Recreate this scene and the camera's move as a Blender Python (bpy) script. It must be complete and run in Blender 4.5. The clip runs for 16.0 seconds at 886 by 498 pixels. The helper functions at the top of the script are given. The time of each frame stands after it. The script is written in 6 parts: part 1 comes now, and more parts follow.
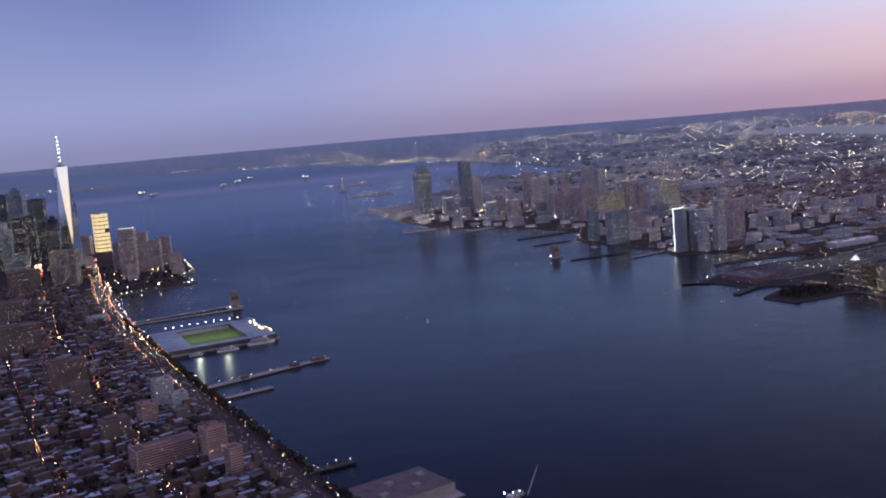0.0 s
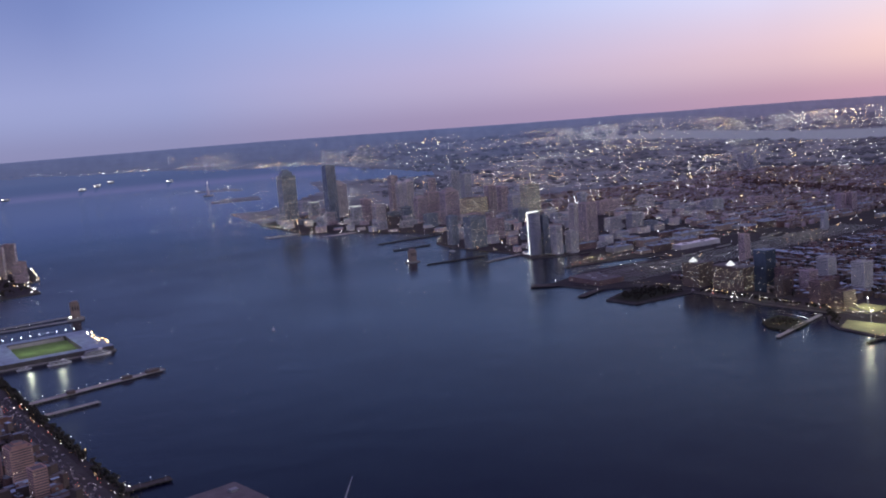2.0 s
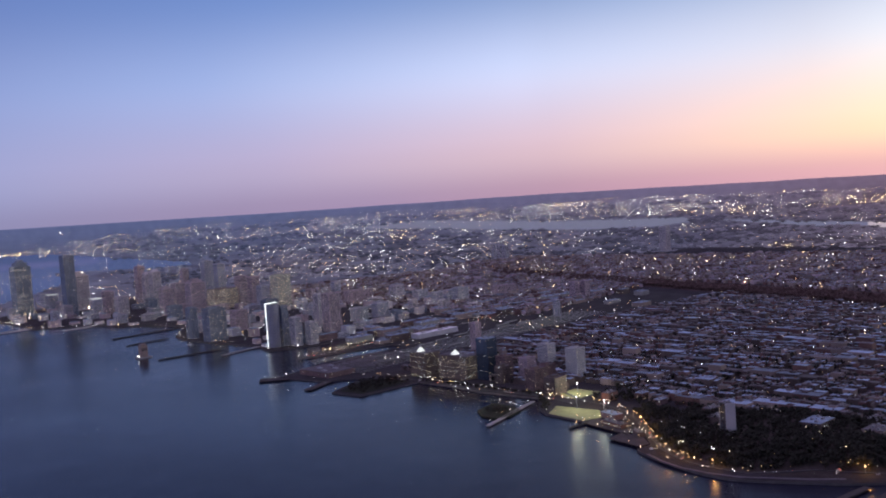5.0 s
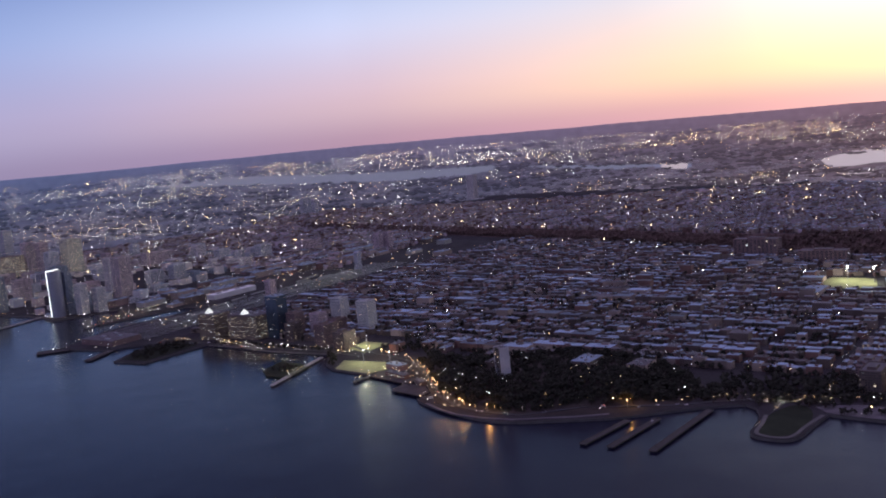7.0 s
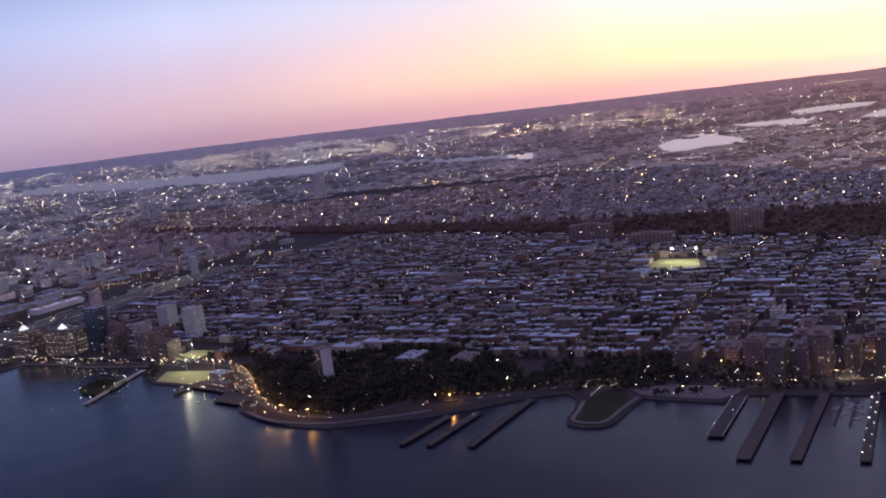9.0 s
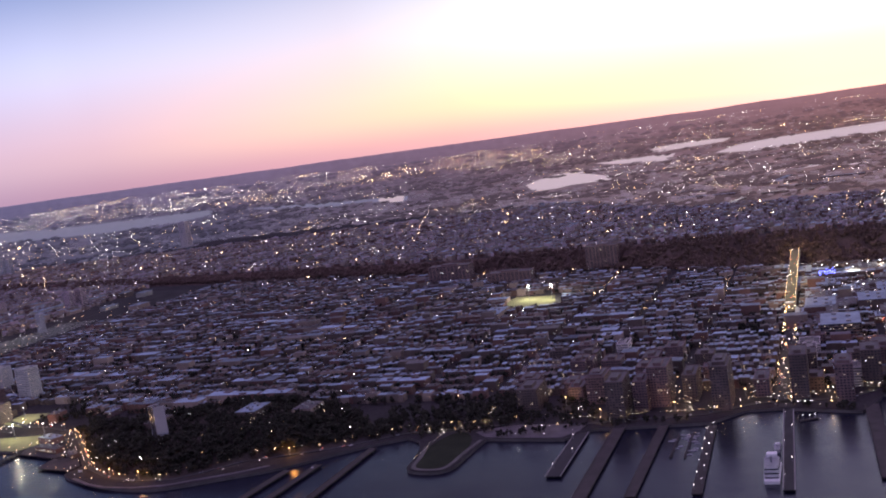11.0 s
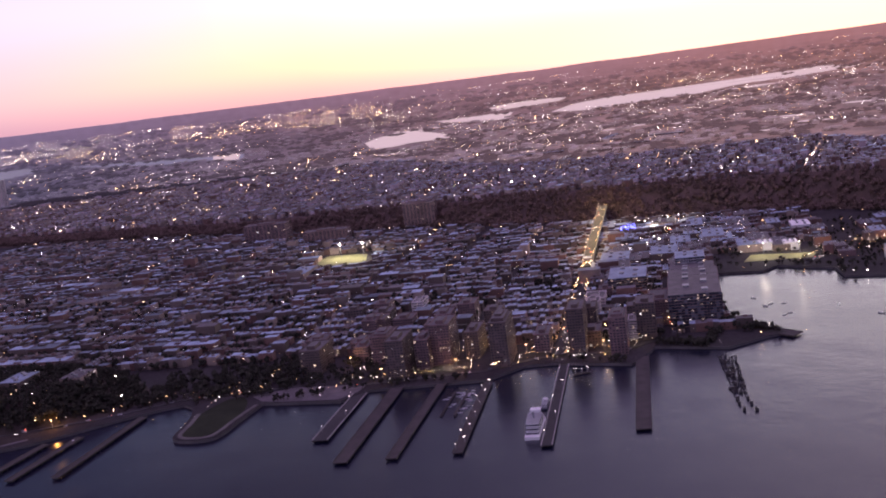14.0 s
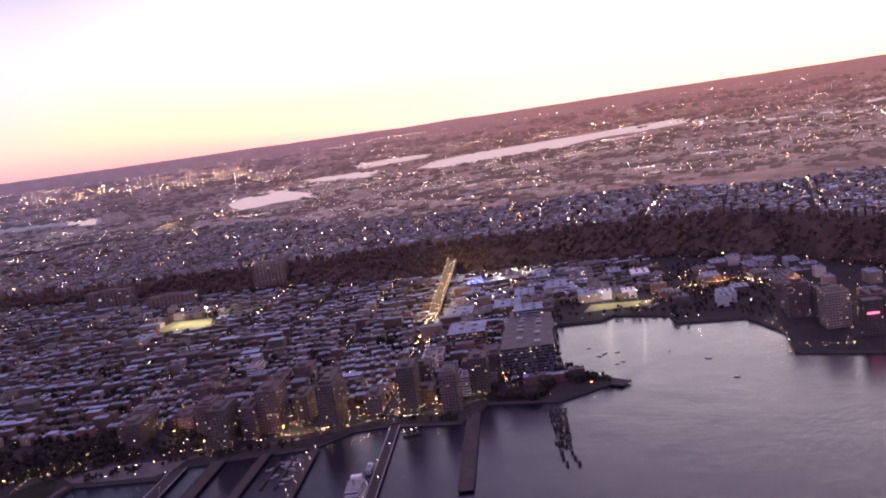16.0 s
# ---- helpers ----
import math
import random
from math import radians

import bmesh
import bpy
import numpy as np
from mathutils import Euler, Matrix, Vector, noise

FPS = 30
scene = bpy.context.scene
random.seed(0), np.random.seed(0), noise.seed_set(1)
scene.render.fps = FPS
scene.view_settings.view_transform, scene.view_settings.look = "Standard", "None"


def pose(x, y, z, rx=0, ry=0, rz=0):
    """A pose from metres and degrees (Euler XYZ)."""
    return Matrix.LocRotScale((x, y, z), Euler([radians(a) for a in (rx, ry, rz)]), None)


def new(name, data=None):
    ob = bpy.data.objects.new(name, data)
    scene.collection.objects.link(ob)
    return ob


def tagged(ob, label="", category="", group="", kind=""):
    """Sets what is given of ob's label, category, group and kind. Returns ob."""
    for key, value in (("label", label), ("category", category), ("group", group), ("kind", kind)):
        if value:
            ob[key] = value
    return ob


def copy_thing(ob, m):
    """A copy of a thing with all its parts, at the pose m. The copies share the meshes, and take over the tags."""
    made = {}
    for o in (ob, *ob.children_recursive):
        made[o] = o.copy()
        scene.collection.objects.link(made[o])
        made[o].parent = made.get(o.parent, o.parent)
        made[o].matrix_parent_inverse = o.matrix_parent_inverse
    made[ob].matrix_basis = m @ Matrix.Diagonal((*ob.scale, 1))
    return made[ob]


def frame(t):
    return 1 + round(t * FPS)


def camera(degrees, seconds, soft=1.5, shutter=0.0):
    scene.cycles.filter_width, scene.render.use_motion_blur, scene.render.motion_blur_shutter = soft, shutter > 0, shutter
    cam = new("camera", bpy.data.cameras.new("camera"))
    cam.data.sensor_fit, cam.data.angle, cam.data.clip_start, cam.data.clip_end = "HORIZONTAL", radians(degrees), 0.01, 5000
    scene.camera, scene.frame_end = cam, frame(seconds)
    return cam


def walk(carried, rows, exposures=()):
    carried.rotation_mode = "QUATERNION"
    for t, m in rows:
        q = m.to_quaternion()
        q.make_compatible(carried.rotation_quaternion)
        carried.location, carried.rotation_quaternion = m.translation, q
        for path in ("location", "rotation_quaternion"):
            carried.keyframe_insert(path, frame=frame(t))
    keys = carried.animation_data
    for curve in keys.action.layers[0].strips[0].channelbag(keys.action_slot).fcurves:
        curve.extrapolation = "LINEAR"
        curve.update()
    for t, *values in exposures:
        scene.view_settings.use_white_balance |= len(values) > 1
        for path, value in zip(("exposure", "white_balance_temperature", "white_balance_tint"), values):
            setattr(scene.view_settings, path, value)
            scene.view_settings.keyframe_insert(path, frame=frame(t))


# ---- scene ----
# The helicopter's way: seconds, x, y, z, heading (left of north), pitch, roll
cam = camera(48.5, 16.0, soft=2.0)
PATH = [
    (0.0, 206.4, 265.8, 336.6, 149.26, -7.19, -4.98),
    (0.5, 191.0, 271.1, 335.4, 147.48, -6.41, -4.72),
    (1.0, 175.6, 276.4, 334.3, 145.39, -5.25, -4.62),
    (1.5, 160.2, 281.8, 333.1, 143.72, -5.76, -4.42),
    (2.0, 144.8, 287.3, 331.9, 142.44, -7.54, -4.67),
    (2.5, 129.2, 293.0, 330.7, 140.86, -7.58, -5.44),
    (3.0, 113.6, 299.0, 329.5, 138.95, -6.34, -5.99),
    (3.5, 98.0, 305.4, 328.3, 136.73, -4.81, -6.18),
    (6.0, 19.2, 351.3, 321.3, 124.81, -4.11, -4.04),
    (6.5, 5.8, 360.3, 319.4, 122.42, -5.23, -5.09),
    (7.0, -7.3, 369.2, 317.5, 119.56, -6.91, -5.59),
    (7.5, -20.0, 378.0, 315.6, 117.43, -7.71, -6.91),
    (8.0, -32.4, 386.8, 313.5, 115.50, -8.14, -7.99),
    (8.5, -44.5, 395.7, 311.3, 113.65, -7.97, -8.36),
    (9.0, -56.2, 404.6, 308.9, 111.66, -8.02, -7.28),
    (9.5, -67.5, 413.7, 306.5, 110.05, -7.43, -7.01),
    (10.0, -78.6, 422.8, 303.9, 108.29, -7.01, -7.94),
    (12.5, -122.3, 474.0, 287.9, 99.57, -7.29, -8.12),
    (13.0, -129.6, 485.6, 285.2, 98.14, -8.47, -8.60),
    (13.5, -136.7, 497.5, 282.6, 97.31, -9.74, -8.88),
    (14.0, -143.7, 509.5, 279.9, 96.59, -9.93, -7.82),
    (14.5, -150.5, 521.8, 277.3, 95.34, -9.68, -7.73),
    (15.0, -157.3, 534.1, 274.6, 93.41, -8.99, -8.24),
    (15.5, -164.0, 546.5, 271.9, 90.91, -8.28, -8.37),
    (16.0, -170.7, 559.0, 269.3, 89.15, -7.61, -8.66),
]


def aim(x, y, z, yaw, pitch, roll):
    """The camera's pose from its heading, pitch and lean."""
    return pose(x, y, z, 0, 0, yaw) @ pose(0, 0, 0, 90 + pitch) @ pose(0, 0, 0, 0, 0, roll)


walk(cam, [(row[0], aim(*row[1:])) for row in PATH], [(0, 0.12, 6400, 4), (2.5, 0.21, 6400, 4), (3.5, 0.23, 6400, 4), (6, 0.08, 6400, 4), (7, 0.08, 6400, 5), (10, 0.20, 6600, 13), (12.5, 0.33, 6850, 20), (16, 0.52, 7350, 30)])

# ---- sky and dusk light ----
SUNSET = radians(302)  # compass bearing of the afterglow


def shader(nodes, kind, **values):
    node = nodes.new(kind)
    for key, value in values.items():
        node.inputs[key.replace("_", " ")].default_value = value
    return node


def math_node(tree, op, a, b=None, c=None):
    node = tree.nodes.new("ShaderNodeMath")
    node.operation = op
    for n, v in enumerate((a, b, c)):
        if v is None:
            continue
        if isinstance(v, (int, float)):
            node.inputs[n].default_value = v
        else:
            tree.links.new(v, node.inputs[n])
    return node.outputs[0]


def ramp(tree, fac, stops, ease="LINEAR"):
    node = tree.nodes.new("ShaderNodeValToRGB")
    node.color_ramp.interpolation = ease
    els = node.color_ramp.elements
    while len(els) < len(stops):
        els.new(0.5)
    for el, (p, col) in zip(els, stops):
        el.position, el.color = p, (*col, 1)
    tree.links.new(fac, node.inputs[0])
    return node.outputs[0]


def mix(tree, fac, a, b, kind="MIX"):
    node = tree.nodes.new("ShaderNodeMix")
    node.data_type, node.blend_type = "RGBA", kind
    for slot, v in ((0, fac), (6, a), (7, b)):
        if isinstance(v, (int, float)):
            node.inputs[slot].default_value = v
        elif isinstance(v, tuple):
            node.inputs[slot].default_value = (*v, 1)
        else:
            tree.links.new(v, node.inputs[slot])
    return node.outputs[2]


def dusk_sky():
    """A clear sky after sunset: deep blue away from the glow, pink and yellow bands low over it."""
    world = bpy.data.worlds.new("dusk")
    scene.world = world
    world.use_nodes = True
    tree = world.node_tree
    tree.nodes.clear()
    coord = tree.nodes.new("ShaderNodeTexCoord")
    split = tree.nodes.new("ShaderNodeSeparateXYZ")
    tree.links.new(coord.outputs["Generated"], split.inputs[0])
    x, y, z = split.outputs
    flat = math_node(tree, "SQRT", math_node(tree, "ADD", math_node(tree, "MULTIPLY", x, x), math_node(tree, "ADD", math_node(tree, "MULTIPLY", y, y), 1e-6)))
    side = math_node(tree, "ADD", math_node(tree, "MULTIPLY", x, math.sin(SUNSET)), math_node(tree, "MULTIPLY", y, math.cos(SUNSET)))
    away = math_node(tree, "DIVIDE", math_node(tree, "ARCCOSINE", math_node(tree, "DIVIDE", side, math_node(tree, "MAXIMUM", flat, 1e-3))), math.pi)  # 0 at the glow, 1 opposite
    rise = math_node(tree, "DIVIDE", math_node(tree, "ARCSINE", z), math.pi / 2)  # 0 horizon, 1 zenith
    edge = ramp(tree, away, [(0, (0.95, 0.55, 0.34)), (0.12, (0.90, 0.50, 0.38)), (0.22, (0.80, 0.40, 0.38)), (0.32, (0.60, 0.33, 0.42)), (0.42, (0.38, 0.27, 0.43)), (0.55, (0.22, 0.21, 0.37)), (1, (0.20, 0.20, 0.36))])
    low = ramp(tree, away, [(0, (1.0, 0.80, 0.36)), (0.17, (1.0, 0.76, 0.36)), (0.27, (0.92, 0.58, 0.42)), (0.36, (0.66, 0.45, 0.52)), (0.45, (0.42, 0.34, 0.51)), (0.55, (0.24, 0.25, 0.44)), (1, (0.20, 0.22, 0.40))])
    mid = ramp(tree, away, [(0, (1.0, 0.97, 0.9)), (0.11, (1.0, 0.97, 0.9)), (0.19, (0.82, 0.80, 0.79)), (0.28, (0.60, 0.57, 0.66)), (0.37, (0.58, 0.61, 0.86)), (0.47, (0.305, 0.365, 0.635)), (0.58, (0.148, 0.178, 0.375)), (0.75, (0.24, 0.24, 0.42)), (1, (0.42, 0.38, 0.60))])
    high = ramp(tree, away, [(0, (0.95, 0.98, 1.0)), (0.1, (0.82, 0.86, 0.94)), (0.2, (0.30, 0.36, 0.50)), (0.33, (0.20, 0.285, 0.51)), (0.45, (0.14, 0.217, 0.49)), (0.6, (0.082, 0.112, 0.285)), (0.75, (0.18, 0.19, 0.36)), (1, (0.42, 0.38, 0.60))])
    upper = ramp(tree, away, [(0, (0.32, 0.285, 0.38)), (0.08, (0.225, 0.20, 0.31)), (0.16, (0.14, 0.13, 0.24)), (0.28, (0.055, 0.047, 0.095)), (0.42, (0.026, 0.026, 0.072)), (0.52, (0.013, 0.019, 0.06)), (0.68, (0.04, 0.05, 0.12)), (1, (0.38, 0.35, 0.56))])
    top = (0.64, 0.41, 0.90)

    def step(a, b):
        node = tree.nodes.new("ShaderNodeMapRange")
        node.interpolation_type = "SMOOTHSTEP"
        node.inputs[1].default_value, node.inputs[2].default_value = a / 90, b / 90
        tree.links.new(rise, node.inputs[0])
        return node.outputs[0]

    col = mix(tree, step(-0.7, 1.9), edge, low)
    col = mix(tree, step(1.5, 7.5), col, mid)
    col = mix(tree, step(5.5, 12.5), col, high)
    col = mix(tree, step(12.3, 18.5), col, upper)
    col = mix(tree, step(52.0, 78.0), col, top)
    gain = ramp(tree, away, [(0, (1.6,) * 3), (0.14, (1.4,) * 3), (0.25, (0.92,) * 3), (0.36, (0.74,) * 3), (0.46, (0.78,) * 3), (0.55, (0.9,) * 3), (1, (0.95,) * 3)])
    low_gain = ramp(tree, math_node(tree, "ADD", rise, 0.0), [(0, (0.84,) * 3), (0.03, (1.0,) * 3), (1, (1.0,) * 3)])
    col = mix(tree, 1.0, col, gain, "MULTIPLY")
    col = mix(tree, 1.0, col, low_gain, "MULTIPLY")
    back = shader(tree.nodes, "ShaderNodeBackground", Strength=1.5)
    tree.links.new(col, back.inputs[0])
    out = tree.nodes.new("ShaderNodeOutputWorld")
    tree.links.new(back.outputs[0], out.inputs[0])


dusk_sky()

# ---- materials ----


def material(name, color, rough=0.8, metal=0.0, vary=0.25, scale=0.2, fine=2.0, bump=0.0, islands=0.0, second=None, spec=0.5):
    """A surface with stains at a broad and a fine scale; islands: how far joined pieces differ from one another."""
    mat = bpy.data.materials.new(name)
    mat.use_nodes = True
    tree = mat.node_tree
    bsdf = tree.nodes["Principled BSDF"]
    bsdf.inputs["Roughness"].default_value, bsdf.inputs["Metallic"].default_value = rough, metal
    bsdf.inputs["Specular IOR Level"].default_value = spec
    geo = tree.nodes.new("ShaderNodeNewGeometry")
    broad = shader(tree.nodes, "ShaderNodeTexNoise", Scale=scale, Detail=3.0)
    grain = shader(tree.nodes, "ShaderNodeTexNoise", Scale=fine, Detail=2.0)
    for n in (broad, grain):
        tree.links.new(geo.outputs["Position"], n.inputs["Vector"])
    both = math_node(tree, "ADD", math_node(tree, "MULTIPLY", broad.outputs[0], 0.6), math_node(tree, "MULTIPLY", grain.outputs[0], 0.4))
    dark, light = tuple(c * (1 - vary) for c in color), tuple(min(1, c * (1 + vary)) for c in (second or color))
    col = ramp(tree, both, [(0.32, dark), (0.68, light)])
    if islands:
        rand = geo.outputs["Random Per Island"]
        col = mix(tree, 1.0, col, ramp(tree, rand, [(0, (1 - islands, 1 - islands, 1 - islands)), (0.5, (1, 0.97, 0.95)), (1, (1 + islands, 1 + islands, 1 + islands))]), "MULTIPLY")
    tree.links.new(col, bsdf.inputs["Base Color"])
    if bump:
        b = shader(tree.nodes, "ShaderNodeBump", Strength=bump, Distance=0.4)
        tree.links.new(grain.outputs[0], b.inputs["Height"])
        tree.links.new(b.outputs[0], bsdf.inputs["Normal"])
    return mat


def glow(name, color, strength, spread=0.0):
    """A lamp's face; spread varies its strength from lamp to lamp."""
    mat = bpy.data.materials.new(name)
    mat.use_nodes = True
    tree = mat.node_tree
    bsdf = tree.nodes["Principled BSDF"]
    bsdf.inputs["Base Color"].default_value = (*[0.5 * c for c in color], 1)
    bsdf.inputs["Emission Color"].default_value = (*color, 1)
    bsdf.inputs["Emission Strength"].default_value = strength
    mat.cycles.emission_sampling = "NONE"
    if spread:
        geo = tree.nodes.new("ShaderNodeNewGeometry")
        power = math_node(tree, "POWER", geo.outputs["Random Per Island"], 3.4)
        tree.links.new(math_node(tree, "MULTIPLY_ADD", power, strength * spread * 1.7, strength * max(0.0, 1.04 - spread)), bsdf.inputs["Emission Strength"])
    return mat


def water_material():
    mat = bpy.data.materials.new("river_water")
    mat.use_nodes = True
    tree = mat.node_tree
    bsdf = tree.nodes["Principled BSDF"]
    bsdf.inputs["Base Color"].default_value = (0.0058, 0.0072, 0.020, 1)
    bsdf.inputs["Roughness"].default_value = 0.16
    bsdf.inputs["IOR"].default_value = 1.33
    bsdf.inputs["Specular IOR Level"].default_value = 1.0
    geo = tree.nodes.new("ShaderNodeNewGeometry")
    swell = shader(tree.nodes, "ShaderNodeTexNoise", Scale=0.02, Detail=3.0)
    chop = shader(tree.nodes, "ShaderNodeTexNoise", Scale=0.16, Detail=5.0, Roughness=0.68)
    slick = shader(tree.nodes, "ShaderNodeTexNoise", Scale=0.004, Detail=2.0)
    for n in (swell, chop, slick):
        tree.links.new(geo.outputs["Position"], n.inputs["Vector"])
    wake = shader(tree.nodes, "ShaderNodeTexWave", Scale=0.022, Distortion=5.0, Detail=2.0)
    wake.inputs["Detail Scale"].default_value = 0.6
    turned = tree.nodes.new("ShaderNodeMapping")
    turned.inputs["Rotation"].default_value = (0, 0, radians(28))
    tree.links.new(geo.outputs["Position"], turned.inputs["Vector"])
    tree.links.new(turned.outputs[0], wake.inputs["Vector"])
    height = math_node(tree, "ADD", math_node(tree, "MULTIPLY", swell.outputs[0], 4.0), chop.outputs[0])
    height = math_node(tree, "ADD", height, math_node(tree, "MULTIPLY", wake.outputs["Fac"], 0.05))
    # a passing boat's swell, spreading in arcs off the cove
    shift = tree.nodes.new("ShaderNodeMapping")
    shift.inputs["Location"].default_value = (620, -1060, 0)
    tree.links.new(geo.outputs["Position"], shift.inputs["Vector"])
    arcs = shader(tree.nodes, "ShaderNodeTexWave", Scale=0.03, Distortion=6.0, Detail=3.0)
    arcs.wave_type, arcs.rings_direction = "RINGS", "Z"
    tree.links.new(shift.outputs[0], arcs.inputs["Vector"])
    far_off = tree.nodes.new("ShaderNodeVectorMath")
    far_off.operation = "DISTANCE"
    tree.links.new(geo.outputs["Position"], far_off.inputs[0])
    far_off.inputs[1].default_value = (-740, 860, 0)
    fade = ramp(tree, math_node(tree, "MULTIPLY", far_off.outputs["Value"], 1 / 260), [(0.25, (1, 1, 1)), (1.0, (0, 0, 0))])
    height = math_node(tree, "ADD", height, math_node(tree, "MULTIPLY", arcs.outputs["Fac"], math_node(tree, "MULTIPLY", fade, 0.5)))
    b = shader(tree.nodes, "ShaderNodeBump", Strength=0.21, Distance=0.6)
    tree.links.new(height, b.inputs["Height"])
    tree.links.new(b.outputs[0], bsdf.inputs["Normal"])
    tree.links.new(math_node(tree, "MULTIPLY_ADD", slick.outputs[0], 0.12, 0.18), bsdf.inputs["Roughness"])
    return mat


WATER = water_material()
LAND = material("city_ground", (0.036, 0.034, 0.036), 0.9, vary=0.4, scale=0.02, fine=0.3, bump=0.3, spec=0.15)


def painted_glow_material(name, color, near_air, south_air, west_air, scale=0.003, patches=0.0, near_west=None):
    """Plain far backdrop: evening haze, or the rivers' sky sheen, painted into its emission; grows with distance, warms
    towards the afterglow.
    """
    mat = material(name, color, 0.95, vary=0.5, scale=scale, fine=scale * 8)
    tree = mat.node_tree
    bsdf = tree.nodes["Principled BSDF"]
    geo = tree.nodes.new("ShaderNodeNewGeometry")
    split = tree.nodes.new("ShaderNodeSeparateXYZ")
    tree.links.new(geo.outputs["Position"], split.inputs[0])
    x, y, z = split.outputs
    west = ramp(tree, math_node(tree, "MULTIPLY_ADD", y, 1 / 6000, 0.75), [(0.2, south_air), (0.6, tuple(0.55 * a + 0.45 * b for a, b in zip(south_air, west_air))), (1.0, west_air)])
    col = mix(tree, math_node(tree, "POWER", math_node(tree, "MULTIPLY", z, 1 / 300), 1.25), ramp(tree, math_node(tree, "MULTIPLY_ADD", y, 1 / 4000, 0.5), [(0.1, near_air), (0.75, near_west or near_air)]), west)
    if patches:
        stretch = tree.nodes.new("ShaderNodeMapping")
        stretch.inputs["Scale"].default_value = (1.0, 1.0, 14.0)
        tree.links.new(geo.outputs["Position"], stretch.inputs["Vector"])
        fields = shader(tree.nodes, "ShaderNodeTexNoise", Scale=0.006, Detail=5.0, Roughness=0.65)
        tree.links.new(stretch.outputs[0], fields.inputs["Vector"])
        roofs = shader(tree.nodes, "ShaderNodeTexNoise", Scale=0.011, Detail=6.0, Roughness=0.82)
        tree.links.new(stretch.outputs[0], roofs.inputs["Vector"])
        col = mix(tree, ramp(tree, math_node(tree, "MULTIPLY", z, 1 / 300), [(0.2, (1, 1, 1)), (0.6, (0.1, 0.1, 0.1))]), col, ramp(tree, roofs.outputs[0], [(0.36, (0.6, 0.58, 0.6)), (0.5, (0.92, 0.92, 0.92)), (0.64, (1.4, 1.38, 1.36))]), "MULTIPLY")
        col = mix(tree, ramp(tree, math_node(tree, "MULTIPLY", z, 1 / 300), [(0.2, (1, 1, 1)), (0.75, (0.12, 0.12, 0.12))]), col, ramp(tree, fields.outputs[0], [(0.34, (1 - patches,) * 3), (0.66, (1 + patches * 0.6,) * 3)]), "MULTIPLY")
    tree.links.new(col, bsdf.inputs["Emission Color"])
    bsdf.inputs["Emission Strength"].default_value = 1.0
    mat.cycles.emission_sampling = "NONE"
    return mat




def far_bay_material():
    """The same water with evening haze painted into its emission, growing with distance."""
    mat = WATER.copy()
    mat.name = "hazed_far_bay"
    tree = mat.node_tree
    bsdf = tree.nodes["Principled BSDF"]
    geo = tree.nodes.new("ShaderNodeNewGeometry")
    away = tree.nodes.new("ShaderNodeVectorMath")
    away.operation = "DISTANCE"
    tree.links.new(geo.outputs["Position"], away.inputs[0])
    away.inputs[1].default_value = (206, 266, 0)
    # also replaces the low sky reflection that the raised backdrop blocks
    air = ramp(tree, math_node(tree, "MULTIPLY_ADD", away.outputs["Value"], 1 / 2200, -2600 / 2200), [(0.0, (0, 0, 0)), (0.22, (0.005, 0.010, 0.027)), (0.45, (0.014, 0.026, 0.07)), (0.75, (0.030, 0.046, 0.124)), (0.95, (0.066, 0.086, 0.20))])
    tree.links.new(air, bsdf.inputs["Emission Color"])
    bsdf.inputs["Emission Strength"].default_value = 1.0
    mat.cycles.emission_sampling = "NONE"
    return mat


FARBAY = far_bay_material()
# rivers glow in sky colours: the reflection is painted as emission
FARRIVER = painted_glow_material("far_river_sheen", (0.02, 0.025, 0.04), (0.46, 0.37, 0.42), (0.40, 0.34, 0.42), (0.62, 0.46, 0.48))
GREYRIVER = painted_glow_material("grey_river_sheen", (0.02, 0.025, 0.04), (0.14, 0.14, 0.22), (0.16, 0.155, 0.25), (0.3, 0.25, 0.3))
# land carries the haze as emission, mottled by fields and roofs
FARLAND = painted_glow_material("hazed_far_country", (0.05, 0.05, 0.055), (0.05, 0.05, 0.088), (0.088, 0.103, 0.225), (0.30, 0.138, 0.15), patches=0.55, near_west=(0.15, 0.088, 0.086))
# distant roofs and woods get their haze as emission too
FARROOF = painted_glow_material("hazed_far_roofs", (0.2, 0.2, 0.22), (0.042, 0.04, 0.064), (0.07, 0.085, 0.18), (0.24, 0.12, 0.135), 0.05, near_west=(0.13, 0.086, 0.084))
FARWOOD = painted_glow_material("hazed_far_woods", (0.03, 0.032, 0.028), (0.016, 0.016, 0.032), (0.062, 0.078, 0.17), (0.2, 0.1, 0.115), 0.02, near_west=(0.07, 0.042, 0.046))
WOODLAND = material("wooded_slope", (0.045, 0.039, 0.034), 0.95, vary=0.45, scale=0.03, fine=0.4, bump=0.5, spec=0.15)
# cliff soil lightened and browned, with haze put into its colour
CLIFF_FLOOR = material("hazed_cliff_floor", (0.10, 0.072, 0.064), 0.95, vary=0.4, scale=0.04, fine=0.5, bump=0.5, spec=0.15)
LEAF = material("leaves", (0.03, 0.031, 0.023), 0.9, vary=0.4, scale=0.05, fine=0.5, islands=0.35, spec=0.15)
# paler, browner copy of the leaves: haze over cliff and plateau in the colour
CLIFFLEAF = material("hazed_cliff_leaves", (0.12, 0.085, 0.074), 0.95, vary=0.35, scale=0.05, fine=0.5, islands=0.3, spec=0.15)
BARK = material("bark", (0.05, 0.035, 0.025), 0.95)
GRASS = material("lawn", (0.022, 0.027, 0.016), 0.95, vary=0.3, scale=0.05, fine=0.8, spec=0.15)
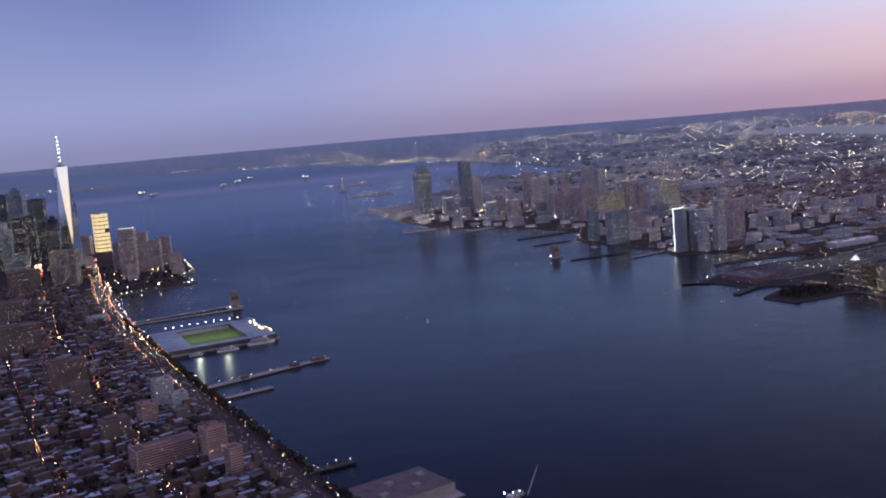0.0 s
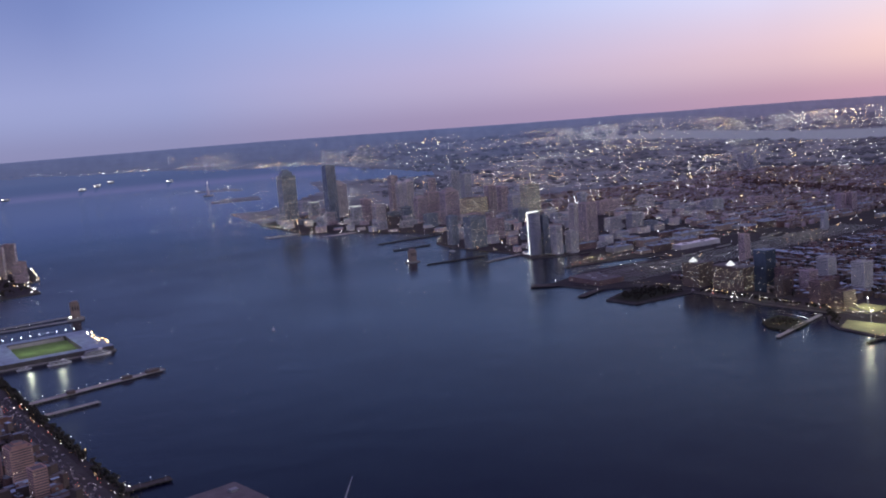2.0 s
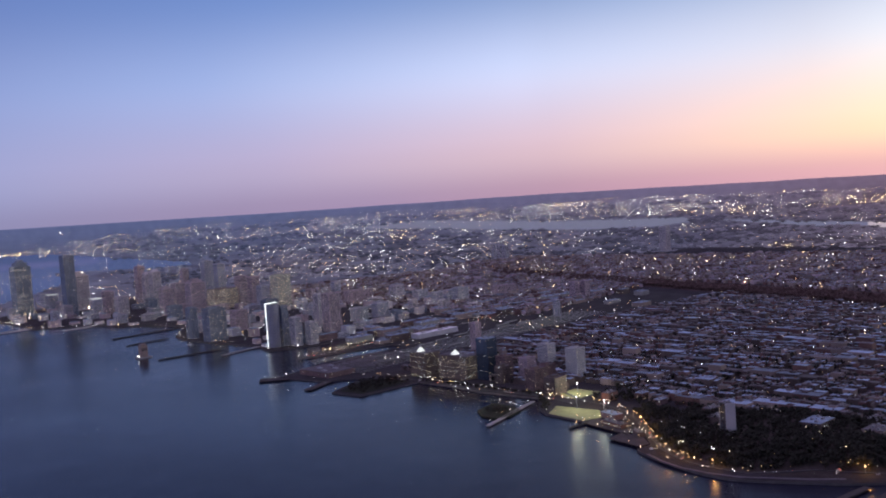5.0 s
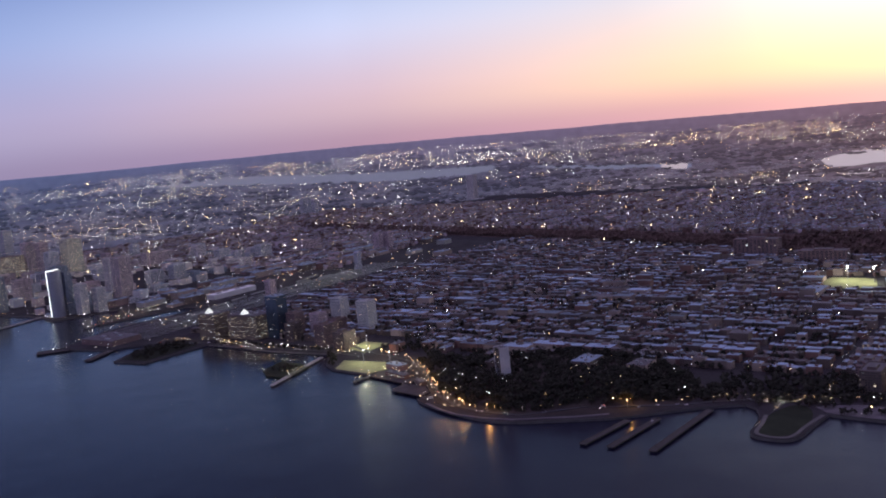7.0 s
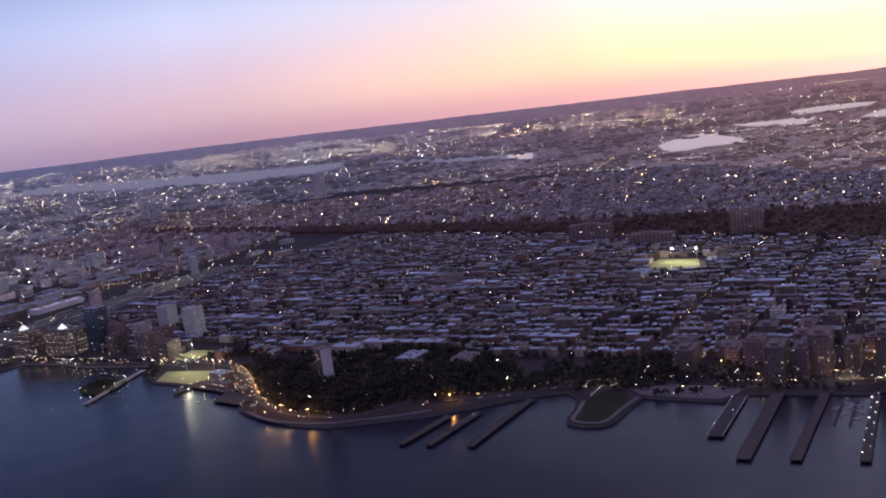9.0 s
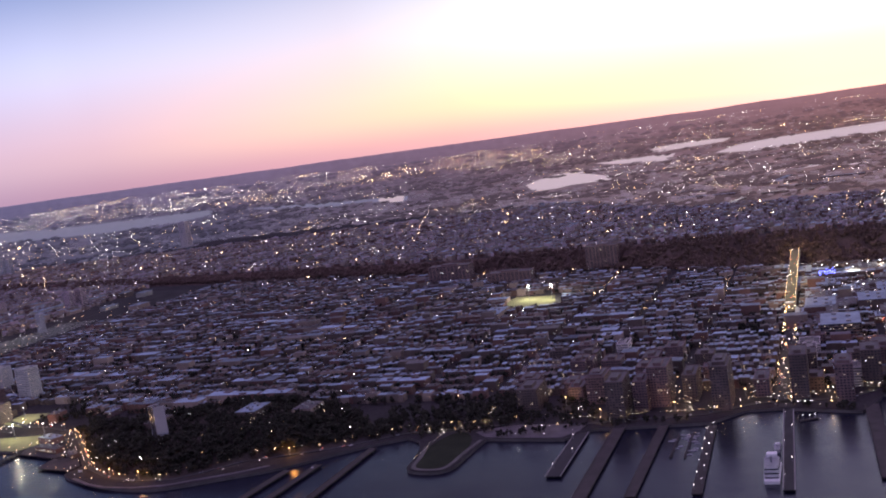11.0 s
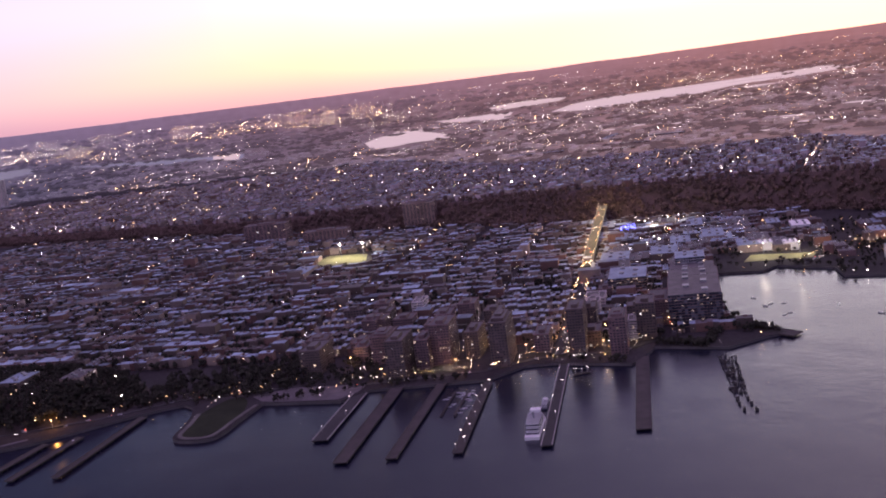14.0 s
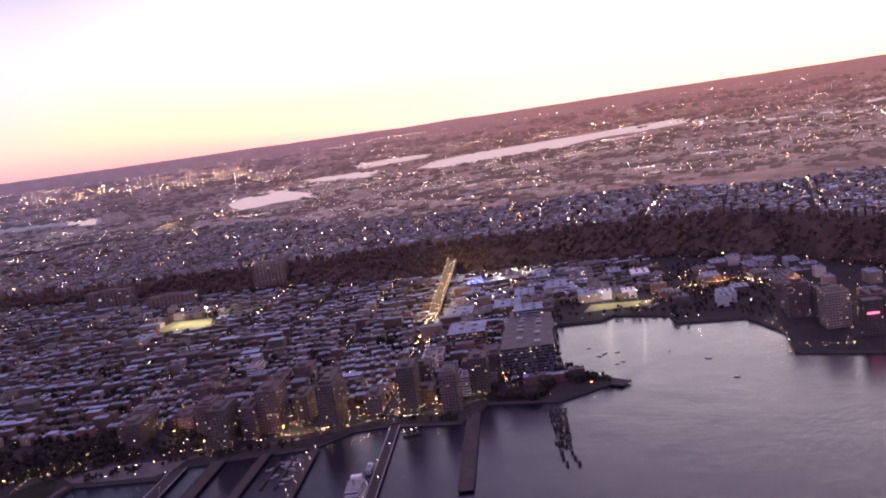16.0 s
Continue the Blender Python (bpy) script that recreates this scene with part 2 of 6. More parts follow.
TURF = material("sports_turf", (0.23, 0.235, 0.115), 0.9, vary=0.2, scale=0.1, fine=1.0, spec=0.15)
PITCH = material("green_pitch", (0.11, 0.17, 0.06), 0.9, vary=0.25, scale=0.08, fine=1.0, spec=0.15)
ASPHALT = material("asphalt", (0.05, 0.05, 0.052), 0.85, vary=0.25, scale=0.05, fine=1.0, spec=0.15)
BULKHEAD = material("bulkhead_stone", (0.10, 0.093, 0.09), 0.9, vary=0.35, scale=0.08, fine=0.9)
CONCRETE = material("concrete", (0.30, 0.29, 0.28), 0.85, vary=0.25, scale=0.06, fine=0.8)
# grey, beige, rose and pale walls are cooled: distance haze in the colour
GREYWALL = material("grey_cladding", (0.42, 0.43, 0.50), 0.7, vary=0.2, scale=0.05, fine=0.6, islands=0.3)
BEIGE = material("beige_cladding", (0.52, 0.48, 0.51), 0.8, vary=0.2, scale=0.05, fine=0.6, islands=0.3)
PLUM = material("plum_brick", (0.165, 0.11, 0.115), 0.85, vary=0.3, scale=0.05, fine=0.6, islands=0.3)
ROSE = material("rose_brick", (0.41, 0.325, 0.37), 0.85, vary=0.25, scale=0.05, fine=0.6, islands=0.3)
PALE = material("pale_concrete", (0.50, 0.49, 0.53), 0.8, vary=0.15, scale=0.06, fine=0.8)
TIMBER = material("pier_timber", (0.052, 0.046, 0.045), 0.95, vary=0.35, scale=0.1, fine=1.2)
BRICK = material("red_brick", (0.155, 0.088, 0.08), 0.9, vary=0.3, scale=0.05, fine=0.8, islands=0.35)
BROWN = material("brown_brick", (0.11, 0.083, 0.078), 0.9, vary=0.3, scale=0.05, fine=0.8, islands=0.3)
SALMON = material("salmon_brick", (0.40, 0.25, 0.225), 0.9, vary=0.25, scale=0.05, fine=0.8, islands=0.3)
TAN = material("tan_brick", (0.29, 0.228, 0.205), 0.9, vary=0.25, scale=0.05, fine=0.8, islands=0.3)
ROOF = material("silver_roof", (0.19, 0.262, 0.34), 0.7, vary=0.35, scale=0.08, fine=0.9, islands=0.65)
TAR = material("tar_roof", (0.095, 0.09, 0.097), 0.8, vary=0.35, scale=0.08, fine=0.9, islands=0.4)
STEEL = material("painted_steel", (0.25, 0.26, 0.28), 0.5, metal=0.3)
WHITE = material("white_paint", (0.75, 0.75, 0.76), 0.5, vary=0.08, scale=0.2, fine=1.0)
HULL = material("dark_hull", (0.05, 0.06, 0.09), 0.5)
GLASS = material("blue_glass", (0.10, 0.13, 0.18), 0.12, metal=0.55, vary=0.3, scale=0.05, fine=0.3)
MIRROR = material("mirror_glass", (0.80, 0.82, 0.85), 0.06, metal=1.0, vary=0.05, scale=0.05, fine=0.3)
DARKGLASS = material("dark_glass", (0.045, 0.05, 0.065), 0.15, metal=0.2, vary=0.3, scale=0.05, fine=0.3)
LAMP_WHITE = glow("white_lamp", (1.0, 0.93, 0.83), 26.0, 0.95)
LAMP_COOL = glow("cool_lamp", (0.90, 0.96, 1.0), 25.0, 0.95)
LAMP_AMBER = glow("amber_lamp", (1.0, 0.60, 0.27), 27.0, 0.95)
LAMP_RED = glow("tail_lamp", (1.0, 0.16, 0.09), 10.0, 0.5)
LAMP_GREEN = glow("green_lamp", (0.7, 1.0, 0.5), 3.0, 0.5)
FLOOD = glow("flood_lamp", (1.0, 1.0, 0.95), 25.0)
WINDOWGLASS = material("window_glass", (0.12, 0.13, 0.16), 0.2, metal=0.2, vary=0.3, scale=0.05, fine=0.3)
WINDOW_WARM = glow("lit_window_warm", (1.0, 0.80, 0.56), 2.4, 0.9)
GOLD = glow("gold_window", (1.0, 0.74, 0.40), 0.85, 0.06)
# tower glass with the blue-grey of the haze mixed into its colour
HAZEGLASS = material("hazed_blue_glass", (0.20, 0.24, 0.32), 0.4, metal=0.1, vary=0.25, scale=0.05, fine=0.3)
WINDOW_COOL = glow("lit_window_cool", (0.95, 0.97, 0.92), 2.3, 0.9)
STRIP = glow("led_outline", (0.95, 0.97, 1.0), 2.6)
BLUE_SIGN = glow("blue_sign", (0.12, 0.16, 1.0), 9.0, 0.5)
PINK_SIGN = glow("pink_sign", (1.0, 0.15, 0.3), 2.5)

# ---- mesh tools ----


class Shape:
    """Gathers plain pieces into one mesh with several materials."""

    def __init__(self):
        self.v, self.f, self.m, self.mats = [], [], [], []

    def slot(self, mat):
        if mat not in self.mats:
            self.mats.append(mat)
        return self.mats.index(mat)

    def add(self, verts, faces, mat):
        n, s = len(self.v), self.slot(mat)
        self.v += verts
        self.f += [tuple(n + i for i in f) for f in faces]
        self.m += [s] * len(faces)

    def box(self, x, y, z, w, d, h, turn=0.0, mat=None, top=None, taper=1.0):
        """A block on the base point (x, y, z), turned by degrees."""
        c, s = math.cos(radians(turn)), math.sin(radians(turn))
        verts = []
        for zz, k in ((z, 1.0), (z + h, taper)):
            for a, b in ((-1, -1), (1, -1), (1, 1), (-1, 1)):
                u, v = a * w / 2 * k, b * d / 2 * k
                verts.append((x + c * u - s * v, y + s * u + c * v, zz))
        self.add(verts, [(0, 1, 5, 4), (1, 2, 6, 5), (2, 3, 7, 6), (3, 0, 4, 7)], mat)
        n = len(self.v) - 8
        self.f.append((n + 4, n + 5, n + 6, n + 7))
        self.m.append(self.slot(top or mat))

    def gem(self, x, y, z, r, mat, tall=1.0):
        """A small eight-sided lamp globe."""
        v = [(x + r, y, z), (x, y + r, z), (x - r, y, z), (x, y - r, z), (x, y, z + r * tall), (x, y, z - r * tall)]
        self.add(v, [(0, 1, 4), (1, 2, 4), (2, 3, 4), (3, 0, 4), (1, 0, 5), (2, 1, 5), (3, 2, 5), (0, 3, 5)], mat)

    def prism(self, ring, z0, z1, mat, top=None):
        n = len(ring)
        verts = [(x, y, z0) for x, y in ring] + [(x, y, z1) for x, y in ring]
        self.add(verts, [(i, (i + 1) % n, n + (i + 1) % n, n + i) for i in range(n)], mat)
        base = len(self.v) - 2 * n
        self.f.append(tuple(base + n + i for i in range(n)))
        self.m.append(self.slot(top or mat))

    def mesh(self, name):
        me = bpy.data.meshes.new(name)
        me.from_pydata(self.v, [], self.f)
        for mat in self.mats:
            me.materials.append(mat)
        me.polygons.foreach_set("material_index", self.m)
        me.update()
        return me

    def thing(self, name, label="", category="", group="", kind=""):
        return tagged(new(name, self.mesh(name)), label, category, group, kind)

    def part(self, name, parent, label=""):
        ob = new(name, self.mesh(name))
        ob.parent = parent
        return tagged(ob, label)


def thing(name, x, y, z, label, category, group="", turn=0.0):
    ob = new(name)
    ob.matrix_basis = pose(x, y, z, 0, 0, turn)
    return tagged(ob, label, category, group)


def circle(r, n, x=0.0, y=0.0, squash=1.0):
    return [(x + r * math.cos(2 * math.pi * i / n), y + squash * r * math.sin(2 * math.pi * i / n)) for i in range(n)]


def inside(x, y, ring):
    hit = False
    for (ax, ay), (bx, by) in zip(ring, ring[1:] + ring[:1]):
        if (ay > y) != (by > y) and x < (bx - ax) * (y - ay) / (by - ay) + ax:
            hit = not hit
    return hit


# The country past NEAR is drawn together towards FAR, keeping its bearing and its height against the horizon
NEAR, FAR = 3700.0, 4760.0
WEST_EYE, SOUTH_EYE = Vector((-171, 559, 269)), Vector((206, 266, 337))


def drawn_in(x, y, z=0.0):
    bearing = math.degrees(math.atan2(x + 20, y - 400)) % 360
    eye = SOUTH_EYE.lerp(WEST_EYE, min(1, max(0, (bearing - 208) / 62)))
    dx, dy = x - eye.x, y - eye.y
    r = math.hypot(dx, dy)
    if r <= NEAR:
        return x, y, z
    k = (NEAR + (FAR - NEAR) * (1 - math.exp(-(r - NEAR) / (FAR - NEAR)))) / r
    return eye.x + dx * k, eye.y + dy * k, eye.z + (z - eye.z) * k


# ---- water and land ----
GRID = -7.3  # degrees by which the town's streets are turned
GC, GS = math.cos(radians(7.3)), math.sin(radians(7.3))


def town(u, v):
    """A place in the street grid: u metres west and v north of the landing."""
    return -1040 - u * GC + v * GS, 500 + u * GS + v * GC


NJ_SHORE = [(-600, 2500), (-880, 1300), (-1024, 953), (-1068, 887), (-1142, 906), (-1226, 894), (-1252, 825), (-1295, 826), (-1337, 771), (-1318, 750), (-1331, 695), (-1110, 669), (-1060, 716), (-1053, 696), (-1031, 656), (-1056, 592), (-1040, 585), (-1011, 566), (-1037, 495), (-1037, 468), (-1007, 433), (-1011, 322), (-987, 300), (-1003, 222)]
PARK_COVE = [(-1003, 222), (-962, 212), (-930, 207), (-917, 196), (-921, 170), (-932, 158), (-960, 160), (-990, 158), (-1012, 150)]
CASTLE_SHORE = [(-1024, 137), (-1006, 94), (-952, 20), (-940, -20), (-915, -87), (-920, -125), (-933, -162), (-947, -190), (-968, -228), (-980, -238), (-1004, -232), (-1032, -254), (-1066, -288), (-1094, -334), (-1096, -362), (-1072, -366), (-1089, -438), (-1112, -466), (-1171, -505), (-1178, -622), (-1195, -689), (-1205, -775)]
SOUTH_SHORE = [(-1080, -795), (-1082, -862), (-1170, -891), (-1205, -880), (-1150, -950), (-1140, -1060), (-1282, -1100), (-1500, -1060), (-1505, -1110), (-1331, -1170), (-1486, -1273), (-1351, -1338), (-1395, -1420), (-1411, -1731), (-1440, -1800), (-1588, -1962), (-1528, -2220), (-1507, -2313), (-1400, -2450), (-1440, -2600), (-1500, -2921), (-1680, -3050), (-1830, -3060), (-1690, -3500), (-1900, -3600)]
NJ_BACK = [(-2800, -2700), (-3250, -1800), (-3500, -600), (-3480, 0), (-3000, 350), (-2720, 500), (-2560, 800), (-2460, 1100), (-2420, 1700), (-2300, 2500)]


def rounded(points, closed=False, times=2):
    """A line with its corners cut off again and again; an open line keeps its ends."""
    for _ in range(times):
        nxt = []
        pairs = list(zip(points, points[1:] + points[:1])) if closed else list(zip(points, points[1:]))
        for (ax, ay), (bx, by) in pairs:
            nxt += [(0.75 * ax + 0.25 * bx, 0.75 * ay + 0.25 * by), (0.25 * ax + 0.75 * bx, 0.25 * ay + 0.75 * by)]
        points = nxt if closed else [points[0]] + nxt + [points[-1]]
    return points


PARK_SHORE, KNOLL_SHORE = rounded(PARK_COVE), rounded(CASTLE_SHORE[:10])
MANHATTAN = [(-118, 1200), (-128, -300), (-147, -545), (-161, -801), (-178, -1000), (-205, -1341), (-213, -1538), (-239, -1798), (-295, -2103), (-500, -2118), (-513, -2307), (-563, -2344), (-622, -2648), (-660, -2987), (-640, -3500), (-400, -3900), (100, -4100), (700, -3600), (1500, -2400), (1500, 1200)]
NJ = NJ_SHORE + PARK_SHORE[1:] + KNOLL_SHORE + CASTLE_SHORE[10:] + SOUTH_SHORE + NJ_BACK

BAY = [(3000, -40000), (3000, -3000), (-300, -2250), (-1480, -2250), (-1480, -2800), (-1690, -3560), (-1926, -3560), (-2571, -4253), (-3012, -5098), (-3414, -4340), (-3692, -4749), (-4744, -8170), (-4207, -8118), (-4203, -10676), (-3764, -11416), (-3500, -16000), (-2500, -40000)]
BAY_LANDS = [[(-1173, -11165), (-1826, -8844), (-2132, -9824), (-2032, -11091), (-1377, -12800), (3000, -14000), (3000, -9000)], [(-3080, -13521), (-3370, -12480), (-3713, -13691), (-3323, -14362)], [(-2323, -5314), (-2567, -5139), (-2647, -5492), (-2475, -5520)], [(-1963, -4324), (-2171, -4157), (-2343, -4538), (-2172, -4560)]]
FAR_WATERS = [[(-7670, -7200), (-6863, -5381), (-6103, -3928), (-5858, -3275), (-5963, -2792), (-6570, -2827), (-7294, -3280), (-7338, -3901), (-7600, -4747), (-9500, -8000)], [(-6864, -2921), (-5514, -1652), (-5389, -1307), (-5021, -1001), (-5472, -1122), (-6019, -1835)], [(-4779, -321), (-4288, -156), (-4226, -2), (-4587, 102), (-4871, 45), (-5550, -160), (-5311, -313)], [(-7183, 176), (-6780, 460), (-7233, 679), (-7815, 455)], [(-6431, 245), (-5603, 558), (-5587, 1080), (-5954, 1763), (-6261, 2427), (-7137, 1829), (-6927, 1225), (-6339, 603)], [(-6107, -156), (-5791, 41), (-5847, 317), (-6453, 99)]]


MARSH_WATERS = [[(261.22, 3.54), (261.82, 3.34), (262.88, 3.15), (264.29, 3.09), (265.54, 3.11), (266.56, 3.14), (265.71, 3.2), (264.46, 3.21), (264.39, 3.3), (265.28, 3.49), (266.19, 3.74), (266.12, 3.89), (265.19, 3.9), (263.94, 3.9), (263.01, 3.99), (261.76, 3.97)], [(264.95, 2.8), (265.96, 2.78), (267.05, 2.78), (268.45, 2.86), (269.45, 3.15), (268.5, 3.19), (267.25, 3.08), (265.99, 2.98)], [(252.71, 3.04), (253.48, 3.03), (254.19, 3.11), (254.16, 3.42), (253.38, 3.37), (252.73, 3.21)], [(271.65, 3.13), (272.71, 2.82), (274.56, 2.68), (277.98, 2.64), (281.1, 2.57), (283.57, 2.45), (285.75, 2.45), (285.77, 2.73), (283.6, 2.76), (281.14, 2.95), (279.71, 3.13), (278.03, 3.13), (275.84, 3.25), (273.7, 3.31)], [(267.57, 2.43), (268.84, 2.27), (270.75, 2.25), (272.24, 2.33), (271.89, 2.51), (270.15, 2.56), (268.4, 2.61)], [(266.66, 2.86), (267.94, 2.78), (269.39, 2.82), (269.27, 3.1), (267.67, 3.14)], [(283.64, 2.53), (285.44, 2.38), (286.98, 2.49), (287.94, 2.5), (287.19, 2.71), (285.54, 2.76), (284.04, 2.86)]]
STRIPS = [(280.25, 3.7, 281.48, 3.66, 0.09), (287.3, 4.63, 289.36, 4.66, 0.12), (285.3, 5.39, 287.22, 5.43, 0.12), (288.76, 5.76, 290.2, 5.77, 0.09), (289.05, 3.89, 291.68, 3.83, 0.09), (289.21, 3.12, 292.44, 3.22, 0.15), (293.5, 3.22, 294.66, 3.27, 0.15), (295.57, 2.94, 296.61, 2.83, 0.15), (283.03, 5.68, 284.3, 5.67, 0.12), (281.55, 2.84, 284.94, 2.8, 0.09), (280.08, 3.18, 284.1, 3.06, 0.12), (294.05, 4.6, 295.89, 4.4, 0.09), (283.73, 4.99, 286.16, 5.04, 0.09), (274.63, 4.69, 277.61, 4.56, 0.12), (269.25, 5.34, 271.77, 5.35, 0.09), (278.69, 4.73, 279.86, 4.75, 0.12), (262.02, 4.42, 263.97, 4.43, 0.09), (267.75, 3.71, 269.36, 3.8, 0.12)]


def build_water():
    """One sheet of water under everything, out to where the far backdrop begins."""
    s, rings, spokes = Shape(), [60 * 1.16**n for n in range(29)], 144
    verts = [(0, 400, 0)]
    for r in rings:
        for i in range(spokes):
            a = 2 * math.pi * i / spokes
            verts.append((r * math.sin(a), 400 + r * math.cos(a), 0))
    faces = [(0, 1 + (i + 1) % spokes, 1 + i) for i in range(spokes)]
    for k in range(len(rings) - 1):
        for i in range(spokes):
            a, b = 1 + k * spokes, 1 + (k + 1) * spokes
            faces.append((a + i, a + (i + 1) % spokes, b + (i + 1) % spokes, b + i))
    s.add(verts, faces, WATER)
    s.thing("water", "dark blue rippled river and bay at dusk", "water", kind="structure")


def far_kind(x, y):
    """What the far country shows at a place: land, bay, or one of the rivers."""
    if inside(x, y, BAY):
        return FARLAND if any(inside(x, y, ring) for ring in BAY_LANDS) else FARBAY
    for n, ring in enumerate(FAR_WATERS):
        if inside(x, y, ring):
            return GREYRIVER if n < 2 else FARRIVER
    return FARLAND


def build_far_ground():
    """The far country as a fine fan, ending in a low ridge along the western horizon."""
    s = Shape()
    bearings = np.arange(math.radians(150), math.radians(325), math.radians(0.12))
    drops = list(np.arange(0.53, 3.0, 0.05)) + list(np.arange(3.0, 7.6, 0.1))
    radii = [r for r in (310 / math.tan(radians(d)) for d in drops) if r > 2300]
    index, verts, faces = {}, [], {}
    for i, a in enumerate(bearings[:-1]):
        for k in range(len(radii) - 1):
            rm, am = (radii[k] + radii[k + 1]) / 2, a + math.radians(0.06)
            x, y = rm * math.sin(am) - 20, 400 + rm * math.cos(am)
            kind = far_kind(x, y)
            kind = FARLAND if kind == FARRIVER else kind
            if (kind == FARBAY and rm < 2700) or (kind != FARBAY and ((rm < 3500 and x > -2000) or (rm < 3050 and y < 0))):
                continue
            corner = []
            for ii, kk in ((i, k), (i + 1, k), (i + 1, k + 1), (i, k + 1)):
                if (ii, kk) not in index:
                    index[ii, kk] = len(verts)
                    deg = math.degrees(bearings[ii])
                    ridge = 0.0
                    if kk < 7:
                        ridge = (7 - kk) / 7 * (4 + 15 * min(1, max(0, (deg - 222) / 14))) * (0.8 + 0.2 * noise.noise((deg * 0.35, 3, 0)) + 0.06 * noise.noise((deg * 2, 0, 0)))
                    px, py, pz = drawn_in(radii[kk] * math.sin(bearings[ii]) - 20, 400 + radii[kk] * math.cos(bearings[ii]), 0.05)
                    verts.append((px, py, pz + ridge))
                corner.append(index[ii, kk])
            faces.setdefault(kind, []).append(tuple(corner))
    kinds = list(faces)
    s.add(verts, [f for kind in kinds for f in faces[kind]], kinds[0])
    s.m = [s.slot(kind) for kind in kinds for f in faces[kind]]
    s.thing("backdrop", "dark far country with bays and rivers, haze painted in, reaching the horizon", "distance", kind="structure")


def build_ground():
    for name, ring in (("ground", NJ), ("ground", MANHATTAN)):
        s = Shape()
        s.prism(list(reversed(ring)), -2.0, 2.5, BULKHEAD, LAND)
        s.thing(name, "dark built-up riverside land behind a stone bulkhead", "ground", kind="structure")


CLIFF = [(-3100, -2300), (-2800, -1600), (-2605, -1133), (-2470, -845), (-2320, -469), (-2150, -118), (-2030, 128), (-1970, 300), (-1880, 425), (-1800, 600), (-1745, 770), (-1674, 930), (-1555, 1050), (-1405, 1110), (-1260, 1190), (-1150, 1350), (-1010, 1750), (-860, 2400)]


def cliff_x(y):
    for (ax, ay), (bx, by) in zip(CLIFF, CLIFF[1:]):
        if ay <= y <= by:
            return ax + (bx - ax) * (y - ay) / (by - ay)
    return CLIFF[0][0] if y < CLIFF[0][1] else CLIFF[-1][0]


def plateau_top(y):
    """The plateau's height, low in the south and high over the viaduct."""
    return float(np.interp(y, [-1000, -200, 300, 500, 800, 1050, 1300], [15, 21, 36, 46, 50, 56, 52]))


def plateau_depth(y):
    """How far back from the cliff's foot the plateau reaches."""
    return float(np.interp(y, [-600, 0, 250, 450, 900, 1300, 2000], [1500, 1450, 1150, 860, 830, 1080, 1400]))


def height(x, y):
    """The height of the land: flat by the river, a wooded cliff, a plateau, and down again to the marshes."""
    if x > -700:
        return 2.5
    back, depth = cliff_x(y) - x, plateau_depth(y)
    z = 2.5 + (plateau_top(y) - 2.5) * min(1, max(0, back / 62)) * min(1, max(0, (depth - back) / (0.3 * depth)))
    d = math.hypot((x + 1068) / 92, (y + 90) / 150)
    return max(z, 2.5 + 19 * min(1, max(0, (1.1 - d) / 0.35)))


def build_hills():
    s = Shape()
    steps = [-12, 0, 10, 20, 32, 44, 62, 80]
    shares = [0.2, 0.4, 0.6, 0.7, 0.8, 0.9, 1.0, 1.02]
    ys = list(range(-2300, 2401, 40))
    verts = []
    for y in ys:
        depth = plateau_depth(y)
        for b in steps + [q * depth for q in shares]:
            verts.append((cliff_x(y) - b + (6 * math.sin(y * 0.07) if b < 70 else 0), y, height(cliff_x(y) - b, y) - (1.5 if b < 0 or b > depth else -0.1)))
    steps += shares
    n = len(steps)
    wooded, town = [], []
    for j in range(len(ys) - 1):
        for i in range(n - 1):
            (wooded if i < 7 else town).append((j * n + i, (j + 1) * n + i, (j + 1) * n + i + 1, j * n + i + 1))
    s.add(verts, wooded + town, CLIFF_FLOOR)
    k = s.slot(LAND)
    s.m[len(wooded):] = [k] * len(town)
    s.thing("ground_ridge", "long wooded cliff with a built-up plateau behind it", "hill", kind="structure")
    s = Shape()
    verts, faces, rings, spokes = [(-1055, -120, height(-1055, -120))], [], (0.4, 0.74, 0.85, 0.96, 1.08, 1.16), 40
    for r in rings:
        for i in range(spokes):
            a = 2 * math.pi * i / spokes
            x, y = -1055 + 105 * r * math.cos(a), -120 + 190 * r * math.sin(a)
            verts.append((x, y, height(x, y) - (1.5 if r > 1.1 else -0.1) if inside(x + 10, y, NJ) else -3))
    faces = [(0, 1 + i, 1 + (i + 1) % spokes) for i in range(spokes)]
    for k in range(len(rings) - 1):
        for i in range(spokes):
            a, b = 1 + k * spokes, 1 + (k + 1) * spokes
            faces.append((a + i, b + i, b + (i + 1) % spokes, a + (i + 1) % spokes))
    s.add(verts, faces, WOODLAND)
    s.thing("ground_hill", "wooded riverside knoll under the college", "hill", kind="structure")


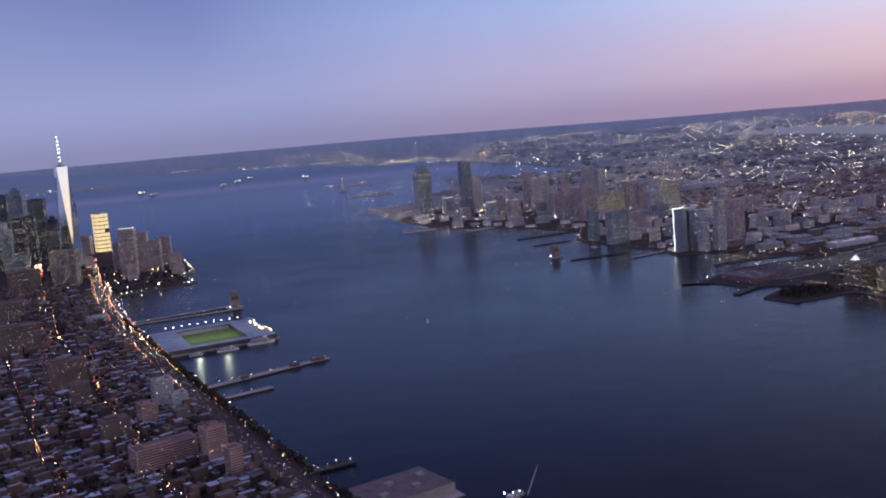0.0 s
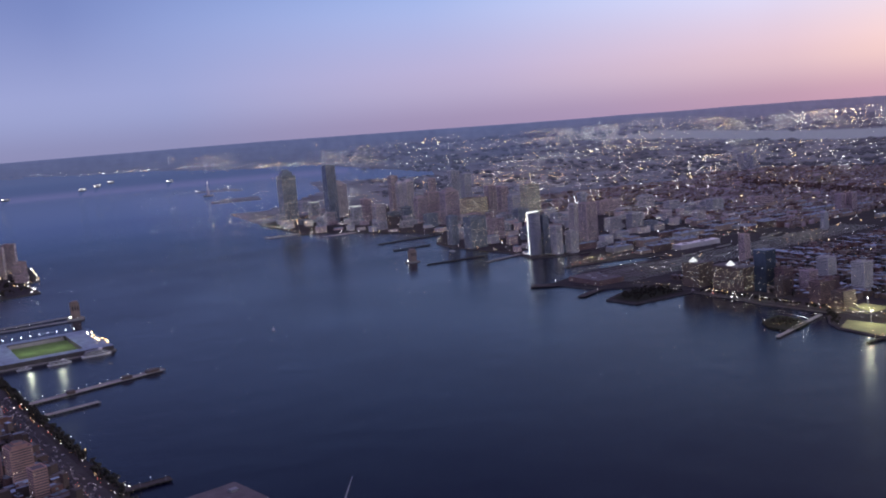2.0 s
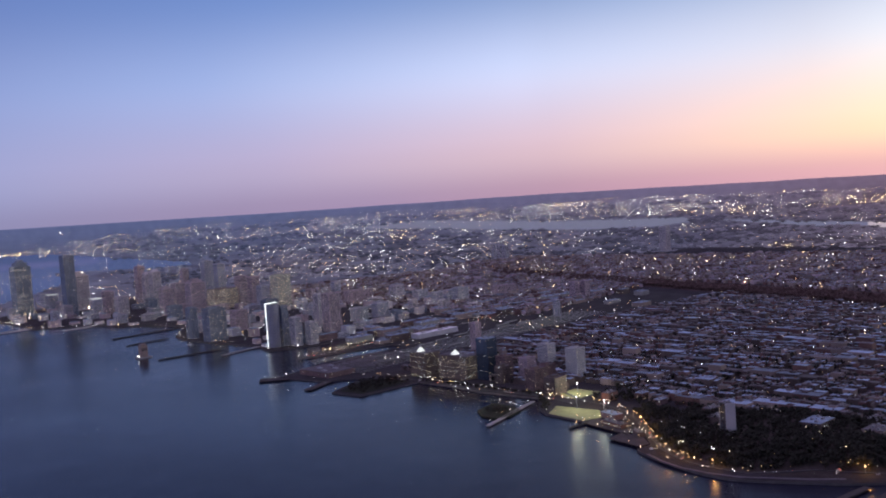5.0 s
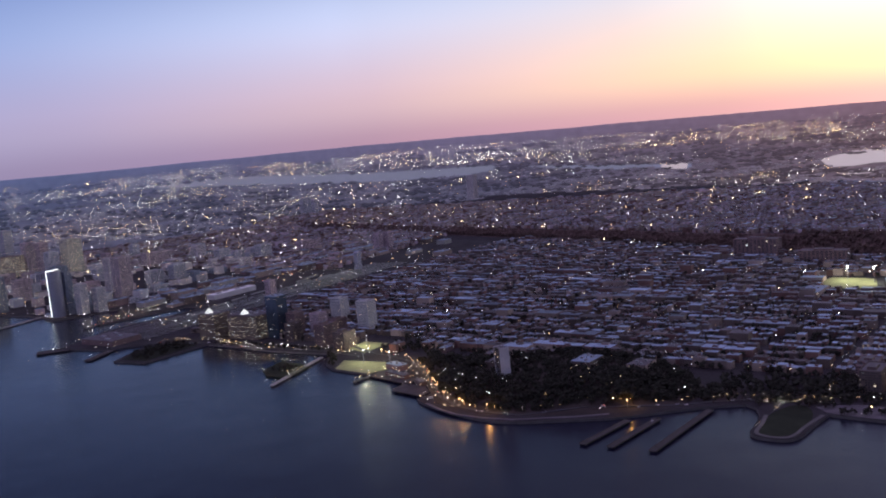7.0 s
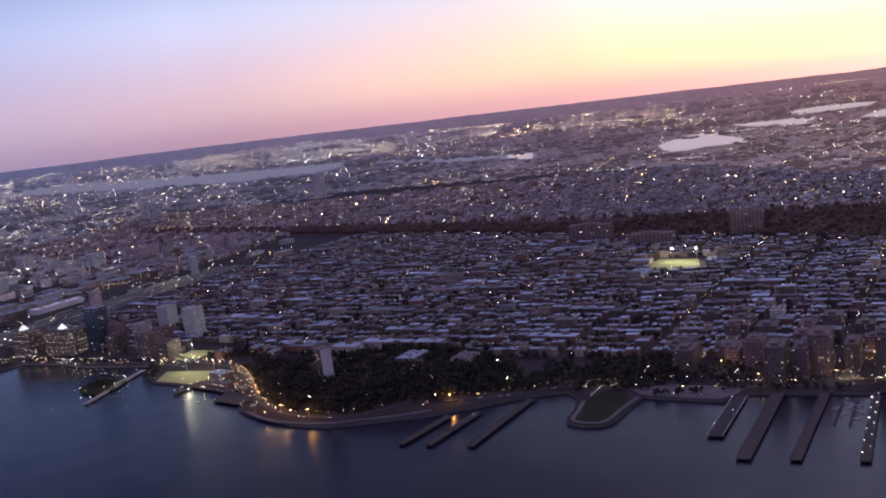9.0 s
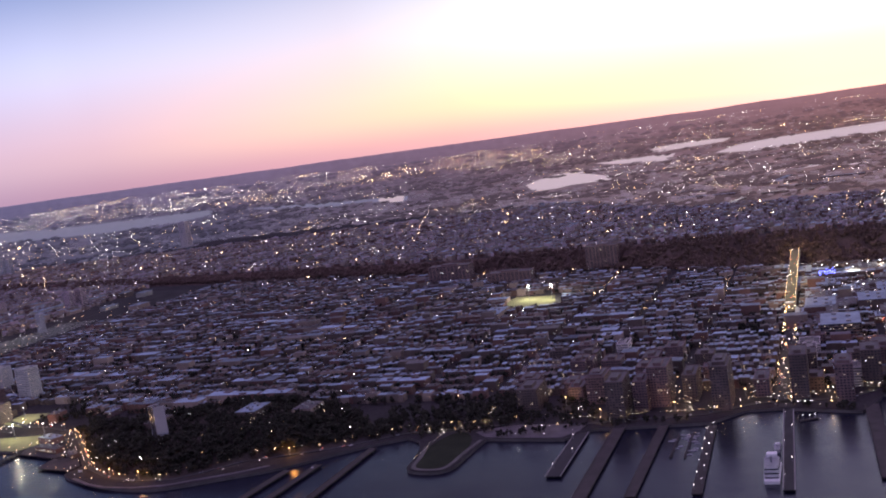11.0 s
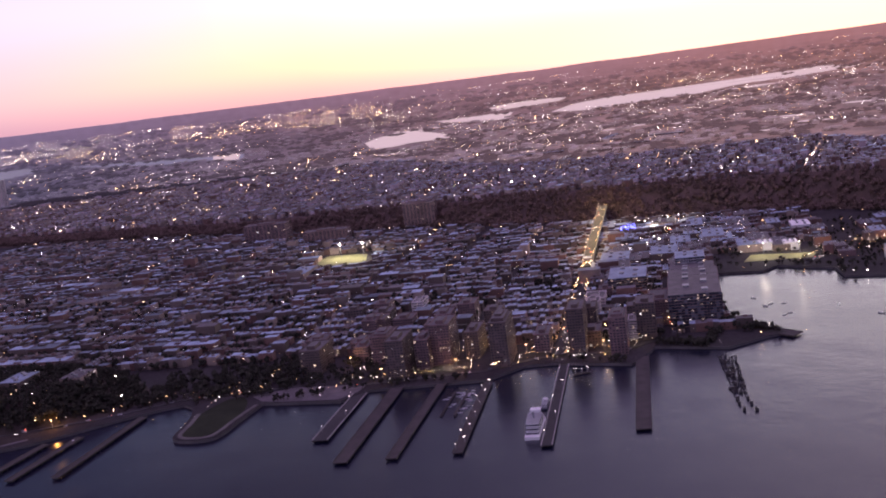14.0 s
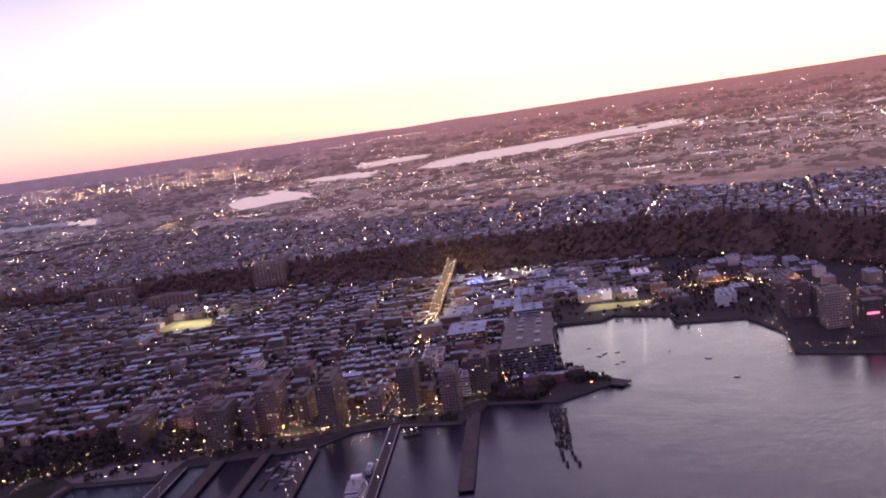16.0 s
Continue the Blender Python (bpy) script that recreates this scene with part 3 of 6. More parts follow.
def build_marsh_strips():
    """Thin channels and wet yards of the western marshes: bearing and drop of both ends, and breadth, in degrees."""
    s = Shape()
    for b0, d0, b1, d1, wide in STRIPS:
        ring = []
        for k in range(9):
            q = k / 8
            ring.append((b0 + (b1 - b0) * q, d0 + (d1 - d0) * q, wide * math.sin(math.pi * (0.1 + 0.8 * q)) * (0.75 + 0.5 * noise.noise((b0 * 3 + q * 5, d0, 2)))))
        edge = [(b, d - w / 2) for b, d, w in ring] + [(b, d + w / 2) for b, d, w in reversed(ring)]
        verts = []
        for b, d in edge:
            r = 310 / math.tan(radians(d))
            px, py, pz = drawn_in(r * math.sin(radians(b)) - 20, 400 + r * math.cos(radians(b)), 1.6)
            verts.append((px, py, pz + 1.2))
        # FARRIVER's glow stands in for the sky mirrored in the channels
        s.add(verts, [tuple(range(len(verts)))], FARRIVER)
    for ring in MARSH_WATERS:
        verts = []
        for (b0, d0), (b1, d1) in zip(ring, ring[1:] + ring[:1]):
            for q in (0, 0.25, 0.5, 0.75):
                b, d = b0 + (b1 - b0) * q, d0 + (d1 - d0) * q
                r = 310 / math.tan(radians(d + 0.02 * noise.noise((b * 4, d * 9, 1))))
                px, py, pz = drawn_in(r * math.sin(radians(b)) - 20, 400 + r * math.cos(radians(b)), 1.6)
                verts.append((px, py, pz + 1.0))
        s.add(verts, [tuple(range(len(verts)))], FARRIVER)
    s.thing("marsh_channels", "thin channels and wet yards across the marshes, pale sky sheen painted in", "water", kind="stuff")


build_water()
build_far_ground()
build_marsh_strips()
build_ground()
build_hills()

# ---- towers and large buildings ----


def facade_windows(s, w, d, h, floors, bays, lit, mats, lift=0.05, rng=random):
    """Lit panes on the four walls of a block, a little proud of them."""
    for side in range(4):
        span = w if side % 2 == 0 else d
        off = (d if side % 2 == 0 else w) / 2 + lift
        n = max(2, int(bays * span / max(w, d)))
        for k in range(floors):
            busy = lit * rng.choice((0.3, 0.5, 0.7, 1.0, 2.5)) if lit < 0.5 else lit
            for i in range(n):
                if rng.random() > busy:
                    continue
                u, z = (i + 0.5) / n * span - span / 2, (k + 0.36) * h / floors
                a, ph = (rng.choice((0.12, 0.17, 0.24)) * span / n, rng.uniform(0.2, 0.32) * h / floors) if lit < 0.9 else (0.3 * span / n, 0.42 * h / floors) if lit < 0.95 else (0.47 * span / n, 0.8 * h / floors)
                quad = [(u - a, -off, z), (u + a, -off, z), (u + a, -off, z + ph), (u - a, -off, z + ph)]
                c, t = ((1, 0), (0, 1), (-1, 0), (0, -1))[side]
                s.add([(c * x - t * y, t * x + c * y, zz) for x, y, zz in quad], [(0, 1, 2, 3)], mats[0] if rng.random() < 0.7 else mats[1])


def tower(name, x, y, w, d, h, wall, label, lit=0.07, turn=GRID, crown="plant", storey=2.6, bays=0, glass=None, group="", z=None, panes_of=None):
    """A tall building: walls with recessed window bands, lit panes, parapet and rooftop plant."""
    z = height(x, y) if z is None else z
    root = thing(name, x, y, z, label, "building", group, turn)
    floors = max(3, int(h / storey))
    body = Shape()
    body.box(0, 0, 0, w, d, h, 0, wall, TAR)
    body.part("wall", root)
    bands = Shape()
    bays = bays or max(3, int(w / 2.6))
    fh = h / floors
    paned = wall in (PLUM, BROWN, TAN, ROSE) and h < 62
    if paned:
        facade_windows(bands, w + 0.04, d + 0.04, h, floors, bays, 0.92, (DARKGLASS, DARKGLASS))
    for k in range(0 if paned else floors):
        for sx, sy, ww, dd in ((0, -d / 2, w * 0.94, 0.1), (0, d / 2, w * 0.94, 0.1), (-w / 2, 0, 0.1, d * 0.94), (w / 2, 0, 0.1, d * 0.94)):
            bands.box(sx, sy, k * fh + fh * 0.34, ww, dd, fh * 0.38, 0, glass or (DARKGLASS if wall in (PLUM, BROWN) else WINDOWGLASS))
    tagged(bands.part("window_band", root, "dark window glass" if paned else "dark glass window bands"), kind="stuff")
    panes = Shape()
    facade_windows(panes, w + 0.1, d + 0.1, h, floors, bays, lit, panes_of or (WINDOW_WARM, WINDOW_COOL))
    if panes.v:
        tagged(panes.part("lit_window", root, "lit window panes"), kind="stuff")
    rim = Shape()
    for sx, sy, ww, dd in ((0, -d / 2 + 0.3, w, 0.6), (0, d / 2 - 0.3, w, 0.6), (-w / 2 + 0.3, 0, 0.6, d - 1.2), (w / 2 - 0.3, 0, 0.6, d - 1.2)):
        rim.box(sx, sy, h, ww, dd, 1.0, 0, wall)
    rim.part("parapet", root)
    top = Shape()
    if crown == "plant":
        top.box(w * 0.1, 0, h, w * 0.45, d * 0.4, 3.5, 0, wall, TAR)
        top.part("roof_plant", root)
    elif crown == "point":
        top.box(0, 0, h, w * 0.8, d * 0.8, h * 0.07, 0, wall, taper=0.6)
        top.box(0, 0, h * 1.07, w * 0.45, d * 0.45, h * 0.09, 0, ROOF, taper=0.02)
        top.part("spire", root)
    elif crown == "step":
        top.box(0, 0, h, w * 0.7, d * 0.7, h * 0.08, 0, wall, TAR)
        top.box(0, 0, h * 1.08, w * 0.4, d * 0.4, h * 0.05, 0, wall, TAR)
        top.part("roof_step", root)
    elif crown == "lit":
        top.box(0, 0, h + 1.0, w * 0.9, d * 0.9, 2.0, 0, WINDOW_COOL, TAR)
        top.part("lit_crown", root)
    return root


STYLES = {"r": (ROSE, "rose-red brick"), "b": (ROSE, "brown-red brick"), "t": (BEIGE, "beige stone"), "p": (PALE, "pale concrete"), "g": (HAZEGLASS, "blue glass"), "d": (DARKGLASS, "dark glass"), "c": (GREYWALL, "grey clad"), "k": (BROWN, "dark brown brick"), "m": (PLUM, "plum-brown brick"), "v": (BRICK, "red brick"), "n": (TAN, "tan brick"), "w": (SALMON, "salmon brick")}


def row_of_towers(text, tail, group, turn=GRID, lit=0.07, name="tower_block"):
    """x y width depth height style crown, one building a line."""
    for line in text.strip().splitlines():
        x, y, w, d, h, style, crown = line.split()
        wall, words = STYLES[style]
        tower(name, float(x), float(y), float(w), float(d), float(h), wall, f"{words} {tail}", lit, turn, crown, group=group)


# the downtown over the river
row_of_towers("""
-1765 -2802 58 40 120 t step
-1853 -3200 46 40 42 c plant
-1917 -2661 27 27 136 b plant
-1893 -2588 22 24 112 t point
-1870 -2504 30 28 122 t point
-1719 -2550 30 26 74 b plant
-1661 -2527 32 26 57 c lit
-2235 -2846 24 24 95 b plant
-2230 -2697 36 30 125 c plant
-2228 -2622 32 30 113 c plant
-1750 -2124 50 36 102 b step
-1981 -2195 30 28 95 b plant
-1982 -2134 28 28 93 b plant
""", "high-rise in the downtown by the river", "downtown towers", lit=0.13)
row_of_towers("""
-1871 -1958 29 28 79 c plant
-1438 -1723 20 26 76 g plant
-1571 -1704 36 30 52 b plant
-1425 -1367 17 24 88 g plant
-1430 -1330 18 22 64 p plant
-1459 -1310 22 20 50 p plant
-1624 -1414 34 32 93 b plant
-1683 -1518 22 24 82 t plant
-1724 -2482 36 30 57 t plant
-1793 -2337 35 30 75 b step
-1853 -2347 44 30 86 b plant
-1719 -2904 34 30 58 c lit
-2106 -1791 92 30 40 b plant
""", "apartment tower in the downtown by the river", "downtown towers", lit=0.13)
tower("office_tower", -1985, -2008, 48, 40, 100, CONCRETE, "office tower with greenish lit floors over the downtown", 0.65, crown="plant")
tower("glass_block", -1429, -1620, 47, 34, 79, HAZEGLASS, "wide blue glass apartment tower at the waterfront", 0.22)
tower("parking_block", -1919, -2215, 82, 50, 62, TAN, "wide block with yellow-green lit floors", 0.8)
tower("office_tower", -1617, -2910, 54, 50, 168, HAZEGLASS, "tall rounded glass office tower with lit bands on the river", 0.35, crown="step", storey=3.6)
tower("high_rise", -1651, -2664, 36, 34, 200, HAZEGLASS, "slender dark glass tower, tallest of the downtown", 0.08, crown="plant", storey=3.2)
# low fill of the downtown

rng = random.Random(7)
for k in range(150):
    x, y = rng.uniform(-2300, -1420), rng.uniform(-3000, -1300)
    if not inside(x + 60, y, NJ) or not inside(x, y - 40, NJ):
        continue
    style = rng.choice("rtccgp")
    wall, words = STYLES[style]
    w, d, h = rng.uniform(18, 45), rng.uniform(16, 32), rng.choice((8, 10, 14, 18, 24, 32, 40))
    tower("city_block", x, y, w, d, h, wall, f"{words} mid-rise block in the downtown", 0.14, group="downtown mid-rises")



def low_block(x, y, w, d, h, wall, roof, label, lit):
    """A small flat-roofed block: walls, roof slab and lit panes."""
    root = thing("low_block", x, y, height(x, y), label, "building", "downtown low blocks", GRID)
    s = Shape()
    s.box(0, 0, 0, w, d, h, 0, wall)
    s.part("wall", root)
    s = Shape()
    s.box(w * 0.1, 0, h + 0.004, w * 0.7, d * 0.8, 1.2, 0, roof)
    s.part("roof", root)
    s = Shape()
    facade_windows(s, w + 0.1, d + 0.1, h, max(2, int(h / 3)), max(3, int(w / 3)), lit, (WINDOW_WARM, WINDOW_COOL))
    if s.v:
        tagged(s.part("lit_window", root, "lit window panes"), kind="stuff")


rng = random.Random(71)
made = 0
while made < 150:
    x, y = rng.uniform(-2150, -1390), rng.uniform(-2980, -1320)
    if not inside(x + 14, y, NJ) or not inside(x, y - 14, NJ):
        continue
    made += 1
    low_block(x, y, rng.uniform(14, 34), rng.uniform(12, 24), rng.choice((6, 9, 12, 15, 20)), *rng.choice(((GREYWALL, ROOF, "grey low block with lit windows near the downtown shore"), (BEIGE, TAR, "beige low block with lit windows near the downtown shore"), (ROSE, ROOF, "rose brick low block near the downtown shore"))), 0.35)

# ---- the lower island: office district ----
row_of_towers("""
-247 -3539 52 45 220 d plant
-291 -3449 50 44 216 g step
-340 -3348 50 44 200 d plant
-307 -3620 90 40 70 n plant
-386 -3253 50 44 130 g plant
-437 -3330 44 42 172 d plant
-255 -2452 64 50 92 n plant
-424 -2465 40 36 128 b lit
-473 -2509 32 30 108 r plant
-501 -2496 36 30 84 r plant
-425 -2596 28 28 82 b plant
-440 -3143 46 40 68 b plant
-560 -2600 34 28 80 r plant
""", "high-rise in the island's office district", "office district", turn=-25, lit=0.2)
tower("gold_tower", -514, -3215, 44, 40, 131, DARKGLASS, "office tower with all floors glowing gold", 0.98, turn=4, storey=12.0, bays=3, panes_of=(GOLD, GOLD))

rng = random.Random(23)
for k in range(46):
    x, y = rng.uniform(-330, 60), rng.uniform(-3700, -2750)
    if math.hypot(x + 356, y + 2909) < 70 or not inside(x - 60, y, MANHATTAN):
        continue
    wall, words = STYLES[rng.choice("cdgdd")]
    tower("office_tower", x, y, rng.uniform(24, 42), rng.uniform(24, 40), rng.choice((60, 80, 95, 110, 130, 150)), wall, f"{words} office tower in the island's business district", 0.4, -25, rng.choice(("plant", "step", "plant")), group="office district")
for k in range(26):
    x, y = rng.uniform(-590, -330), rng.uniform(-3050, -2330)
    if abs(x - (206 + (y - 266) * 0.2068)) < 40:
        continue
    if not inside(x - 30, y, MANHATTAN) or math.hypot(x + 356, y + 2909) < 60:
        continue
    wall, words = STYLES[rng.choice("rmrb")]
    tower("apartment_tower", x, y, rng.uniform(20, 32), rng.uniform(20, 30), rng.choice((18, 24, 30, 40)), wall, f"{words} apartment tower by the landfill promenade", 0.25, -10, "plant", group="landfill blocks")


def freedom_tower():
    root = thing("skyscraper", -356, -2909, 2.5, "tallest glass skyscraper with a lit mast and bright tapering face", "skyscraper", turn=-43)
    a = 23.0
    base = Shape()
    base.box(0, 0, 0, 2 * a, 2 * a, 42, 0, CONCRETE)
    base.part("podium", root)
    low = [(-a, -a), (a, -a), (a, a), (-a, a)]
    b = a * 0.98
    high = [(0, -b), (b, 0), (0, b), (-b, 0)]
    for i in range(4):
        s = Shape()
        p, q = low[i], low[(i + 1) % 4]
        s.add([(*p, 42), (*q, 42), (*high[i], 307)], [(0, 1, 2)], MIRROR)
        s.part("glass_face", root)
        s = Shape()
        s.add([(*q, 42), (*high[(i + 1) % 4], 307), (*high[i], 307)], [(0, 1, 2)], MIRROR)
        s.part("glass_face", root)
    s = Shape()
    s.prism(high, 307, 309, STEEL, TAR)
    s.part("parapet", root)
    s = Shape()
    s.prism(circle(9, 16), 309, 313, STEEL)
    s.part("ring", root)
    s = Shape()
    s.prism(circle(2.0, 8), 313, 398, STEEL)
    mast = s.part("mast", root)
    for k in range(7):
        s = Shape()
        s.prism(circle(2.15, 8), 324 + 12 * k, 325.6 + 12 * k, LAMP_COOL)
        s.part("beacon", mast)


freedom_tower()

# ---- street fabric: row houses, lamps, trees ----
STADIUM = [(-1790, 100), (-1665, 120), (-1650, 220), (-1770, 215)]
RAIL_YARD = [(-1215, -900), (-1345, -870), (-1700, -860), (-2050, -880), (-2100, -1010), (-1700, -1075), (-1282, -1110), (-1150, -1040)]
BUSY = [STADIUM, RAIL_YARD, [(-1300, 720), (-1420, 700), (-1440, 840), (-1300, 840)], [(-1010, -60), (-1075, -300), (-1040, -420), (-1290, -520), (-1290, -440), (-1150, -250), (-1150, 60), (-1060, 130), (-1110, 190), (-1020, 240), (-900, 180)]]
EYE_GROUND = (0, 420)


def dot(x, y, rng, px=1.1):
    """A lamp's radius, so that near and far lamps glare alike."""
    return math.hypot(x - EYE_GROUND[0], y - EYE_GROUND[1]) / 1740 * px * 0.51 * rng.choice((0.45, 0.5, 0.6, 0.7, 0.9, 1.3))


def house_stack(s, x, y, w, d, h, turn, rng, walls, roofs):
    z = height(x, y)
    s.box(x, y, z - 0.5, w, d, h + 0.5, turn, rng.choice(walls), rng.choice(roofs))
    if rng.random() < 0.6:
        s.box(x + rng.uniform(-w, w) * 0.3, y + rng.uniform(-d, d) * 0.2, z + h, w * 0.3, d * 0.25, rng.uniform(1.2, 2.5), turn, rng.choice(walls), TAR)


def tree_stack(s, x, y, r, rng, z=None, clumps=5, leaf=None):
    """A loose crown of ragged clumps over a short trunk."""
    z = height(x, y) if z is None else z
    s.box(x, y, z - 0.3, r * 0.22, r * 0.22, r * 1.0, 20, BARK, taper=0.6)
    small = (5 / clumps) ** 0.4
    for _ in range(clumps):
        a, q = rng.uniform(0, 6.28), rng.uniform(0.15, 0.85) * r
        s.gem(x + q * math.cos(a), y + q * math.sin(a), z + r * rng.uniform(0.8, 1.9), r * rng.uniform(0.25, 0.68) * small, leaf or LEAF, rng.uniform(0.6, 1.2))


def free(x, y):
    return not any(inside(x, y, ring) for ring in BUSY)


LAMPS = Shape()
SHEDS = Shape()
CITY_LAMPS = [LAMP_WHITE, LAMP_WHITE, LAMP_AMBER, LAMP_AMBER, LAMP_COOL]


def build_town():
    """The grid of brownstone rows between the river and the cliff."""
    rng = random.Random(3)
    s, trees = Shape(), Shape()
    for iu in range(0, 29):
        for iv in range(-14, 3):
            u0, v0 = 62 + 60 * iu, 103 * iv
            for row in (0, 1):
                u = u0 + (10 if row == 0 else 40)
                v = v0 + 8
                grand = rng.random() < 0.1
                level, cover, face = rng.choice((6.5, 7, 7.5, 8.5, 9)), rng.choice((ROOF, ROOF, ROOF, TAR)), rng.choice((BRICK, BROWN, BROWN, BROWN))
                while v < v0 + 94:
                    w = rng.choice((5.2, 5.6, 5.6, 6.2, 11, 16)) if not grand else rng.uniform(20, 42)
                    h = level + rng.choice((-0.8, 0, 0, 0, 0.3, 1.0, 2.6)) if w < 12 else rng.uniform(7, 12)
                    d = rng.uniform(10, 12.5) if not grand else rng.uniform(14, 22)
                    x, y = town(u + d / 2 - 6, v + w / 2)
                    near_house = 62 <= u0 < 240 and -3 <= iv <= -1
                    if x > cliff_x(y) + 25 and inside(x + 15, y, NJ) and inside(x + 35, y, NJ) and free(x, y) and not near_house and rng.random() < 0.96:
                        house_stack(s, x, y, d, w, h, GRID, rng, (face, face, face, BRICK, BROWN, TAN), (cover, cover, cover, cover, ROOF, TAR))
                    v += w + (0.0 if rng.random() < 0.9 else 4)
            for _ in range(38 if iu < 6 else 24):
                x, y = town(u0 + rng.choice((25, 25, 26, 54, -1)) + rng.uniform(-5, 5), v0 + rng.uniform(8, 94))
                if x > cliff_x(y) + 25 and inside(x + 15, y, NJ) and free(x, y):
                    tree_stack(trees, x, y, rng.uniform(2.2, 4.4) * (1.15 if iu < 6 else 1), rng)
            for k in range(9):
                if rng.random() < 0.4:
                    x, y = town(u0 - 4 + rng.uniform(-3, 3), v0 + k * 11 + rng.uniform(0, 9))
                    if inside(x + 8, y, NJ) and x > cliff_x(y) + 10 and free(x, y):
                        LAMPS.gem(x, y, height(x, y) + rng.uniform(5, 8), dot(x, y, rng, 0.8), rng.choice(CITY_LAMPS))
            for k in range(5):
                if rng.random() < (0.85 if iv in (-9, -6, -4, -3, -1, 1) else 0.45):
                    x, y = town(u0 + k * 12, v0 + rng.uniform(-2, 4))
                    if inside(x + 8, y, NJ) and x > cliff_x(y) + 10 and free(x, y):
                        LAMPS.gem(x, y, height(x, y) + rng.uniform(5, 10), dot(x, y, rng, 0.85), rng.choice(CITY_LAMPS))
    for k in range(60):
        x, y = town(rng.uniform(120, 900), rng.uniform(-1250, 100))
        if x > cliff_x(y) + 40 and inside(x + 40, y, NJ) and free(x, y):
            s.box(x, y, 2, rng.uniform(12, 18), rng.uniform(12, 30), rng.uniform(11, 19), GRID, rng.choice((BROWN, TAN, BRICK)), rng.choice((ROOF, TAR)))
    s.thing("row_houses", "rows of brick town houses with silver flat roofs", "houses", kind="stuff")
    trees.thing("yard_trees", "dark leafy trees in the back yards and streets", "trees", kind="stuff")


def row_house_models():
    """Six brick town houses, each with walls, roof, cornice, stoop, chimney and windows."""
    models = []
    rng = random.Random(11)
    for k in range(6):
        w, d, h = (5.2, 5.6, 5.6, 6.0, 6.2, 5.8)[k], rng.uniform(10.5, 12.5), (8.2, 8.6, 9.4, 8.8, 9.8, 11)[k]
        wall = (BRICK, BROWN, BROWN, TAN, BRICK, BROWN)[k]
        words = {BRICK: "red", BROWN: "brown", TAN: "tan"}[wall]
        root = thing("row_house", 0, 0, 0, f"{words} brick town house with a flat roof in a terrace", "house", "terrace by the river")
        s = Shape()
        s.box(0, 0, 0, d, w, h, 0, wall)
        s.part("wall", root)
        s = Shape()
        s.box(0, 0, h + 0.004, d - 0.6, w - 0.4, 0.25, 0, ROOF if k % 3 else TAR)
        s.part("roof", root)
        s = Shape()
        s.box(d / 2 + 0.15, 0, h - 0.5, 0.5, w, 0.8, 0, CONCRETE)
        s.part("cornice", root)
        s = Shape()
        s.box(-d * 0.2, w * 0.3, h + 0.25, 0.9, 0.9, 1.6, 0, wall)
        s.part("chimney", root)
        s = Shape()
        s.box(d / 2 + 1.0, w * 0.25, 0, 2.0, 1.2, 1.0, 0, BROWN)
        s.part("stoop", root)
        for f in range(3):
            for c in (-1, 1):
                s = Shape()
                lit = rng.random() < 0.12
                s.box(d / 2 + 0.04, c * w * 0.3, 1.4 + f * (h - 1.6) / 3, 0.12, 0.8, 1.4, 0, WINDOW_WARM if lit else DARKGLASS)
                s.part("window", root)
        models.append((root, w))
    return models


def build_terraces():
    rng = random.Random(5)
    models = row_house_models()
    used = set()
    for iu in range(0, 3):
        for iv in range(-3, 0):
            u0, v0 = 62 + 60 * iu, 103 * iv
            for row in (0, 1):
                v = v0 + 8
                while v < v0 + 90:
                    n = rng.randrange(6)
                    root, w = models[n]
                    x, y = town(u0 + (10 if row == 0 else 40), v + w / 2)
                    v += w
                    if not (inside(x + 35, y, NJ) and free(x, y)):
                        continue
                    m = pose(x, y, height(x, y), 0, 0, GRID + (0 if row == 0 else 180))
                    if n not in used:
                        root.matrix_basis = m
                        used.add(n)
                    else:
                        copy_thing(root, m)


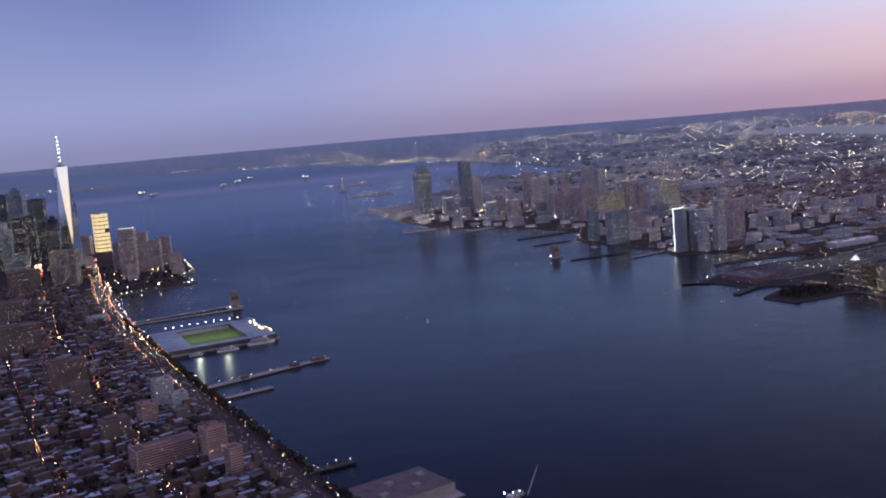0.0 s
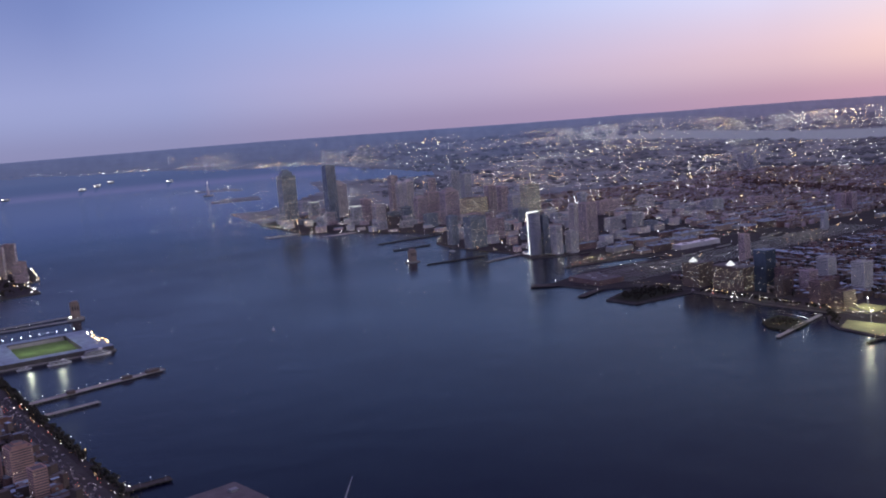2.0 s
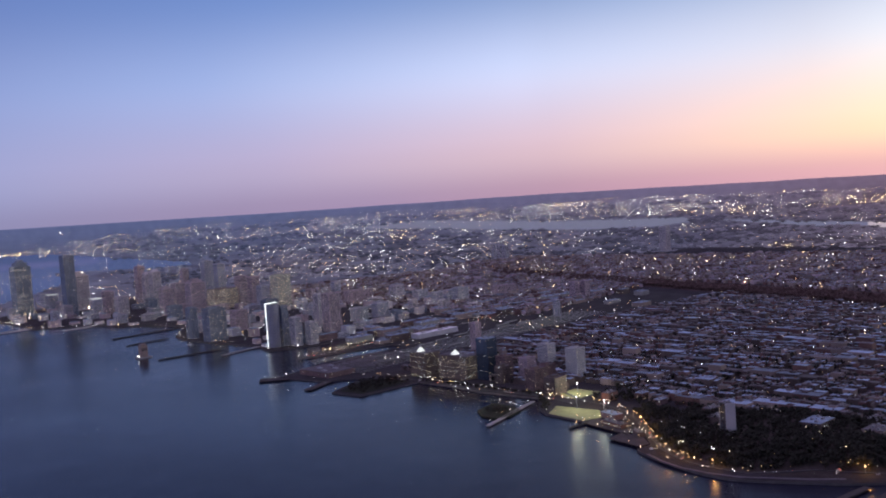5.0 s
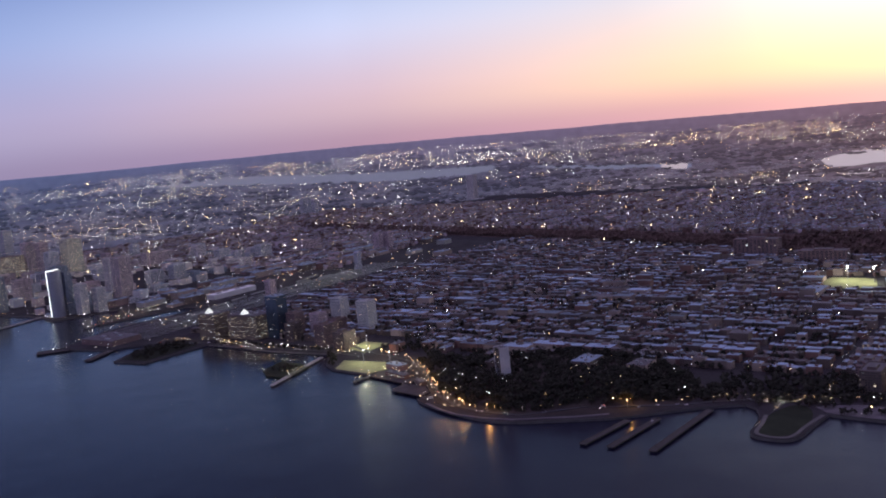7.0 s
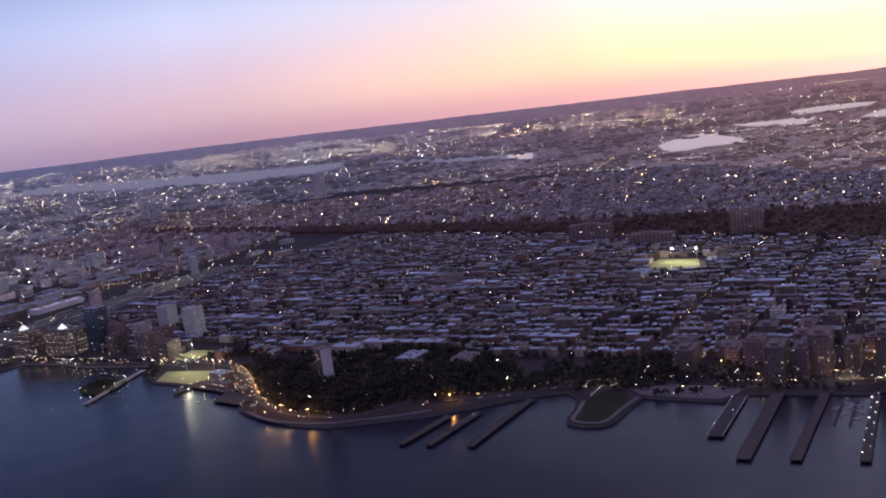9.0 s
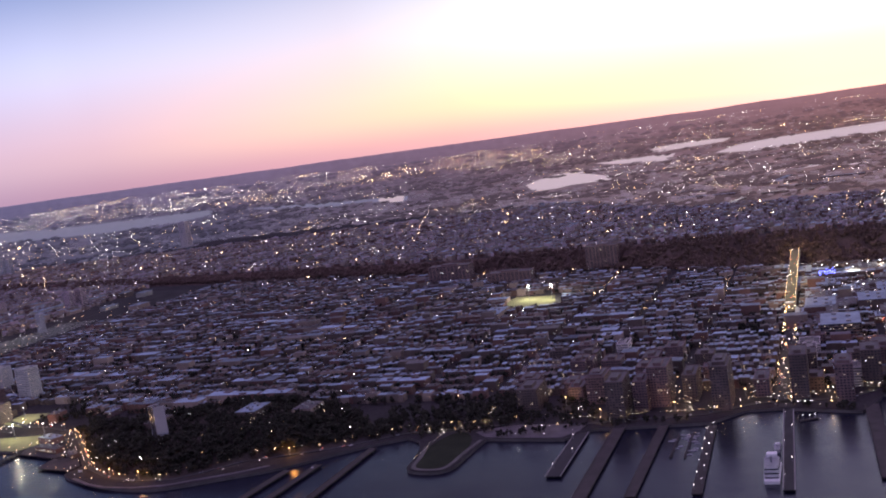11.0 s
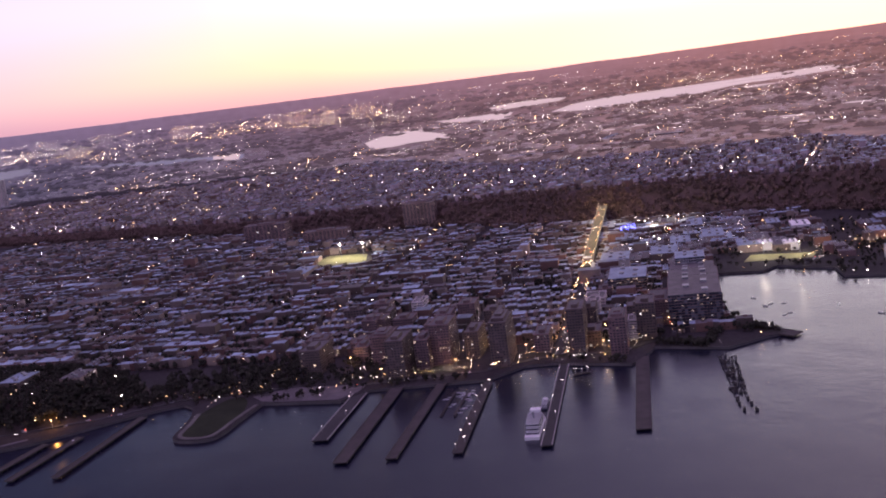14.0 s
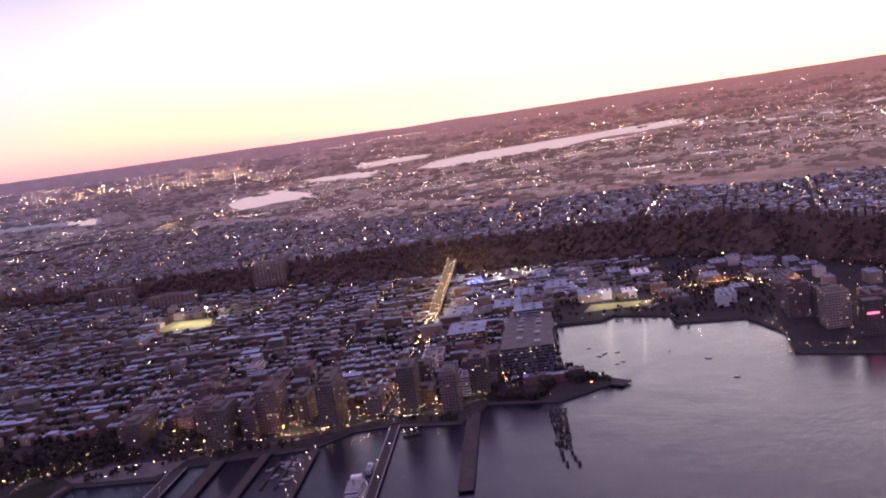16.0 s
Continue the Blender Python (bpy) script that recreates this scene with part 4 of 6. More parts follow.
def build_heights():
    """The small houses on the plateau and in the flat quarters behind the downtown."""
    rng = random.Random(4)
    s, trees = Shape(), Shape()
    c, t = math.cos(radians(-20)), math.sin(radians(-20))
    for a in range(-75, 100):
        for b in range(-90, 125):
            x0, y0 = -2600 + c * a * 22 - t * b * 22, -300 + t * a * 22 + c * b * 22
            if not (-2500 < y0 < 2300):
                continue
            back = cliff_x(y0) - x0
            south = y0 < -1060 and x0 < -1950 + (y0 + 1060) * 0.15
            if not (80 < back < 0.93 * plateau_depth(y0) or (south and back < 1500)) or x0 < -3450 or not free(x0, y0):
                continue
            if b % 6 == 5:
                if rng.random() < (0.62 if b % 12 == 5 else 0.3):
                    LAMPS.gem(x0 + rng.uniform(-6, 6), y0 + rng.uniform(-2, 2), height(x0, y0) + 8, dot(x0, y0, rng, 1.35), LAMP_AMBER if rng.random() < 0.75 else LAMP_WHITE)
                y0 += 9
            for k in range(3 if b % 6 != 5 else 1):
                x, y = x0 + rng.uniform(-8, 8), y0 + k * 7.3 - 7.3 + rng.uniform(-0.5, 0.5)
                if rng.random() < 0.8:
                    big = rng.random() < 0.04
                    house_stack(s, x, y, rng.uniform(8, 12) * (2.2 if big else 1), rng.uniform(5.5, 7.0) * (1.8 if big else 1), rng.uniform(6, 10) * (1.6 if big else 1), -20, rng, (BRICK, TAN, TAN, ROSE), (ROOF, ROOF, ROOF, TAR))
            if rng.random() < 0.45:
                tree_stack(trees, x0 + 10, y0 + rng.uniform(-8, 8), rng.uniform(2.5, 4.5), rng, None, 5, CLIFFLEAF)
            crowd = noise.noise((x0 * 0.006, y0 * 0.006, 3.0))
            if rng.random() < 0.26 + 0.8 * crowd:
                LAMPS.gem(x0 + 12, y0, height(x0, y0) + 7, dot(x0, y0, rng, 1.0 + 0.3 * crowd), LAMP_AMBER if y0 > 250 and rng.random() < 0.6 else rng.choice(CITY_LAMPS))
    for k in range(1000):
        y = rng.uniform(-700, 2200)
        x = rng.uniform(max(-3600, cliff_x(y) - plateau_depth(y)), cliff_x(y) - 300)
        if noise.noise((x * 0.004, y * 0.004, 2.0)) + rng.uniform(-0.4, 0.4) > 0.05:
            LAMPS.gem(x, y, height(x, y) + 7, dot(x, y, rng, 1.0), rng.choice(CITY_LAMPS))
    for k in range(18):
        y = rng.uniform(-300, 900)
        x = rng.uniform(-3560, cliff_x(y) - 1.04 * plateau_depth(y))
        hall_turn = rng.choice((-20, -20, 70))
        SHEDS.box(x, y, height(x, y) - 0.5, rng.uniform(70, 220), rng.uniform(12, 24), rng.uniform(4, 6), hall_turn, BROWN, rng.choice((ROOF, ROOF, GLASS)))
    for k in range(3600):
        y = rng.uniform(-700, 2300)
        x = rng.uniform(-3640, cliff_x(y) - 0.9 * plateau_depth(y))
        if not inside(x, y, NJ):
            continue
        if noise.noise((x * 0.003, y * 0.003, 5.0)) + rng.uniform(-0.3, 0.3) > 0.0:
            house_stack(s, x, y, rng.uniform(8, 22), rng.uniform(6, 14), rng.uniform(5, 10), -20, rng, (BRICK, BROWN, TAN), (ROOF, TAR, TAR))
        else:
            tree_stack(trees, x, y, rng.uniform(3, 6), rng, None, 5, CLIFFLEAF)
    SHEDS.thing("marsh_sheds", "long pale-roofed sheds by the marshes", "sheds", kind="stuff")
    s.thing("hilltop_houses", "dense low houses spread over the plateau", "houses", kind="stuff")
    trees.thing("hilltop_trees", "dark street trees among the houses on the plateau", "trees", kind="stuff")
    # lines of amber street lamps running inland
    for n in range(19):
        y0 = 480 + n * 66 + rng.uniform(-10, 10)
        warm, reach = rng.random() < 0.7, rng.randrange(14, 32)
        for k in range(rng.randrange(0, 8), reach):
            x = cliff_x(y0) - 110 - k * 19
            if rng.random() < 0.8 and cliff_x(y0) - x < plateau_depth(y0):
                LAMPS.gem(x, y0 + k * 3.2 + rng.uniform(-4, 4), height(x, y0) + 8, dot(x, y0, rng, 1.2), LAMP_AMBER if warm and rng.random() < 0.85 else LAMP_WHITE)


def build_woods():
    """Trees on the cliff, the college knoll and the waterside parks."""
    rng = random.Random(6)
    s = Shape()
    for _ in range(7500):
        y = rng.uniform(-1900, 2350)
        x = cliff_x(y) - (rng.uniform(-14, 66) if y > 0 else rng.uniform(4, 46))
        if free(x, y):
            tree_stack(s, x, y, rng.uniform(3.0, 6.0), rng, None, 6, CLIFFLEAF)
    s.thing("cliff_woods", "dark woods along the cliff face", "trees", kind="stuff")
    s = Shape()
    for _ in range(1900):
        a, q = rng.uniform(0, 6.28), math.sqrt(rng.uniform(0.0, 1.12))
        x, y = -1070 + 92 * q * math.cos(a), -92 + 158 * q * math.sin(a)
        if inside(x + 14, y, NJ) and (q > 0.72 or rng.random() < 0.5):
            tree_stack(s, x, y, rng.uniform(2.4, 5.2), rng, None, 11)
            if rng.random() < 0.045:
                LAMPS.gem(x + 6, y, height(x, y) + 9, dot(x, y, rng, 1.0), rng.choice(CITY_LAMPS))
    for _ in range(160):
        x, y = rng.uniform(-1120, -1020), rng.uniform(90, 240)
        if inside(x + 6, y, NJ):
            tree_stack(s, x, y, rng.uniform(3.0, 5.5), rng)
    for _ in range(320):
        x, y = rng.uniform(-1150, -1032), rng.uniform(150, 330)
        if inside(x + 12, y, NJ):
            tree_stack(s, x, y, rng.uniform(2.0, 4.2), rng, None, 10)
    for _ in range(420):
        x, y = rng.choice(((rng.uniform(-1285, -1190), rng.uniform(-430, -250)), (rng.uniform(-1285, -1150), rng.uniform(-260, 90)), (rng.uniform(-1175, -1125), rng.uniform(-300, -190))))
        tree_stack(s, x, y, rng.uniform(2.2, 4.4), rng, None, 8)
    foot = [(-1178, -427), (-1142, -341), (-1095, -295), (-1040, -252), (-991, -212), (-959, -170), (-945, -130), (-942, -87), (-979, -25), (-1005, 60), (-1038, 130)]
    for _ in range(900):
        y = rng.uniform(-420, 120)
        edge = float(np.interp(y, [b for a, b in foot], [a for a, b in foot]))
        x = edge - rng.uniform(9, 60)
        if free(x, y) or y > -330:
            tree_stack(s, x, y, rng.uniform(2.2, 4.4), rng, None, 9)
    for _ in range(150):
        x, y = rng.uniform(-1215, -1095), rng.uniform(-880, -795)
        if inside(x, y, [(-1200, -792), (-1096, -804), (-1098, -854), (-1166, -876), (-1212, -866)]):
            tree_stack(s, x, y, rng.uniform(2.0, 3.6), rng, 2.6, 9)
    for _ in range(40):
        a, q = rng.uniform(0, 6.28), rng.uniform(0, 1)
        tree_stack(s, -1082 + 24 * q * math.cos(a), -516 + 22 * q * math.sin(a), rng.uniform(1.8, 3.0), rng, 2.4, 9)
    s.thing("knoll_woods", "dark trees over the riverside knoll and park", "trees", kind="stuff")


def build_far_lamps():
    """The lights of the plain beyond, thick over the port and thin towards the hills."""
    rng = random.Random(8)
    s = Shape()
    n = 0
    while n < 18500:
        deg, drop = rng.uniform(203, 305), 0.8 + 4.6 * rng.random() ** 1.25
        r = 310 / math.tan(radians(drop))
        a = radians(deg)
        x, y = r * math.sin(a) - 20, 400 + r * math.cos(a)
        thick = 0.28 + 1.1 * noise.noise((deg * 0.22, drop * 2.6, 1.5)) + 0.8 * noise.noise((deg * 0.9, drop * 7, 7.0))
        if 222 < deg < 262 and 0.95 < drop < 1.9:
            thick += 0.8
        if deg < 234 and 1.5 < drop < 4.6:
            thick += 0.4
        if drop < (1.7 if deg > 266 else 1.0):
            thick -= 0.38
        if rng.random() > thick or far_kind(x, y) != FARLAND or inside(x, y, NJ) or (r < 3300 and y < 0):
            continue
        warm = noise.noise((deg * 0.3, drop, 4.0))
        mats = (LAMP_AMBER, LAMP_AMBER, LAMP_WHITE) if warm > (-0.12 if deg < 262 and drop < 2.2 else 0.02) else (LAMP_WHITE, LAMP_COOL, LAMP_WHITE, LAMP_AMBER, LAMP_WHITE)
        # single lamps, and rows along a street or a rail yard
        row, turn, gap = (1, 0, 0) if rng.random() < 0.72 else (rng.randrange(3, 9), radians(rng.choice((70, -20, -20, 35, 5))), r * rng.uniform(0.009, 0.02))
        mat, size = rng.choice(mats), rng.choice((0.55, 0.65, 0.8, 1.1))
        for k in range(row):
            px, py, pz = drawn_in(x + k * gap * math.cos(turn), y + k * gap * math.sin(turn), 5)
            s.gem(px, py, pz, dot(px, py, rng, size), mat if rng.random() < 0.8 else rng.choice(mats), 0.6)
            n += 1
    for _ in range(34):
        b0, d0 = rng.uniform(262, 295), rng.uniform(2.7, 5.3)
        count, pitch, lean = rng.randrange(10, 26), rng.uniform(0.12, 0.26), rng.uniform(-0.012, 0.012)
        for k in range(count):
            b, d = b0 + k * pitch, d0 + k * lean
            r = 310 / math.tan(radians(d))
            x, y = r * math.sin(radians(b)) - 20, 400 + r * math.cos(radians(b))
            if far_kind(x, y) == FARLAND and not inside(x, y, NJ):
                px, py, pz = drawn_in(x, y, 9)
                s.gem(px, py, pz, dot(px, py, rng, 0.75), LAMP_WHITE if rng.random() < 0.8 else LAMP_AMBER, 0.7)
    s.thing("distant_lamps", "thousands of distant white and amber city lights", "lights", kind="stuff")


def build_far_shores():
    """Strings of lamps along the harbour's far shores, and the roofs of the towns on the plain."""
    rng = random.Random(9)
    s = Shape()
    shores = ([(-1320, -12300), (-1280, -10800), (-1228, -8800)], [(-1500, -10300), (-1989, -9803)], [(-3639, -13429), (-3771, -12816), (-3758, -10995), (-4222, -10725), (-4455, -10262), (-4729, -10232), (-5116, -10412)], [(-4376, -8436), (-4531, -8251), (-4791, -7989), (-4500, -6900)], [(-1963, -4324), (-2343, -4538)], [(-2323, -5314), (-2647, -5492)])
    for line, keep in zip(shores, (16, 22, 95, 40, 14, 8)):
        for _ in range(keep):
            n = rng.randrange(len(line) - 1)
            q = rng.random()
            (ax, ay), (bx, by) = line[n], line[n + 1]
            px, py, pz = drawn_in(ax + (bx - ax) * q + rng.uniform(-90, 30), ay + (by - ay) * q, 6 + rng.random() * 14)
            s.gem(px, py, pz, dot(px, py, rng, 0.95), rng.choice((LAMP_WHITE, LAMP_WHITE, LAMP_AMBER, LAMP_COOL)), 0.7)
    s.thing("harbour_lamps", "scattered lamps along the far harbour shores", "lights", kind="stuff")
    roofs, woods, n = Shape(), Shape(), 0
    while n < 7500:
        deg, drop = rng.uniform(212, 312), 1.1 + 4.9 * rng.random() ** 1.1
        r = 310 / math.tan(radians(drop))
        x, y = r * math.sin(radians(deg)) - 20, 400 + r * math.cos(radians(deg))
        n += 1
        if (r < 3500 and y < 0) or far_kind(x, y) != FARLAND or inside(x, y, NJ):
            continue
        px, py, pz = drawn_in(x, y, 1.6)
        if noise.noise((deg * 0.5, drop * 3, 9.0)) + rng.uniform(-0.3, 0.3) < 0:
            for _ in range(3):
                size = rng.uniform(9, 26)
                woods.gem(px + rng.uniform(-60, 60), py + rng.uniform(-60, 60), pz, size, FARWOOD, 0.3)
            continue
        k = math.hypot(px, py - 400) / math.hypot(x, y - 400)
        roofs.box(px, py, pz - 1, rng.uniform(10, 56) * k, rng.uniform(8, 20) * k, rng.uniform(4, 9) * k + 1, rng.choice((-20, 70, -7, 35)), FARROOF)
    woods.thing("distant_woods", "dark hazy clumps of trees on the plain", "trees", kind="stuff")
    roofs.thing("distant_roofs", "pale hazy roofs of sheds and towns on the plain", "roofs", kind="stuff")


build_far_shores()
build_town()
build_terraces()
build_heights()
build_woods()
build_far_lamps()

# ---- waterfront blocks ----
row_of_towers("""
-1086 390 40 20 40 m plant
-1062 449 46 17 43 k step
-1094 488 36 15 17 m plant
-1075 522 40 16 44 k plant
-1060 560 36 16 35 m step
-1055 349 40 18 37 k plant
-1072 372 34 14 30 m plant
-1100 255 40 22 24 k plant
-1110 325 36 20 28 m step
-1096 420 40 14 27 k plant
-1098 590 34 18 36 k plant
-1150 610 46 22 26 m plant
-1130 445 24 20 20 m step
-1128 535 26 18 29 k plant
""", "apartment block along the waterfront street", "waterfront blocks", lit=0.07)
row_of_towers("""
-1400 -640 22 24 40 p plant
-1326 -534 22 24 50 p plant
-1210 -500 28 22 26 k plant
-1515 -886 16 16 52 b plant
-1275 -642 22 20 40 m plant
-1290 -606 22 20 36 r plant
-1225 -545 30 22 34 m plant
-1962 -979 13 13 40 c point
-1250 -628 22 18 28 k plant
-1295 -572 24 20 26 m plant
""", "high-rise in the old town by the ferry", "ferry town blocks", lit=0.08)
row_of_towers("""
-2266 -1114 20 22 48 b plant
-2292 -1098 20 20 48 r plant
-2319 -1394 80 30 32 r plant
-3352 -2185 20 20 70 c plant
-3339 -2146 20 19 74 c plant
-3328 -2109 20 19 64 c plant
-3680 -1545 30 34 100 t plant
-2030 -50 30 88 36 m plant
-1935 90 30 86 24 m plant
-1992 262 24 62 42 m plant
""", "large apartment slab near the cliff", "cliff blocks", lit=0.03)
row_of_towers("""
-1198 942 24 22 37 m plant
-1172 962 22 22 33 k plant
-1136 956 28 24 36 n step
-1085 970 18 18 34 k none
-1228 972 30 22 20 k plant
-1160 1010 34 22 22 m plant
-1110 1010 30 22 26 k plant
-1060 1010 30 22 24 m plant
""", "block on the far side of the cove", "cove blocks", lit=0.07)


def hall(name, x, y, w, d, h, wall, label, lit=0.06, turn=GRID, roof=None, panes=False):
    """A broad low building: walls, flat roof, roof units and lit panes."""
    root = thing(name, x, y, height(x, y), label, "building", "", turn)
    s = Shape()
    s.box(0, 0, 0, w, d, h, 0, wall)
    s.part("wall", root)
    s = Shape()
    s.box(0, 0, h + 0.004, w - 0.8, d - 0.8, 0.5, 0, roof or ROOF)
    s.part("roof", root)
    for k in range(4):
        s = Shape()
        s.box(w * (k * 0.22 - 0.33), d * (0.2 if k % 2 else -0.15), h + 0.5, w * 0.1, d * 0.12, 2.2, 0, STEEL)
        s.part("roof_unit", root)
    if panes:
        s = Shape()
        facade_windows(s, w + 0.04, d + 0.04, h, max(1, int(h / 2.8)), max(6, int(max(w, d) / 3)), 1.0, (DARKGLASS, WINDOWGLASS))
        tagged(s.part("window_pane", root, "dark window panes"), kind="stuff")
    s = Shape()
    facade_windows(s, w + 0.1, d + 0.1, h, max(1, int(h / 2.8)), max(6, int(max(w, d) / 3)), lit, (WINDOW_WARM, WINDOW_COOL))
    if s.v:
        tagged(s.part("lit_window", root, "lit window panes"), kind="stuff")
    return root


hall("warehouse", -1150, 645, 84, 52, 33, PLUM, "huge brown brick warehouse block at the cove", 0.12, roof=TAR, panes=True)
hall("warehouse", -1222, 655, 52, 54, 28, BRICK, "brick middle section of the cove warehouse", 0.08, roof=TAR, panes=True)
hall("warehouse", -1275, 662, 46, 50, 24, PLUM, "lower brick section of the cove warehouse", 0.08, roof=TAR, panes=True)
hall("warehouse", -1310, 665, 40, 34, 31, PALE, "pale roofed wing of the brick warehouse", 0.02, roof=ROOF, panes=True)
hall("office_block", -1290, 590, 60, 44, 22, PLUM, "brick office block with brightly lit upper floors", 0.3, panes=True)
office = [hall("office_block", -1258, -803, 36, 40, 42, BROWN, "riverside office block with lit floors and glass pyramid", 0.3, roof=TAR)]
office.append(hall("office_block", -1262, -728, 36, 70, 40, BROWN, "long riverside office block with lit floors and glass pyramid", 0.3, roof=TAR))
for root, h in zip(office, (42.5, 40.5)):
    s = Shape()
    s.box(4, -6, h, 11, 11, 8, 0, WINDOW_COOL, taper=0.08)
    s.part("pyramid", root, "lit glass pyramid")
hall("glass_hotel", -1268, -673, 24, 26, 70, GLASS, "blue glass hotel tower on the riverfront", 0.06)
hall("sports_shed", -1648, 742, 40, 34, 10, STEEL, "blue-roofed shed under bright yard lights", 0.0, roof=GLASS)
hall("shed", -1440, 780, 26, 18, 10, PALE, "pale gabled shed by the lit field", 0.0, roof=WHITE)
hall("shed", -1424, 808, 24, 18, 10, PALE, "pale gabled shed by the lit field", 0.0, roof=WHITE)
hall("shed", -1540, 850, 40, 26, 10, PALE, "pale roofed warehouse below the cliff", 0.0, roof=WHITE)
tower_root = hall("college_tower", -1020, -140, 12, 15, 36, BROWN, "slim brown college tower with pale end walls on the knoll", 0.06, turn=-40, roof=TAR, panes=True)
for side in (-1, 1):
    slab_end = Shape()
    slab_end.box(0, side * 7.75, 0, 12.4, 0.5, 37.2, 0, PALE)
    slab_end.part("end_wall", tower_root, "pale blank end wall")
hall("college_hall", -1068, -170, 32, 18, 9, BROWN, "low brick college hall among the trees", 0.14, roof=TAR)
hall("college_hall", -1085, -60, 36, 26, 9, BROWN, "low brick college hall among the trees", 0.1)
hall("college_hall", -1075, 10, 30, 24, 9, TAN, "low tan college hall among the trees", 0.14, roof=TAR)
hall("school", -1600, 120, 60, 30, 13, TAN, "tan school building near the stadium", 0.05)

rng = random.Random(61)
for x, y in ((-1200, -400), (-1225, -360), (-1205, -320), (-1240, -310), (-1215, -275), (-1175, -230), (-1230, -225), (-1190, -170), (-1235, -150), (-1180, -95), (-1240, -80), (-1195, -30), (-1240, 0), (-1185, 40)):
    hall("college_hall", x, y, rng.uniform(14, 30), rng.uniform(10, 16), rng.uniform(6, 13), rng.choice((BROWN, BRICK, PLUM)), "brick college building among dark trees", 0.12, roof=rng.choice((ROOF, TAR)))
rng = random.Random(32)
for k in range(34):
    u, v = rng.uniform(55, 230), rng.uniform(-270, 80)
    x, y = town(u, v)
    if not -50 < v < 18 and inside(x + 30, y, NJ) and free(x, y) and rng.random() < 0.9:
        wall, words = STYLES[rng.choice("mmkt")]
        tower("mid_rise", x, y, rng.uniform(16, 34), rng.uniform(14, 24), rng.uniform(12, 24), wall, f"{words} mid-rise near the waterfront", 0.08, group="waterfront mid-rises")
for k in range(60):
    x, y = rng.choice(((rng.uniform(-2000, -1420), rng.uniform(-1330, -1130)), (rng.uniform(-2450, -2080), rng.uniform(-1330, -830))))
    if inside(x + 50, y, NJ) and inside(x + 20, y + 40, NJ):
        hall("rail_depot", x, y, rng.uniform(24, 70), rng.uniform(14, 30), rng.uniform(5, 16), rng.choice((BROWN, CONCRETE, TAN, PLUM)), "flat-roofed building beside the rail yard", 0.06)
for k in range(22):
    x = rng.uniform(-1950, -1330)
    y = -955 - rng.uniform(0, 95)
    train = thing("train", x, y, 2.9, "dark silver commuter train parked in the yard", "train", "parked trains", 177)
    for car in range(3):
        s = Shape()
        s.box((car - 1) * 15.6, 0, 0, 15, 2.2, 2.6, 0, STEEL, TAR)
        s.part("carriage", train)
rng = random.Random(12)
for k in range(60):
    x, y = town(rng.uniform(320, 760), rng.uniform(-20, 260))
    if x < cliff_x(y) + 30 or not free(x, y) or not inside(x + 60, y, NJ) or not inside(x, y + 60, NJ):
        continue
    hall("depot", x, y, rng.uniform(24, 60), rng.uniform(18, 40), rng.uniform(6, 13), rng.choice((BROWN, BROWN, TAN)), "low flat-roofed depot below the cliff", 0.1, roof=rng.choice((ROOF, TAR)))
for k in range(40):
    x, y = rng.uniform(-1560, -1150), rng.uniform(880, 1180)
    if x < cliff_x(y) + 40 or not inside(x + 30, y - 30, NJ):
        continue
    hall("depot", x, y, rng.uniform(12, 34), rng.uniform(10, 22), rng.uniform(5, 14), rng.choice((BROWN, TAN, PALE)), "flat-roofed building behind the cove", 0.05)


for k in range(46):
    x, y = rng.uniform(-1560, -1335), rng.uniform(640, 1010)
    if x < cliff_x(y) + 25 or not free(x, y) or not all(inside(x + a, y + b, NJ) for a, b in ((36, 0), (0, -36), (0, 36))):
        continue
    hall("depot", x, y, rng.uniform(14, 34), rng.uniform(10, 22), rng.uniform(6, 13), rng.choice((BROWN, BRICK, TAN, PLUM)), "flat-roofed building behind the cove", 0.12, roof=rng.choice((ROOF, TAR, TAR)))


def ellipse_tower():
    root = thing("outlined_tower", -1404, -1374, 2.5, "curved glass tower outlined with brilliant white light strips", "building", turn=30)
    s = Shape()
    s.prism(circle(18, 20, squash=0.8), 0, 98, GREYWALL, TAR)
    s.part("wall", root)
    for k in range(32):
        s = Shape()
        s.prism(circle(18.2, 20, squash=0.8), 1 + k * 3.03, 2.1 + k * 3.03, WINDOWGLASS)
        s.part("window_band", root)
    s = Shape()
    for k in range(24):
        a = radians(-70 + 13 * math.sin(k * 0.42))
        s.box(18.9 * math.cos(a), 15.1 * math.sin(a), k * 4.1, 1.0, 1.0, 4.4, 0, STRIP)
    s.part("light_strip", root, "white light strip")
    s = Shape()
    for k in range(26):
        a = radians(-72 + 5.2 * k)
        s.box(18.6 * math.cos(a), 14.9 * math.sin(a), 97.5 + 0.16 * k, 1.5, 1.5, 1.3, 0, STRIP)
    s.part("crown_strip", root, "white light strip")


ellipse_tower()


# ---- piers, quays and boats ----


